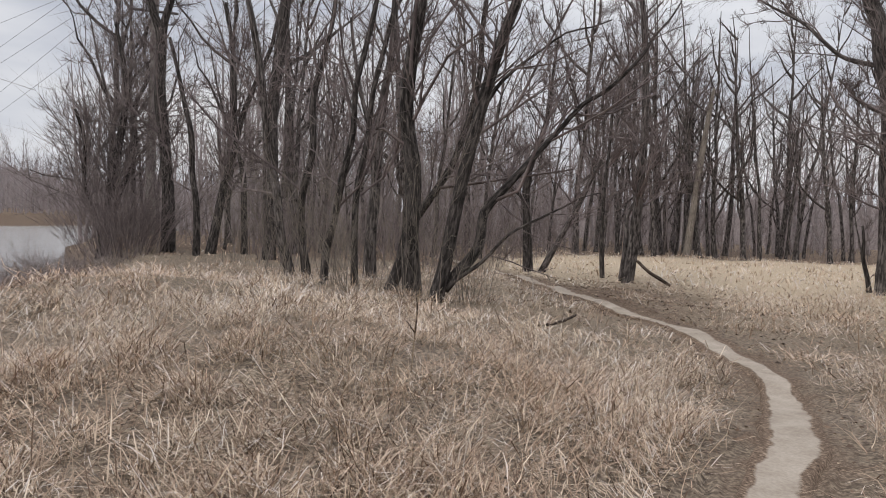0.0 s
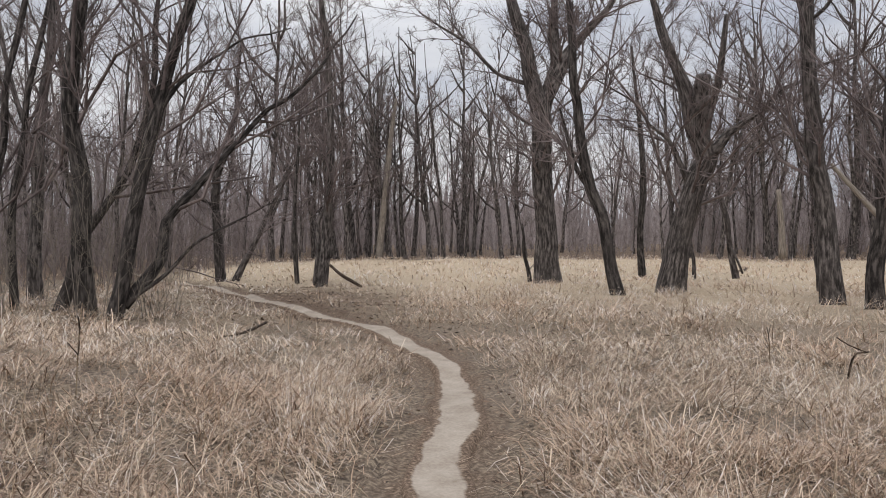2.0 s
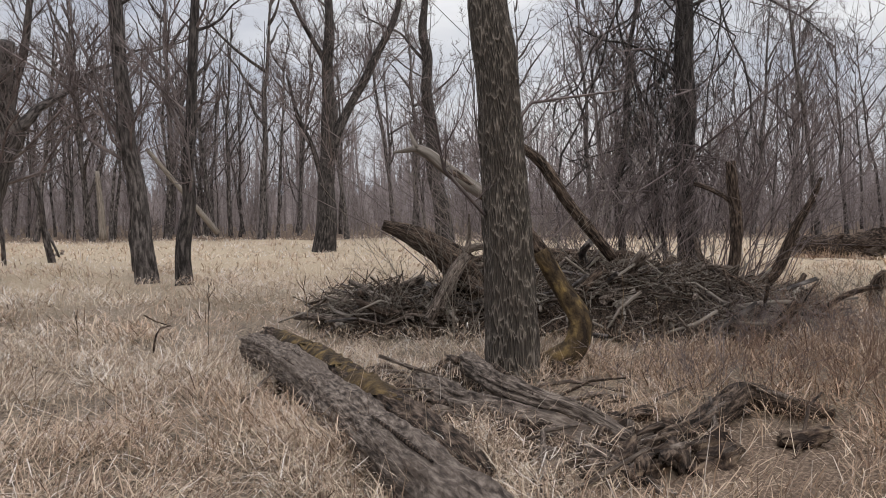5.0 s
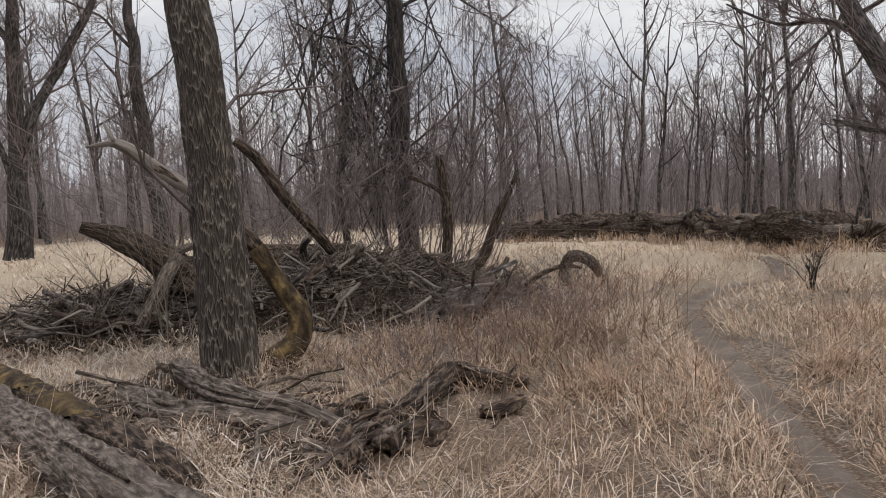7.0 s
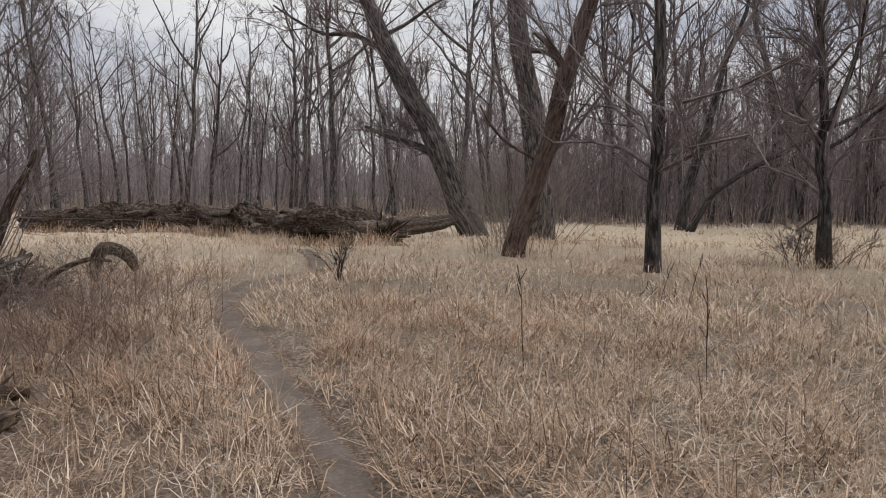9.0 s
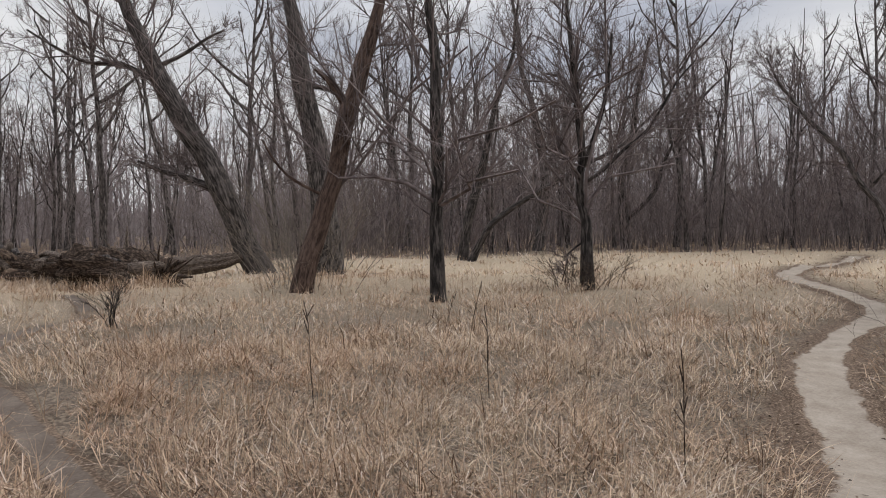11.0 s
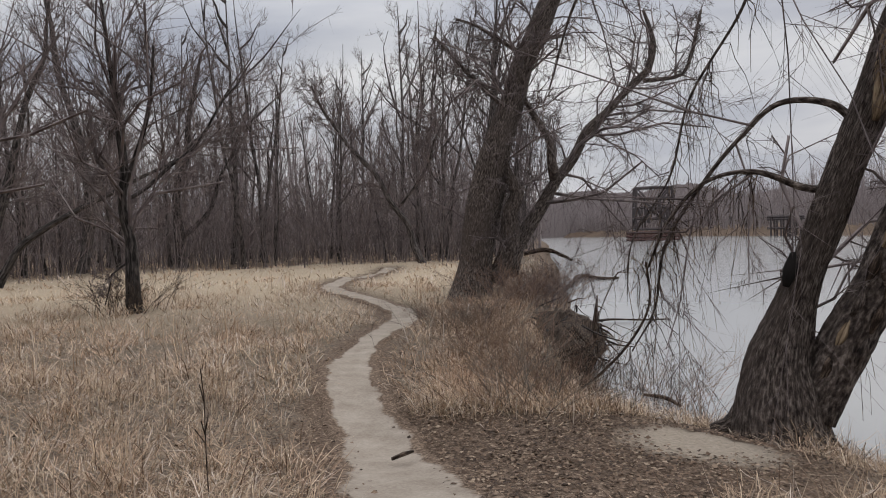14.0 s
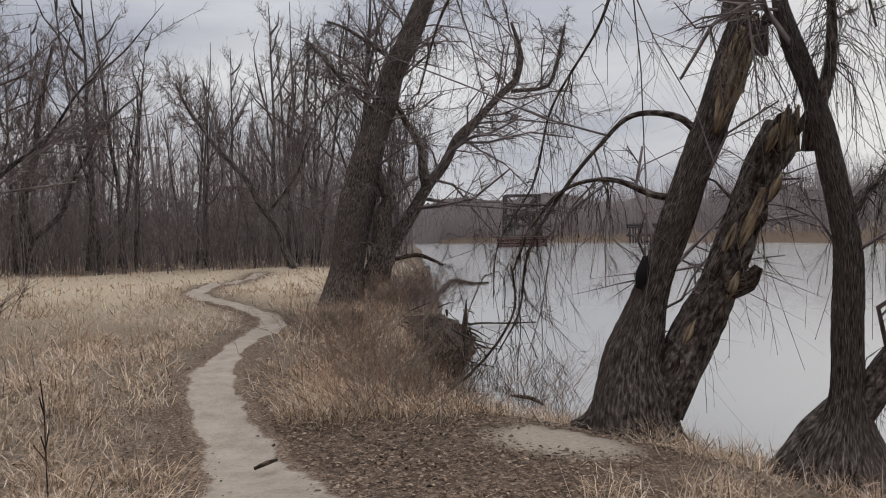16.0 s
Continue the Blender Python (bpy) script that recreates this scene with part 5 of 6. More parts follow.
dead_branch('long thin willow branch arching down to the bank', [(-1.14, -9.8, 1.11, 0.016), (-1.16, -9.69, 0.62, 0.016), (-0.96, -9.61, 0.22, 0.016), (-0.63, -9.54, -0.14, 0.014), (-0.28, -9.46, -0.39, 0.013), (0.13, -9.36, -0.48, 0.011), (0.4, -9.35, -0.49, 0.006)], ROTTEN, twigs=True)
dead_branch('drowned branch lying in the shallow river', [(-1.42, -12.61, -1.12, 0.028), (-1.7, -12.26, -1.1, 0.037), (-1.83, -11.72, -1.1, 0.022)], ROTTEN)
dead_branch('driftwood branch caught in the river', [(-0.68, -35.0, -1.1, 0.065), (-1.64, -42.77, -1.0, 0.127), (-2.84, -41.84, -1.1, 0.093), (-3.68, -42.54, -1.1, 0.048)], ROTTEN)
dead_branch('drowned bare branch reaching over the water', [(0.76, -22.35, 0.89, 0.058), (0.11, -22.36, 0.98, 0.058), (-0.38, -22.36, 0.8, 0.041), (-0.63, -22.35, 0.66, 0.025)], ROTTEN, twigs=True)
dead_branch('dead branches trailing in the river by the bank', [(-0.64, -21.26, -1.1, 0.028), (-1.51, -22.53, -1.08, 0.030), (-2.52, -22.63, -1.1, 0.023), (-3.4, -22.9, -1.12, 0.015)], ROTTEN)


# ---- brush pile of drift sticks round the ash ----
def stick_kinds(n, seed, mats):
    g = np.random.default_rng(seed)
    kinds = []
    for i in range(n):
        l = g.uniform(0.5, 1.6)
        line = [(-l / 2, 0, 0), (-l / 6, g.normal(0, 0.06), g.normal(0, 0.05)), (l / 6, g.normal(0, 0.06), g.normal(0, 0.05)), (l / 2, g.normal(0, 0.1), g.normal(0, 0.06))]
        r = g.uniform(0.009, 0.028)
        made = stem(line, [r, r, r * 0.8, r * 0.5], 6, 0.3, 0.12, seed + i)
        kinds.append(stem_mesh("stick", made, mats[i % len(mats)]))
    return kinds


def heap(x, y, lobes):
    z = np.zeros_like(x)
    for cx, cy, a, b, h in lobes:
        z = np.maximum(z, h * np.clip(1 - ((x - cx) / a) ** 2 - ((y - cy) / b) ** 2, 0, 1) ** 0.6)
    return z


LOBES = [(10.9, 1.2, 1.7, 2.3, 0.70), (10.1, 3.9, 1.1, 1.7, 0.42), (12.2, -0.2, 1.6, 1.4, 0.30), (11.4, 0.5, 0.9, 0.9, 0.74)]


def brush_pile():
    base = thing("brush_pile", (10.9, 1.1, float(height(10.9, 1.1))), "tangled pile of grey driftwood sticks round a trunk", "brush pile")
    o = np.array(base.location)
    g = np.random.default_rng(12)
    xs, ys = np.meshgrid(np.linspace(8.6, 14.2, 60), np.linspace(-2.0, 6.0, 80), indexing="ij")
    z = heap(xs, ys, LOBES)
    zz = height(xs, ys) - 0.06 + z * 0.85 + g.normal(0, 0.035, z.shape) * (z > 0.02)
    i = np.arange(xs.size).reshape(xs.shape)
    q = np.stack([i[:-1, :-1], i[1:, :-1], i[1:, 1:], i[:-1, 1:]], -1)
    q = q[(z[:-1, :-1] > 0.0)].reshape(-1, 4)
    part("debris", raw_mesh("debris", np.stack([xs, ys, zz], -1).reshape(-1, 3) - o, q, ROTTEN), base, "dark packed twigs and rotten leaves")
    kinds = stick_kinds(14, 60, [DEADWOOD, PALEWOOD, DEADWOOD, BARK_GREY, PALEWOOD, DEADWOOD, ROTTEN])
    made = 0
    while made < 290:
        x, y = g.uniform(8.5, 14.0), g.uniform(-1.9, 5.8)
        h = float(heap(np.array([x]), np.array([y]), LOBES)[0])
        if h <= 0.03 or (math.hypot(x - 7.1, y - 1.9) < 0.5):
            continue
        ob = part("stick", kinds[g.integers(len(kinds))], base)
        ob.location = (x - o[0], y - o[1], float(height(x, y)) + h + g.uniform(-0.10, 0.10) - o[2])
        ob.rotation_euler = (g.uniform(0, 6.28), g.normal(0, 0.38), g.normal(1.45, 0.85))
        made += 1
    # heavier limbs and flakes of bark among the sticks
    thick = []
    for k in range(8):
        l, r = g.uniform(0.5, 1.1), g.uniform(0.035, 0.065)
        line = [(-l, 0, 0), (-l / 3, g.normal(0, 0.10), g.normal(0, 0.06)), (l / 3, g.normal(0, 0.10), g.normal(0, 0.06)), (l, g.normal(0, 0.15), 0.05)]
        thick.append(stem_mesh("broken_limb", stem(line, [r, r, r * 0.85, r * 0.6], 9, 0.09, 0.14, 640 + k), (ROTTEN, DEADWOOD, ROTTEN, BARK_GREY)[k % 4]))
    flakes = []
    for k in range(5):
        u, w = np.meshgrid(np.linspace(-1, 1, 6), np.linspace(-1, 1, 4), indexing="ij")
        top = np.stack([0.16 * u + g.normal(0, 0.012, u.shape), 0.06 * w + g.normal(0, 0.010, u.shape), 0.035 * (1 - w ** 2) + g.normal(0, 0.006, u.shape)], -1).reshape(-1, 3)
        e = np.arange(24).reshape(6, 4)
        q = np.stack([e[:-1, :-1], e[1:, :-1], e[1:, 1:], e[:-1, 1:]], -1).reshape(-1, 4)
        rim = np.r_[e[:, 0], e[-1, 1:], e[-2::-1, -1], e[0, -2:0:-1]]
        walls = np.stack([rim, np.roll(rim, -1), np.roll(rim, -1) + 24, rim + 24], 1)
        flakes.append(raw_mesh("bark_flake", np.vstack([top, top - (0, 0, 0.014)]), np.vstack([q, q[:, ::-1] + 24, walls]), (DEADWOOD, ROTTEN, PALEWOOD)[k % 3], smooth_shade=False))
    for k in range(130):
        big = k < 44
        x, y = (g.uniform(9.4, 13.0), g.uniform(-1.2, 5.2)) if big else (g.normal(9.8, 0.6), g.normal(3.9, 1.0)) if k % 3 else (g.uniform(9.4, 12.6), g.uniform(-0.8, 3.0))
        h = float(heap(np.array([x]), np.array([y]), LOBES)[0])
        if h <= 0.02:
            continue
        ob = part("broken_limb" if big else "bark_flake", (thick if big else flakes)[g.integers(8 if big else 5)], base)
        ob.location = (x - o[0], y - o[1], float(height(x, y)) + h + g.uniform(-0.04, 0.08) - o[2])
        ob.rotation_euler = (g.uniform(0, 6.28) if big else g.normal(0, 0.5), g.normal(0, 0.35), g.normal(1.4, 0.8))


brush_pile()


def fine_sticks():
    """The thin broken twigs that fill the brush pile."""
    g = np.random.default_rng(71)
    x, y = g.uniform(8.5, 14.0, 6500), g.uniform(-1.9, 5.8, 6500)
    h = heap(x, y, LOBES)
    k = (h > 0.03) & (np.hypot(x - 7.1, y - 1.9) > 0.5)
    x, y, h = x[k], y[k], h[k]
    n = len(x)
    a, l, tilt = g.normal(1.45, 1.3, n), g.uniform(0.10, 0.45, n), g.normal(0, 0.5, n)
    mid = np.stack([x, y, height(x, y) + h + g.uniform(-0.03, 0.20, n)], 1)
    way = np.stack([np.cos(a) * np.cos(tilt), np.sin(a) * np.cos(tilt), np.sin(tilt)], 1) * l[:, None]
    P = np.stack([mid - way, mid + g.normal(0, 0.03, (n, 3)), mid + way], 1)
    R = g.uniform(0.003, 0.010, n)[:, None] * [1.0, 0.9, 0.5]
    for m, pick in ((DEADWOOD, np.arange(n) % 3 == 1), (PALEWOOD, np.arange(n) % 3 == 2), (ROTTEN, np.arange(n) % 3 == 0)):
        tagged(new("twig_litter", raw_mesh("twig_litter", *as_tris(tube_arrays(P[pick], R[pick], 3)), m)), "broken grey twigs heaped on the brush pile", "twigs", kind="stuff")


fine_sticks()


def log_debris():
    """Broken rotten pieces and sticks strewn round the logs."""
    g = np.random.default_rng(23)
    chunks = []
    for k in range(7):
        n = g.uniform(0.10, 0.26)
        r = g.uniform(0.025, 0.070)
        line = [(-n, 0, 0), (-n / 3, g.normal(0, 0.03), 0.02), (n / 3, g.normal(0, 0.03), 0.02), (n, 0, 0)]
        chunks.append(stem_mesh("wood_chunk", stem(line, [r * 0.6, r, r * 0.9, r * 0.4], 12, 0.03, 0.30, 300 + k), (ROTTEN, ROTTEN_STEM, ROTTEN, DEADWOOD)[k % 4]))
    sticks = stick_kinds(6, 90, [DEADWOOD, ROTTEN, DEADWOOD])
    for k in range(170):
        a, across = g.uniform(0, 1), g.normal(0, 0.55)
        x, y = 7.2 - 2.6 * a + across * 0.6, 2.9 - 2.4 * a - across * 0.8
        if math.hypot(x - 7.08, y - 1.87) < 0.42:
            continue
        small = k % 3 == 0
        ob = new("stick" if small else "wood_chunk", (sticks if small else chunks)[g.integers(6)])
        ob.location = (x, y, float(height(x, y)) + g.uniform(0.02, 0.09))
        ob.rotation_euler = (g.uniform(0, 6.28), g.normal(0, 0.15), g.normal(-0.75, 0.6))
        tagged(ob, "weathered stick lying among rotten logs" if small else "broken rotten wood piece lying by the logs", "stick" if small else "wood piece", "broken wood by the logs")


log_debris()


def leaf_flakes(name, x, y, size, mat, label, seed):
    """Fallen leaves: small curled flakes."""
    g = np.random.default_rng(seed)
    n = len(x)
    z = height(x, y) + g.uniform(0.005, 0.03, n)
    a, s = g.uniform(0, 6.28, n), size * g.uniform(0.5, 1.4, n)
    c, k = np.cos(a) * s, np.sin(a) * s
    V = np.empty((n, 4, 3), np.float32)
    for e, (u, w, t) in enumerate(((-1, 0, 0.0), (0, -0.5, 0.3), (1, 0, 0.0), (0, 0.5, 0.3))):
        V[:, e, 0], V[:, e, 1], V[:, e, 2] = x + c * u - k * w, y + k * u + c * w, z + s * t * g.normal(0.4, 0.8, n)
    k = (np.arange(n) * 4)[:, None]
    f = np.concatenate([k + [[0, 1, 3]], k + [[1, 2, 3]]])
    tagged(new(name, raw_mesh(name, V.reshape(-1, 3), f, mat, {"tint": np.repeat(g.uniform(0, 1, n), 4)}, False)), label, "leaves", kind="stuff")


def leaf_material():
    m, n, l, b = material("brown_fallen_leaves", 0.8, spec=0.3)
    l.new(ramp_of(n, l, attr_of(n, "tint"), [(0.0, (0.035, 0.022, 0.015)), (0.45, (0.105, 0.066, 0.043)), (0.8, (0.20, 0.136, 0.092)), (1.0, (0.34, 0.26, 0.185))]), b.inputs["Base Color"])
    return m


LEAF = leaf_material()


def scatter_leaves():
    g = np.random.default_rng(44)
    n = 30000
    x, y = g.normal(-0.2, 1.6, n), g.normal(-6.6, 2.2, n)
    keep = (trail_gap(x, y) > 0.40) & (x - bank_x(y) > 0.2) & (np.hypot((x + 1.15) / 0.55, (y + 6.6) / 0.55) > g.uniform(0.7, 1.3, n))
    leaf_flakes("leaf_litter", x[keep], y[keep], 0.020, LEAF, "brown fallen leaves on the river bank", 1)
    k = g.integers(0, len(TRAILS[0]) + len(TRAILS[1]), 11000)
    line = np.vstack([TRAILS[0], TRAILS[1]])[k]
    x, y = line[:, 0] + g.normal(0, 0.75, len(k)), line[:, 1] + g.normal(0, 0.75, len(k))
    keep = (trail_gap(x, y) > 0.24)
    leaf_flakes("leaf_litter", x[keep], y[keep], 0.022, LEAF, "brown fallen leaves and bits along the trail", 2)
    x, y = g.normal(4.2, 2.6, 9000), g.normal(17.5, 5.0, 9000)
    keep = trail_gap(x, y) > 0.3
    leaf_flakes("leaf_litter", x[keep], y[keep], 0.034, LEAF, "brown leaf litter under the bare trees", 3)


scatter_leaves()


# ---- shrubs, vines, weeds ----
def shrub(label, x, y, tall, n, spread, mat, thick=0.006, lean=0.28, seed=1, z=None):
    g = np.random.default_rng(seed)
    ground = float(height(x, y)) if z is None else z
    base = thing("shrub", (x, y, ground), label, "shrub")
    px, py = g.normal(0, spread, n), g.normal(0, spread, n)
    h = tall * g.uniform(0.5, 1.2, n)
    s = np.linspace(0, 1, 4)
    out = g.normal(0, lean, (n, 2)) + np.stack([px, py], 1) * 0.5
    P = np.stack([px[:, None] + out[:, :1] * h[:, None] * s ** 1.4, py[:, None] + out[:, 1:] * h[:, None] * s ** 1.4, h[:, None] * s * (1 - 0.1 * s) - 0.05], -1)
    R = np.full((n, 1), thick) * (1.2 - 0.8 * s)
    A, RA = sprout(P, R, 7, 0.45, 40, 0.2, 3, g, 0.2, floor=thick * 0.5)
    B, RB = sprout(A, RA, 4, 0.5, 40, 0.1, 2, g, 0.2, floor=thick * 0.4)
    for k in range(5):
        part("stem", raw_mesh("stem", *as_tris(tube_arrays(P[k:k + 1], R[k:k + 1], 5)), mat), base)
    tagged(part("brush", raw_mesh("brush", *join([as_tris(tube_arrays(P[5:], R[5:], 3)), as_tris(tube_arrays(A, RA, 3)), spike_arrays(B, RB, True)]), mat), base), kind="stuff")


SHRUB_RED = bark("reddish_thin_stems", (0.10, 0.062, 0.045), (0.19, 0.125, 0.092), (0.29, 0.205, 0.155), 3.0, 0.001)
shrub("small bare sapling clump in pale dry grass", 11.15, -5.5, 0.75, 9, 0.07, BARK_DARK, 0.008, 0.3, 1)
shrub("bare twiggy bush beside the dirt trail", 8.6, -2.0, 0.8, 14, 0.25, SHRUB_RED, 0.004, 0.3, 2)
shrub("reddish brown bush in tangled dry grass", 9.6, -1.6, 0.8, 50, 0.6, SHRUB_RED, 0.004, 0.4, 3)
shrub("tangle of thin stems over a rotten stub", 13.2, -2.2, 0.7, 40, 0.4, TWIG_PALE, 0.006, 0.5, 4)
shrub("dense brown bush on the river bank", 0.45, -9.6, 0.7, 50, 0.45, SHRUB_RED, 0.004, 0.5, 5)
shrub("dense brown bush on the river bank", 0.5, -11.2, 0.6, 45, 0.4, SHRUB_RED, 0.004, 0.5, 6)
g = np.random.default_rng(91)
for k in range(13):
    y = g.uniform(-14.5, -8.0)
    x = float(np.interp(y, [-14.5, -12, -10, -8], [0.9, 0.75, 0.45, 0.2])) + g.uniform(-0.5, 0.75)
    shrub("tangled brown bush and dead grass on the river bank", x, y, g.uniform(0.38, 0.65), 26, 0.34, (SHRUB_RED, TWIG_PALE)[k % 2], 0.0045, 0.6, 300 + k)
for k, (x, y) in enumerate(((0.7, -17.2), (0.35, -18.6), (0.25, -20.3), (0.1, -22.4), (0.3, -24.6))):
    shrub("tangled brown brush along the river edge", x, y, 0.9, 60, 0.5, (SHRUB_RED, TWIG)[k % 2], 0.006, 0.55, 420 + k)
shrub("fine reddish bush standing in the shallows", -1.5, -11.4, 0.9, 60, 0.35, SHRUB_RED, 0.0035, 0.6, 8, WATER_Z)
shrub("grey brushwood tangle at the river edge", -10.8, 20.5, 0.8, 70, 0.9, TWIG, 0.008, 0.5, 9)
shrub("grey brushwood tangle at the river edge", -12.4, 24.5, 0.9, 70, 1.0, TWIG, 0.009, 0.5, 10)
for k, (x, y) in enumerate(((-11.6, 22.6), (-13.4, 25.6), (-14.3, 27.6), (-9.4, 18.4), (-13.2, 28.4), (-15.6, 30.5))):
    shrub("grey brushwood tangle at the river edge", x, y, 0.9 + 0.15 * (k % 3), 60, 0.8, HAZE_TWIG, 0.009, 0.55, 380 + k)
shrub("reddish brown thicket under bare trees", -13.0, 31.5, 3.0, 110, 0.8, TWIG, 0.012, 0.16, 11)
shrub("reddish brown thicket under bare trees", -15.2, 35.5, 4.2, 110, 0.9, TWIG, 0.014, 0.15, 12)
shrub("thin bare shoots at a willow foot", 14.3, -11.6, 1.6, 40, 0.5, TWIG_PALE, 0.006, 0.3, 13)
shrub("thin bare shoots at a willow foot", 19.2, -15.6, 3.2, 60, 1.0, TWIG_PALE, 0.009, 0.3, 14)
shrub("tangle of dead shoots round a small tree", 9.4, -16.0, 0.9, 40, 0.4, ROTTEN, 0.007, 0.6, 15)
shrub("bare shoots behind the brush pile", 15.5, 2.4, 3.4, 60, 1.2, TWIG, 0.010, 0.3, 16)
shrub("bare shoots behind the brush pile", 17.0, 0.2, 4.5, 50, 0.9, TWIG, 0.011, 0.25, 17)


for k, (x, y) in enumerate(((8.3, -0.7), (8.9, -1.2), (7.6, -1.3), (9.3, -0.4), (7.9, -0.1), (10.1, -1.9), (8.4, -1.7), (9.9, -0.9), (6.9, -0.9), (7.3, 0.2))):
    shrub("reddish brown weed tangle in dry grass", x, y, 0.42 + 0.05 * (k % 4), 34, 0.32, (SHRUB_RED, TWIG)[k % 2], 0.0036, 0.5, 340 + k)


for k, (x, y, h) in enumerate(((-1.6, 14.6, 2.6), (-0.4, 14.9, 3.2), (-2.6, 16.4, 3.0), (0.6, 15.3, 2.2), (-4.2, 19.0, 3.4), (-7.0, 26.0, 3.0), (8.9, 2.9, 2.6))):
    shrub("pale twiggy shoots between dark trunks", x, y, h, 16, 0.28, TWIG_PALE, 0.0055, 0.3, 40 + k)


def hanging_vines(label, x, y, top, n, spread, seed):
    g = np.random.default_rng(seed)
    base = thing("vines", (x, y, float(height(x, y))), label, "vines")
    s = np.linspace(0, 1, 9)
    a, b = g.normal(0, spread, (n, 2)), g.normal(0, spread, (n, 2))
    z0, z1 = g.uniform(0.4, 1, n) * top, g.uniform(0.0, 0.45, n) * top
    sway = g.normal(0, 0.55, (n, 2, 1)) * np.sin(s * math.pi)[None, None] + g.normal(0, 0.12, (n, 2, 9))
    P = np.stack([a[:, :1] * (1 - s) + b[:, :1] * s + sway[:, 0], a[:, 1:] * (1 - s) + b[:, 1:] * s + sway[:, 1], z0[:, None] * (1 - s) + z1[:, None] * s], -1)
    R = g.uniform(0.008, 0.024, (n, 1)) * np.ones(9)
    A, RA = sprout(P, R, 12, 0.22, 60, -0.2, 3, g, 0.05, droop=0.3, floor=0.006)
    B, RB = sprout(A, RA, 5, 0.6, 45, 0.0, 2, g, 0.1, floor=0.005)
    tagged(part("brush", raw_mesh("brush", *join([as_tris(tube_arrays(P, R, 4)), as_tris(tube_arrays(A, RA, 3)), spike_arrays(B, RB)]), BARK_DARK), base), kind="stuff")


hanging_vines("dark bare vines draped round a trunk", 18.1, 0.9, 9.5, 26, 0.8, 1)
hanging_vines("dark bare vines hanging between trunks", 17.8, 2.2, 8.5, 14, 0.9, 2)


def weed(label, x, y, tall, lean, seed):
    g = np.random.default_rng(seed)
    base = thing("weed_stalk", (x, y, float(height(x, y))), label, "weed", "dry weed stalks")
    made = stem([(0, 0, -0.03), (lean * 0.3, 0.01, tall * 0.4), (lean * 0.7, 0.0, tall * 0.8), (lean, 0.02, tall)], [0.004, 0.0035, 0.003, 0.0015], 5, 0.1, 0.05, seed)
    part("stalk", stem_mesh("stalk", made, BROKEN if seed % 2 else ROTTEN), base)
    for i in range(4):
        h = tall * g.uniform(0.4, 0.95)
        made = stem([(lean * h / tall, 0, h), (lean * h / tall + g.normal(0, 0.03), g.normal(0, 0.03), h + 0.10)], [0.002, 0.001], 4, 0.05, 0.0, i)
        part("side_shoot", stem_mesh("side_shoot", made, ROTTEN), base)


g = np.random.default_rng(77)
weed("tall dry weed stalk in meadow grass", 2.11, -4.67, 0.85, 0.02, 2)
weed("tall dry weed stalk in meadow grass", -0.25, 6.49, 0.7, 0.05, 3)
for i in range(13):
    b, d = math.radians(g.uniform(45, 165)), g.uniform(5, 14)
    if abs(float(trail_gap(np.array([d * math.sin(b)]), np.array([d * math.cos(b)]))[0])) > 0.6:
        weed("tall dry weed stalk in meadow grass", d * math.sin(b), d * math.cos(b), g.uniform(0.5, 1.0), g.normal(0, 0.12), 10 + i)


def root_bank():
    """Undercut bank below the river willow: a clump of dark roots and soil."""
    base = thing("root_mass", (-0.15, -15.6, -0.45), "undercut tangle of dark roots and soil at the bank", "roots")
    o = np.array(base.location)
    g = np.random.default_rng(31)
    u, w = np.meshgrid(np.linspace(0, 2 * math.pi, 30)[:-1], np.linspace(0.02, math.pi - 0.02, 16), indexing="ij")
    r = 1 + g.normal(0, 0.10, u.shape)
    V = np.stack([0.85 * r * np.sin(w) * np.cos(u), 2.0 * r * np.sin(w) * np.sin(u), 0.55 * r * np.cos(w) - 0.25], -1)
    i = np.arange(u.size).reshape(u.shape)
    j = np.roll(i, -1, 0)
    q = np.stack([i[:, :-1], j[:, :-1], j[:, 1:], i[:, 1:]], -1).reshape(-1, 4)
    part("soil", raw_mesh("soil", V.reshape(-1, 3), q, ROTTEN), base, "dark crumbling bank soil")
    for k in range(120):
        a, c = g.uniform(0, 6.28), g.uniform(-0.9, 0.7)
        p = np.array([0.8 * math.cos(a), 1.9 * math.sin(a), 0.55 * c + 0.05])
        d = np.array([-0.22 + g.normal(0, 0.25), g.normal(0, 0.45), g.normal(-0.25, 0.25)])
        r = g.uniform(0.008, 0.032)
        made = stem([p, p + d * 0.4, p + d * 0.8 + g.normal(0, 0.08, 3)], [r, r * 0.8, r * 0.3], 6, 0.15, 0.1, k)
        part("root", stem_mesh("root", made, (ROTTEN, DEADWOOD, BARK_DARK)[k % 3]), base)
    made = stem([(-0.6, 1.0, -0.3), (-0.65, 0.9, 0.3), (-0.7, 0.85, 0.75)], [0.08, 0.05, 0.01], 8, 0.12, 0.12, 5)
    part("root", stem_mesh("root", made, ROTTEN), base)


root_bank()


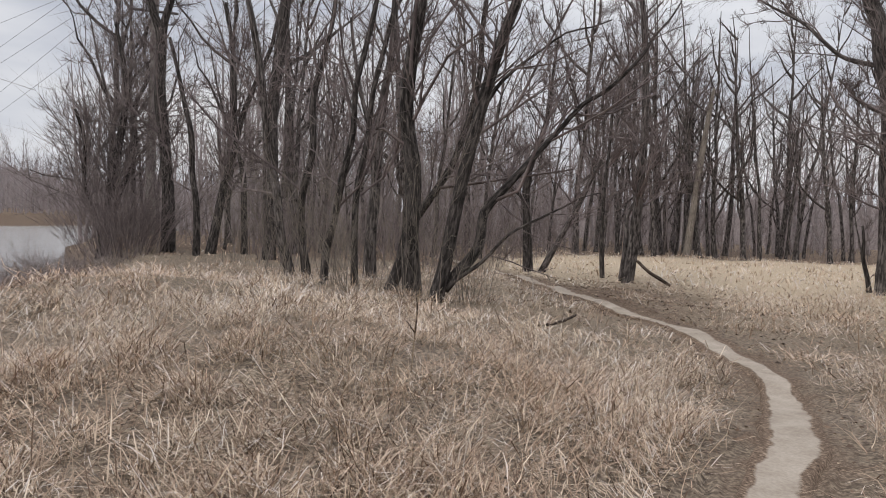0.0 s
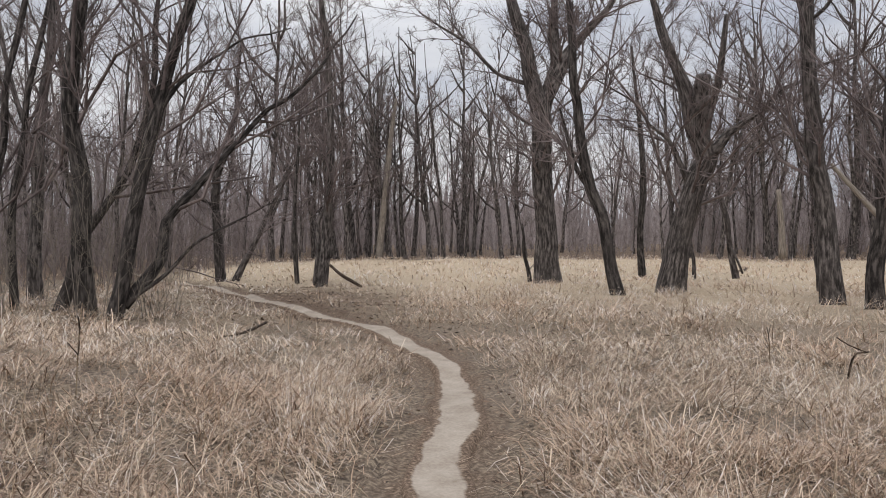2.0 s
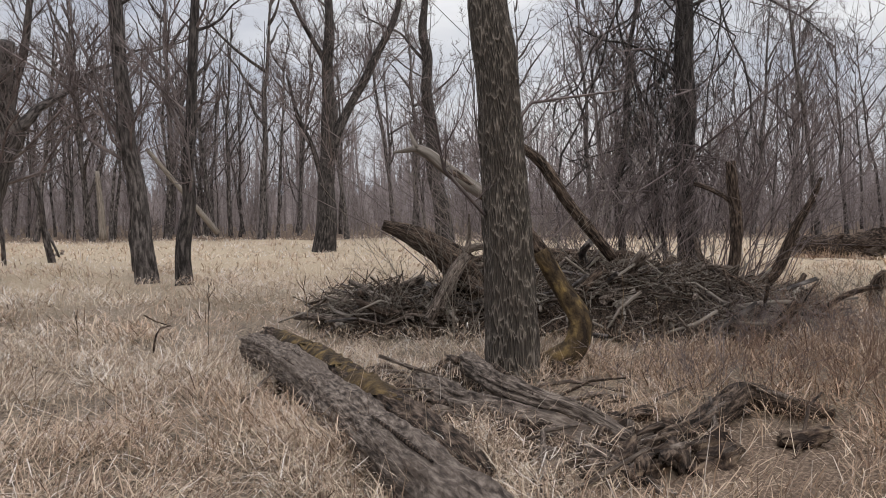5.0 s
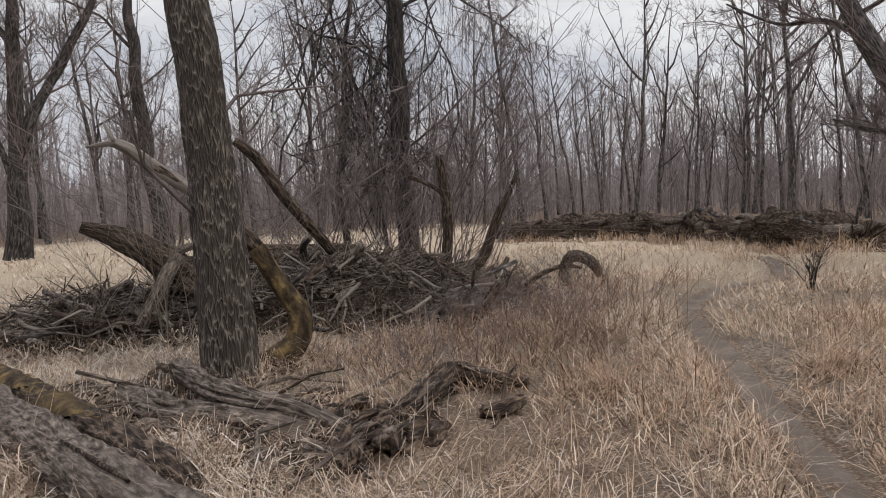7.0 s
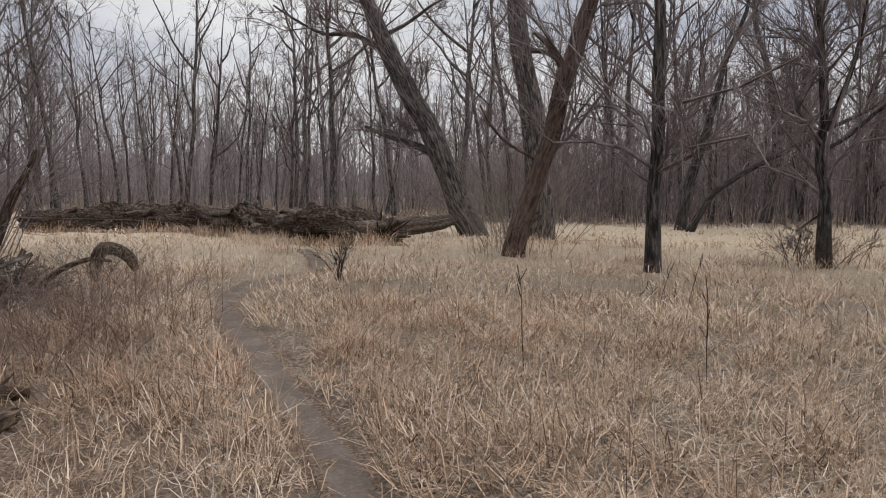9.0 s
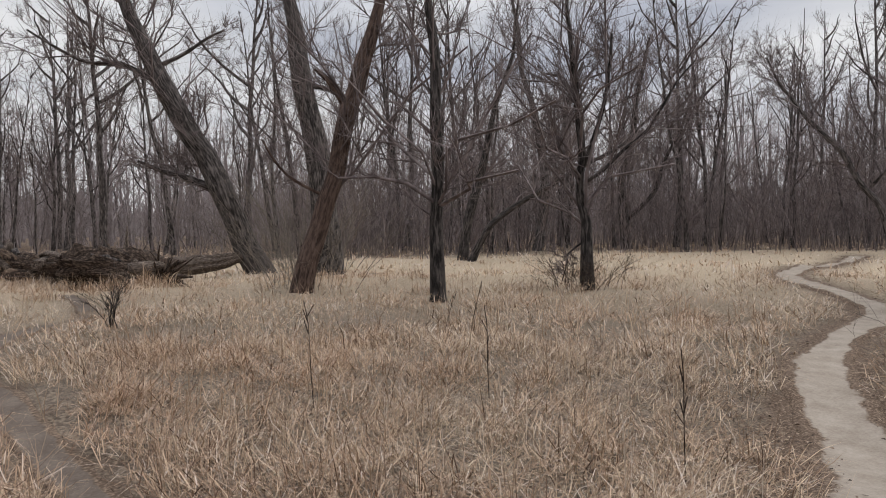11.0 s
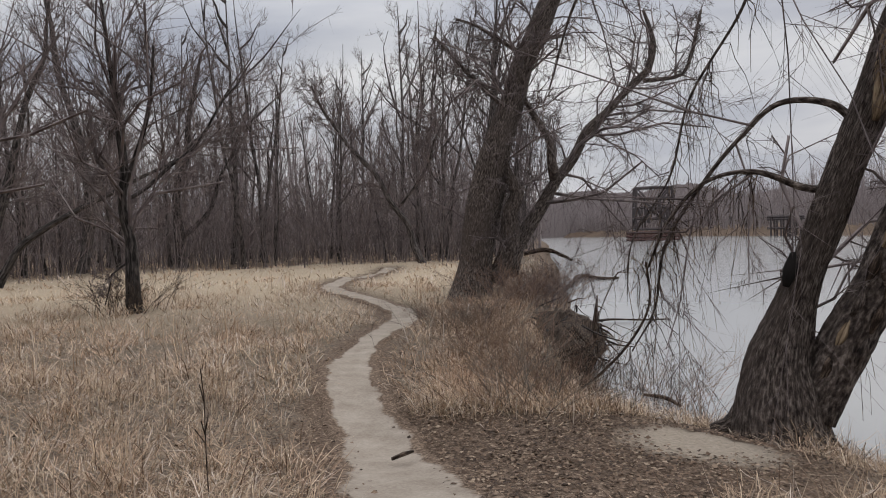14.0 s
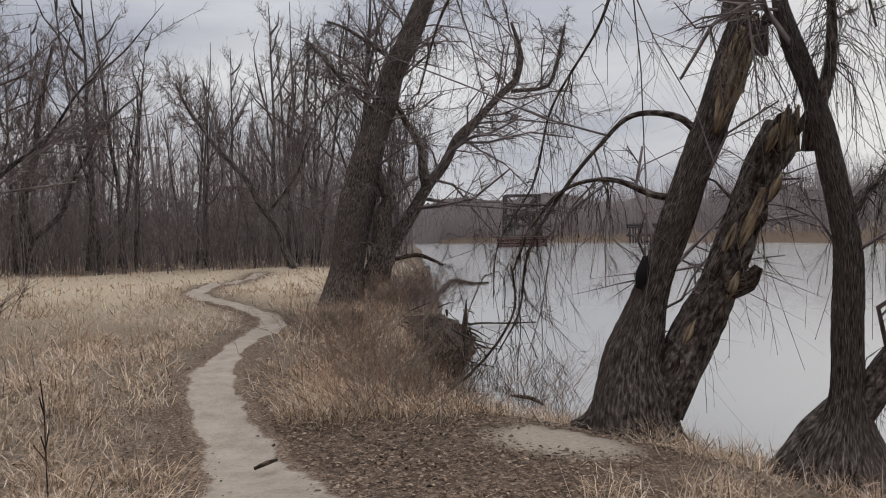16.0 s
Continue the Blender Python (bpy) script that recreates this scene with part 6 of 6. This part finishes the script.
def tear_willow():
    """Barkless torn fronts, hollow and jagged tops of the split willow; aside and up from its foot, a little toward the trail."""
    o = np.array(willow.location)
    away = np.array([-2.21, -8.17]) / math.hypot(2.21, 8.17)
    aside = np.array([away[1], -away[0]])

    def at(u, h, near):
        return (*(aside * u - away * near), h)

    def patch(name, line, radii, mat, seed, label=""):
        made = stem([at(*p) for p in line], radii, 20, 0.04, 0.16, seed)
        part(name, stem_mesh(name, made, mat), willow, label)

    patch("torn_front", [(0.83, 3.15, 0.13), (0.95, 3.55, 0.14), (1.06, 3.95, 0.14), (1.16, 4.3, 0.11)], [0.03, 0.115, 0.125, 0.07], BROKEN, 3, "yellow-brown torn heartwood")
    patch("torn_front", [(1.02, 2.0, 0.15), (1.16, 2.3, 0.15), (1.27, 2.6, 0.15)], [0.02, 0.055, 0.02], BROKEN, 4, "brown torn heartwood")
    for k in range(16):
        h = 0.7 + 0.16 * k
        u = 0.45 + 0.42 * (h - 0.7) + (0.12 if k % 2 else -0.10)
        patch("bark_slab", [(u, h, 0.14), (u + 0.06, h + 0.14, 0.17), (u + 0.12, h + 0.28, 0.13)], [0.015, 0.045, 0.012], (ROTTEN, BARK_WILLOW, BROKEN)[k % 3], 30 + k)
    # no cavity here: a near-black lump carries the hollow's shade as colour
    patch("hollow", [(0.06, 1.62, 0.20), (0.10, 1.78, 0.20), (0.13, 1.95, 0.19)], [0.03, 0.07, 0.03], HOLLOW_SHADE, 5, "near-black patch painted as the shade of a bark hollow")
    patch("knot", [(0.90, 1.62, 0.04), (1.12, 1.68, 0.06), (1.22, 1.82, 0.06)], [0.12, 0.085, 0.05], ROTTEN, 6)
    g = np.random.default_rng(8)
    for u, h in ((1.17, 4.2), (1.53, 3.2)):
        for k in range(9):
            a, b = u + g.uniform(-0.17, 0.17), g.uniform(-0.15, 0.15)
            patch("splinter", [(a, h - 0.25, b), (a + 0.03, h + g.uniform(0.02, 0.1), b), (a + 0.06, h + g.uniform(0.12, 0.26), b)], [0.06, 0.04, 0.008], (BROKEN, ROTTEN)[k % 2], k)


# near-black colour that stands for the shade inside the hollow
HOLLOW_SHADE = plain("painted_hollow_shade", (0.012, 0.010, 0.009), 0.95)
willow.children[1].data.materials[0] = ROTTEN_STEM
tear_willow()


# ---- river bridge remains, wires ----
def beam(parent, name, a, b, w, mat):
    a, b = np.array(a, float), np.array(b, float)
    v, f = tube_arrays(np.stack([a, b])[None], np.full((1, 2), w), 4)
    part(name, raw_mesh(name, v, f, mat, smooth_shade=False), parent)


def swing_bridge():
    base = thing("bridge_tower", (-23.6, -178, WATER_Z), "derelict dark steel truss span on a river pier", "bridge")
    W, D, H0, H1 = 4.2, 2.6, 2.6, 12.0
    for sx in (-1, 1):
        for sy in (-1, 1):
            beam(base, "post", (sx * W, sy * D, H0), (sx * W * 0.92, sy * D, H1), 0.30, STEEL)
            beam(base, "brace", (sx * W, sy * D, H0), (0, sy * D, 7.5), 0.20, STEEL)
            beam(base, "brace", (0, sy * D, 7.5), (sx * W * 0.92, sy * D, H1), 0.20, STEEL)
            beam(base, "strut", (sx * W * 0.5, sy * D, H0), (sx * W * 0.5, sy * D, 9.5), 0.18, STEEL)
    for h in (H0, 5.0, 7.5, 9.6, H1):
        for sy in (-1, 1):
            beam(base, "girder", (-W, sy * D, h), (W, sy * D, h), 0.24, STEEL)
        for sx in (-1, 1):
            beam(base, "girder", (sx * W, -D, h), (sx * W, D, h), 0.2, STEEL)
    for k in range(5):
        beam(base, "panel", (-3.2 + k * 1.5, 2.7, 4.0 + (k % 3)), (-2.4 + k * 1.5, 2.7, 7.4 + (k % 2) * 1.4), 0.42, STEEL)
    for h in (0.2, 1.0, 1.8):
        beam(base, "red_girder", (-W - 1.2, 2.9, h), (W + 1.6, 2.9, h), 0.34, RUST)
        beam(base, "red_girder", (-W - 1.2, -2.9, h), (W + 1.6, -2.9, h), 0.34, RUST)
    for k in range(8):
        x = -W - 1.0 + k * 1.5
        beam(base, "red_post", (x, 2.9, -0.6), (x, 2.9, 2.2), 0.2, RUST)


def river_pier():
    base = thing("river_platform", (-57, -194, WATER_Z), "dark timber platform on posts in the river", "platform")
    for k in range(5):
        for sy in (-1, 1):
            beam(base, "post", (-3 + k * 1.5, sy * 1.6, -1), (-3 + k * 1.5, sy * 1.6, 4.4), 0.24, STEEL)
    for h in (2.0, 4.2, 4.8):
        for sy in (-1, 1):
            beam(base, "deck_beam", (-3.8, sy * 1.7, h), (3.8, sy * 1.7, h), 0.28, STEEL)
    beam(base, "block", (-5.2, 0, -1), (-5.2, 0, 3.2), 0.9, PIER)


swing_bridge()
river_pier()


def power_line():
    pole = thing("utility_pole", (-25.4, 65.6, float(height(-25.4, 65.6))), "tall grey steel power line pole behind trees", "utility pole")
    made = stem([(0, 0, -0.5), (0, 0, 12), (0, 0, 27)], [0.42, 0.36, 0.26], 12, 2.0, 0.0, 1)
    part("shaft", stem_mesh("shaft", made, PIER), pole)
    for h in (19.0, 21.5, 24.0):
        beam(pole, "cross_arm", (-1.8, -0.6, h), (1.8, 0.6, h), 0.12, STEEL)
    for k, (z0, z1) in enumerate(((16.4, 17.0), (14.5, 16.3), (13.2, 14.8), (10.9, 13.3), (9.3, 11.5))):
        s = np.linspace(-26, 1.9, 24)
        x, y, z = -35.7 + 5.6 * s, 60.7 - 3.6 * s, z0 + (z1 - z0) * s + 0.004 * (s - 1) * (s + 26) * 0.6
        wire = thing("power_line", (x[0], y[0], z[0]), "thin overhead power line against the sky", "power line", "overhead wires")
        P = np.stack([x - x[0], y - y[0], z - z[0]], 1)
        part("cable", raw_mesh("cable", *tube_arrays(P[None], np.full((1, 24), 0.014), 5), WIRE), wire)


power_line()


# ---- grass ----
def blades(name, x, y, tall, wide, label, seed, flat=0.25, tint0=0.5, upright=0.5):
    """Dry grass: bent tapering blades that fall the way their patch leans."""
    g = np.random.default_rng(seed)
    n = len(x)
    z = height(x, y) - 0.02
    stand = np.sin(1.3 * x + 0.7 * y + 1) * np.sin(1.1 * y - 0.6 * x) + 0.7 * np.sin(3.7 * x + 0.5) * np.sin(3.3 * y + x)
    h = tall * g.uniform(0.4, 1.3, n) * np.clip(0.85 + 0.38 * stand, 0.4, 1.6)
    sweep = 2.2 * np.sin(0.9 * x + 0.4) + 2.2 * np.sin(0.8 * y - 0.7 * x) + 1.5 * np.sin(2.3 * x + 1.9 * y)
    a = np.where(g.uniform(0, 1, n) < 0.6, sweep + g.normal(0, 0.7, n), g.uniform(0, 6.283, n))
    pick = g.uniform(0, 1, n)
    lying = pick < flat
    first = np.where(lying, g.uniform(1.0, 1.6, n), np.abs(g.normal(upright, 0.3, n)))
    last = np.where(lying, g.uniform(1.2, 2.0, n), first + g.uniform(0.2, 1.5, n))
    ca, sa = np.cos(a), np.sin(a)
    face = a + g.normal(1.57, 0.7, n)
    wide = wide * g.uniform(0.6, 1.4, n)
    wx, wy = np.cos(face) * wide * 0.5, np.sin(face) * wide * 0.5
    o1, u1 = h * 0.5 * np.sin(first), h * 0.5 * np.cos(first)
    o2, u2 = o1 + h * 0.55 * np.sin(last), u1 + h * 0.55 * np.cos(last)
    lift = np.where(lying, g.uniform(0.0, 0.13, n) * np.clip(tall / 0.25, 0.6, 1.6), 0)
    u1, u2 = np.maximum(u1, 0.01) + lift, np.maximum(u2, 0.005) + lift
    V = np.empty((n, 5, 3), np.float32)
    for k, (o, u, w) in enumerate(((0 * h, 0 * h, -1.0), (0 * h, 0 * h, 1.0), (o1, u1, -0.8), (o1, u1, 0.8), (o2, u2, 0.0))):
        V[:, k, 0], V[:, k, 1], V[:, k, 2] = x + ca * o + wx * w, y + sa * o + wy * w, z + np.where(k < 2, lift * 0.8, 0) + u
    b = (np.arange(n) * 5)[:, None]
    f = np.concatenate([b + [[0, 1, 2]], b + [[1, 3, 2]], b + [[2, 3, 4]]], 0)
    patch = np.sin(0.9 * x + 0.6 * y) * np.sin(0.7 * y - 0.3 * x + 1) + 0.8 * np.sin(2.9 * x - 1.1 * y) * np.sin(2.4 * y + 0.8 * x)
    tint = np.clip(tint0 + 0.13 * patch + g.normal(0, 0.23, n), 0.02, 1)
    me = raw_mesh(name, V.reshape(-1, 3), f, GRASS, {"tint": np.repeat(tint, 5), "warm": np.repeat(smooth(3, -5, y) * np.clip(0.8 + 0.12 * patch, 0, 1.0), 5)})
    return tagged(new(name, me), label, "grass", kind="stuff")


def sow(n, r0, r1, seed, clear=0.35, power=1.0, litter=0.85, clump=0.7):
    """Random places between two distances, off the trails and the water, fewer on trodden litter."""
    g = np.random.default_rng(seed)
    b = np.radians(g.uniform(-36, 214, n))
    r = (r0 ** power + g.uniform(0, 1, n) * (r1 ** power - r0 ** power)) ** (1 / power)
    x, y = r * np.sin(b), r * np.cos(b)
    pick = g.integers(0, max(1, n // 14), n)
    in_clump = g.uniform(0, 1, n) < clump
    x, y = np.where(in_clump, x[pick] + g.normal(0, 0.024, n) * r ** 0.6, x), np.where(in_clump, y[pick] + g.normal(0, 0.024, n) * r ** 0.6, y)
    gap = trail_gap(x, y)
    broad_gap = trail_gap(x, y, (0, 1))
    worn = np.maximum(0.8 * np.exp(-(broad_gap / np.where(y > 0, 0.44, 0.74)) ** 2), 0.6 * np.exp(-(gap / 0.38) ** 2)) + 0.85 * litter * np.exp(-(((x - 4.2) / 3.0) ** 2 + ((y - 19) / 6.2) ** 2)) + 1.05 * np.exp(-(((x + 0.7) / 2.3) ** 2 + ((y + 6.3) / 2.7) ** 2))
    worn = worn + 0.55 * np.exp(-(((x - 5.6) / 1.5) ** 2 + ((y - 1.1) / 1.3) ** 2)) + 0.3 * np.exp(-(((x + 1.5) / 2.6) ** 2 + ((y - 8.5) / 2.4) ** 2))
    worn = worn + 0.50 * np.exp(-(((x - 5.0) / 1.7) ** 2 + ((y + 0.8) / 1.2) ** 2))
    pile = heap(x, y, LOBES) > 0.05
    keep = (r < edge_of_meadow(np.degrees(np.arctan2(x, y))) + 2) & (broad_gap > clear * g.uniform(0.7, 1.6, n)) & (gap > np.minimum(clear, 0.2) * g.uniform(0.7, 1.5, n)) & (x - bank_x(y) > 0.5) & (g.uniform(0, 1, n) > worn) & ~pile
    return x[keep], y[keep]


def tussocks(n, per, r0, r1, power, reach, rise, tall, wide, label, seed, tint0):
    """Tufts of old grass, each combed over its own hump, with gaps between them."""
    g = np.random.default_rng(seed)
    cx, cy = sow(n, r0, r1, seed + 900, 0.42, power, clump=0.25)
    m = len(cx)
    s, tone, lush = g.uniform(0.55, 1.5, m), g.normal(0, 0.11, m), g.uniform(0, 1, m)
    i = np.repeat(np.arange(m), np.maximum(5, per * s ** 1.3).astype(int))
    k = len(i)
    a, rho = g.uniform(0, 6.283, k), g.uniform(0, 1, k) ** 0.6
    x, y = cx[i] + reach * s[i] * rho * np.cos(a), cy[i] + reach * s[i] * rho * np.sin(a)
    on = (trail_gap(x, y, (0, 1)) > 0.42 * g.uniform(0.75, 1.5, k)) & (trail_gap(x, y, (2,)) > 0.17 * g.uniform(0.8, 1.5, k))
    i, a, rho, x, y = i[on], a[on], rho[on], x[on], y[on]
    k = len(i)
    ground = height(x, y)
    hump = rise * s[i] * np.clip(1 - rho ** 2, 0, 1) * g.uniform(0.0, 1.0, k)
    sweep = 2.2 * np.sin(0.9 * x + 0.4) + 2.2 * np.sin(0.8 * y - 0.7 * x)
    pick = g.uniform(0, 1, k)
    straw, stand = pick < 0.36, pick > 0.98 - 0.12 * lush[i] * smooth(3, -2, y)
    way = np.where(straw, g.uniform(0, 6.283, k), np.where(g.uniform(0, 1, k) < 0.6, a + g.normal(0, 0.6, k), sweep + g.normal(0, 0.6, k)))
    first = np.where(straw, g.uniform(1.0, 1.75, k), np.where(stand, np.abs(g.normal(0.1, 0.16, k)), g.uniform(0.5, 1.35, k)))
    last = first + np.where(straw, g.normal(0, 0.35, k), np.where(stand, g.uniform(0, 0.7, k), g.uniform(0.5, 1.35, k)))
    h = tall * g.uniform(0.45, 1.3, k) * np.where(stand, 1.35, 1.0) * (0.7 + 0.5 * lush[i])
    base = np.where(stand, -0.02, hump + np.where(straw, 0.25 * rise, 0.0) * g.uniform(0, 1.6, k))
    o1, u1 = h * 0.5 * np.sin(first), base + h * 0.5 * np.cos(first)
    o2, u2 = o1 + h * 0.5 * np.sin(last), u1 + h * 0.5 * np.cos(last)
    u1, u2 = np.maximum(u1, 0.012), np.maximum(u2, 0.006)
    face, w = way + g.normal(1.57, 0.8, k), 0.5 * wide * g.uniform(0.5, 1.5, k)
    wx, wy, ca, sa = np.cos(face) * w, np.sin(face) * w, np.cos(way), np.sin(way)
    V = np.empty((k, 5, 3), np.float32)
    for e, (o, u, q) in enumerate(((0, base, -1.0), (0, base, 1.0), (o1, u1, -0.8), (o1, u1, 0.8), (o2, u2, 0.0))):
        V[:, e, 0], V[:, e, 1], V[:, e, 2] = x + ca * o + wx * q, y + sa * o + wy * q, ground + u
    b = (np.arange(k) * 5)[:, None]
    f = np.concatenate([b + [[0, 1, 2]], b + [[1, 3, 2]], b + [[2, 3, 4]]], 0)
    patch = np.sin(0.9 * x + 0.6 * y) * np.sin(0.7 * y - 0.3 * x + 1)
    reach_out = np.hypot(x, y)
    tangle = np.exp(-(((x - 6.6) / 2.6) ** 2 + ((y + 0.7) / 1.3) ** 2))
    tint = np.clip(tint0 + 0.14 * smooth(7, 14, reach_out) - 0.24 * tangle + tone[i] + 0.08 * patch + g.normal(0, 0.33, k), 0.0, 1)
    warm = smooth(3, -5, y) * np.clip(0.8 + 0.15 * tone[i] / 0.11, 0, 1)
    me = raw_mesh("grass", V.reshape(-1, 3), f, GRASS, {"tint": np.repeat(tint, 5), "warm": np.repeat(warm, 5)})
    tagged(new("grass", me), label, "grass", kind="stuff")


tussocks(3000, 58, 2.6, 10, 1.35, 0.22, 0.14, 0.28, 0.0056, "matted dry straw-coloured meadow grass in tussocks", 1, 0.56)
tussocks(3900, 30, 9, 24, 1.45, 0.34, 0.17, 0.30, 0.0105, "dry straw-coloured meadow grass in tussocks", 2, 0.58)
x, y = sow(45000, 2.6, 16, 21, 0.40, 1.2)
blades("grass", x, y, 0.20, 0.006, "flattened dry straw between tussocks", 5, 0.85, 0.45, 0.6)
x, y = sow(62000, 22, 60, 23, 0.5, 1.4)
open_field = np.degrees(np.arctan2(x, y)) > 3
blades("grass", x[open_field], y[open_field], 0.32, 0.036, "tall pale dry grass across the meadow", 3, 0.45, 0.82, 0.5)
blades("grass", x[~open_field], y[~open_field], 0.30, 0.030, "dry grass under the riverside trees", 10, 0.55, 0.52, 0.6)
x, y = sow(12000, 4.5, 16, 24, 0.8, 1.2, clump=0.8)
keep = np.degrees(np.arctan2(x, y)) > 42
blades("grass", x[keep], y[keep], 0.50, 0.0045, "sparse upright dry grass stems", 4, 0.05, 0.68, 0.2)
# brown grass on the bank beside the trail
g = np.random.default_rng(63)
y = g.uniform(-17, -7.6, 14000)
x = np.interp(y, [-17, -14, -12, -10, -7.6], [1.6, 1.1, 0.9, 0.6, 0.1]) + g.normal(0, 0.55, 14000)
keep = (trail_gap(x, y) > 0.62) & (x - bank_x(y) > 0.3)
blades("grass", x[keep], y[keep], 0.42, 0.007, "brown dry grass on the river bank", 9, 0.3, 0.46, 0.4)
# tufts against the logs
g = np.random.default_rng(64)
a = g.uniform(0, 1, 5200)
off = g.choice([-0.30, 0.24, 0.55], 5200) + g.normal(0, 0.12, 5200)
x, y = 3.3 + 3.8 * a + off * 0.70, 1.0 + 3.7 * a - off * 0.72
blades("grass", x, y, 0.34, 0.006, "dry grass tufts growing against the logs", 6, 0.15, 0.6, 0.35)
# round the standpoint, and behind it down to the bank
g = np.random.default_rng(65)
b, r = g.uniform(0, 6.283, 26000), 8.0 * g.uniform(0.02, 1, 26000) ** 0.6
x, y = r * np.sin(b), r * np.cos(b)
keep = ((r < 2.7) | (np.sin(b) < -0.55)) & (trail_gap(x, y) > 0.5 * g.uniform(0.7, 1.5, len(r))) & (x - bank_x(y) > 0.5) & (np.hypot(x + 0.7, y + 6.3) > 2.2)
blades("grass", x[keep], y[keep], 0.22, 0.0075, "short matted dry grass beside the trail", 7, 0.7, 0.54, 0.6)
# tall grass in front of the fallen trunk
a = g.uniform(0, 1, 5000)
x, y = 17.6 + 12.5 * a + g.normal(0, 0.3, 5000), -9.9 + 6.9 * a + 1.1 * np.sin(a * 3.1) * -1 + g.normal(0, 0.3, 5000)
blades("grass", x, y, 0.52, 0.016, "tall dry grass along the fallen trunk", 8, 0.1, 0.66, 0.3)
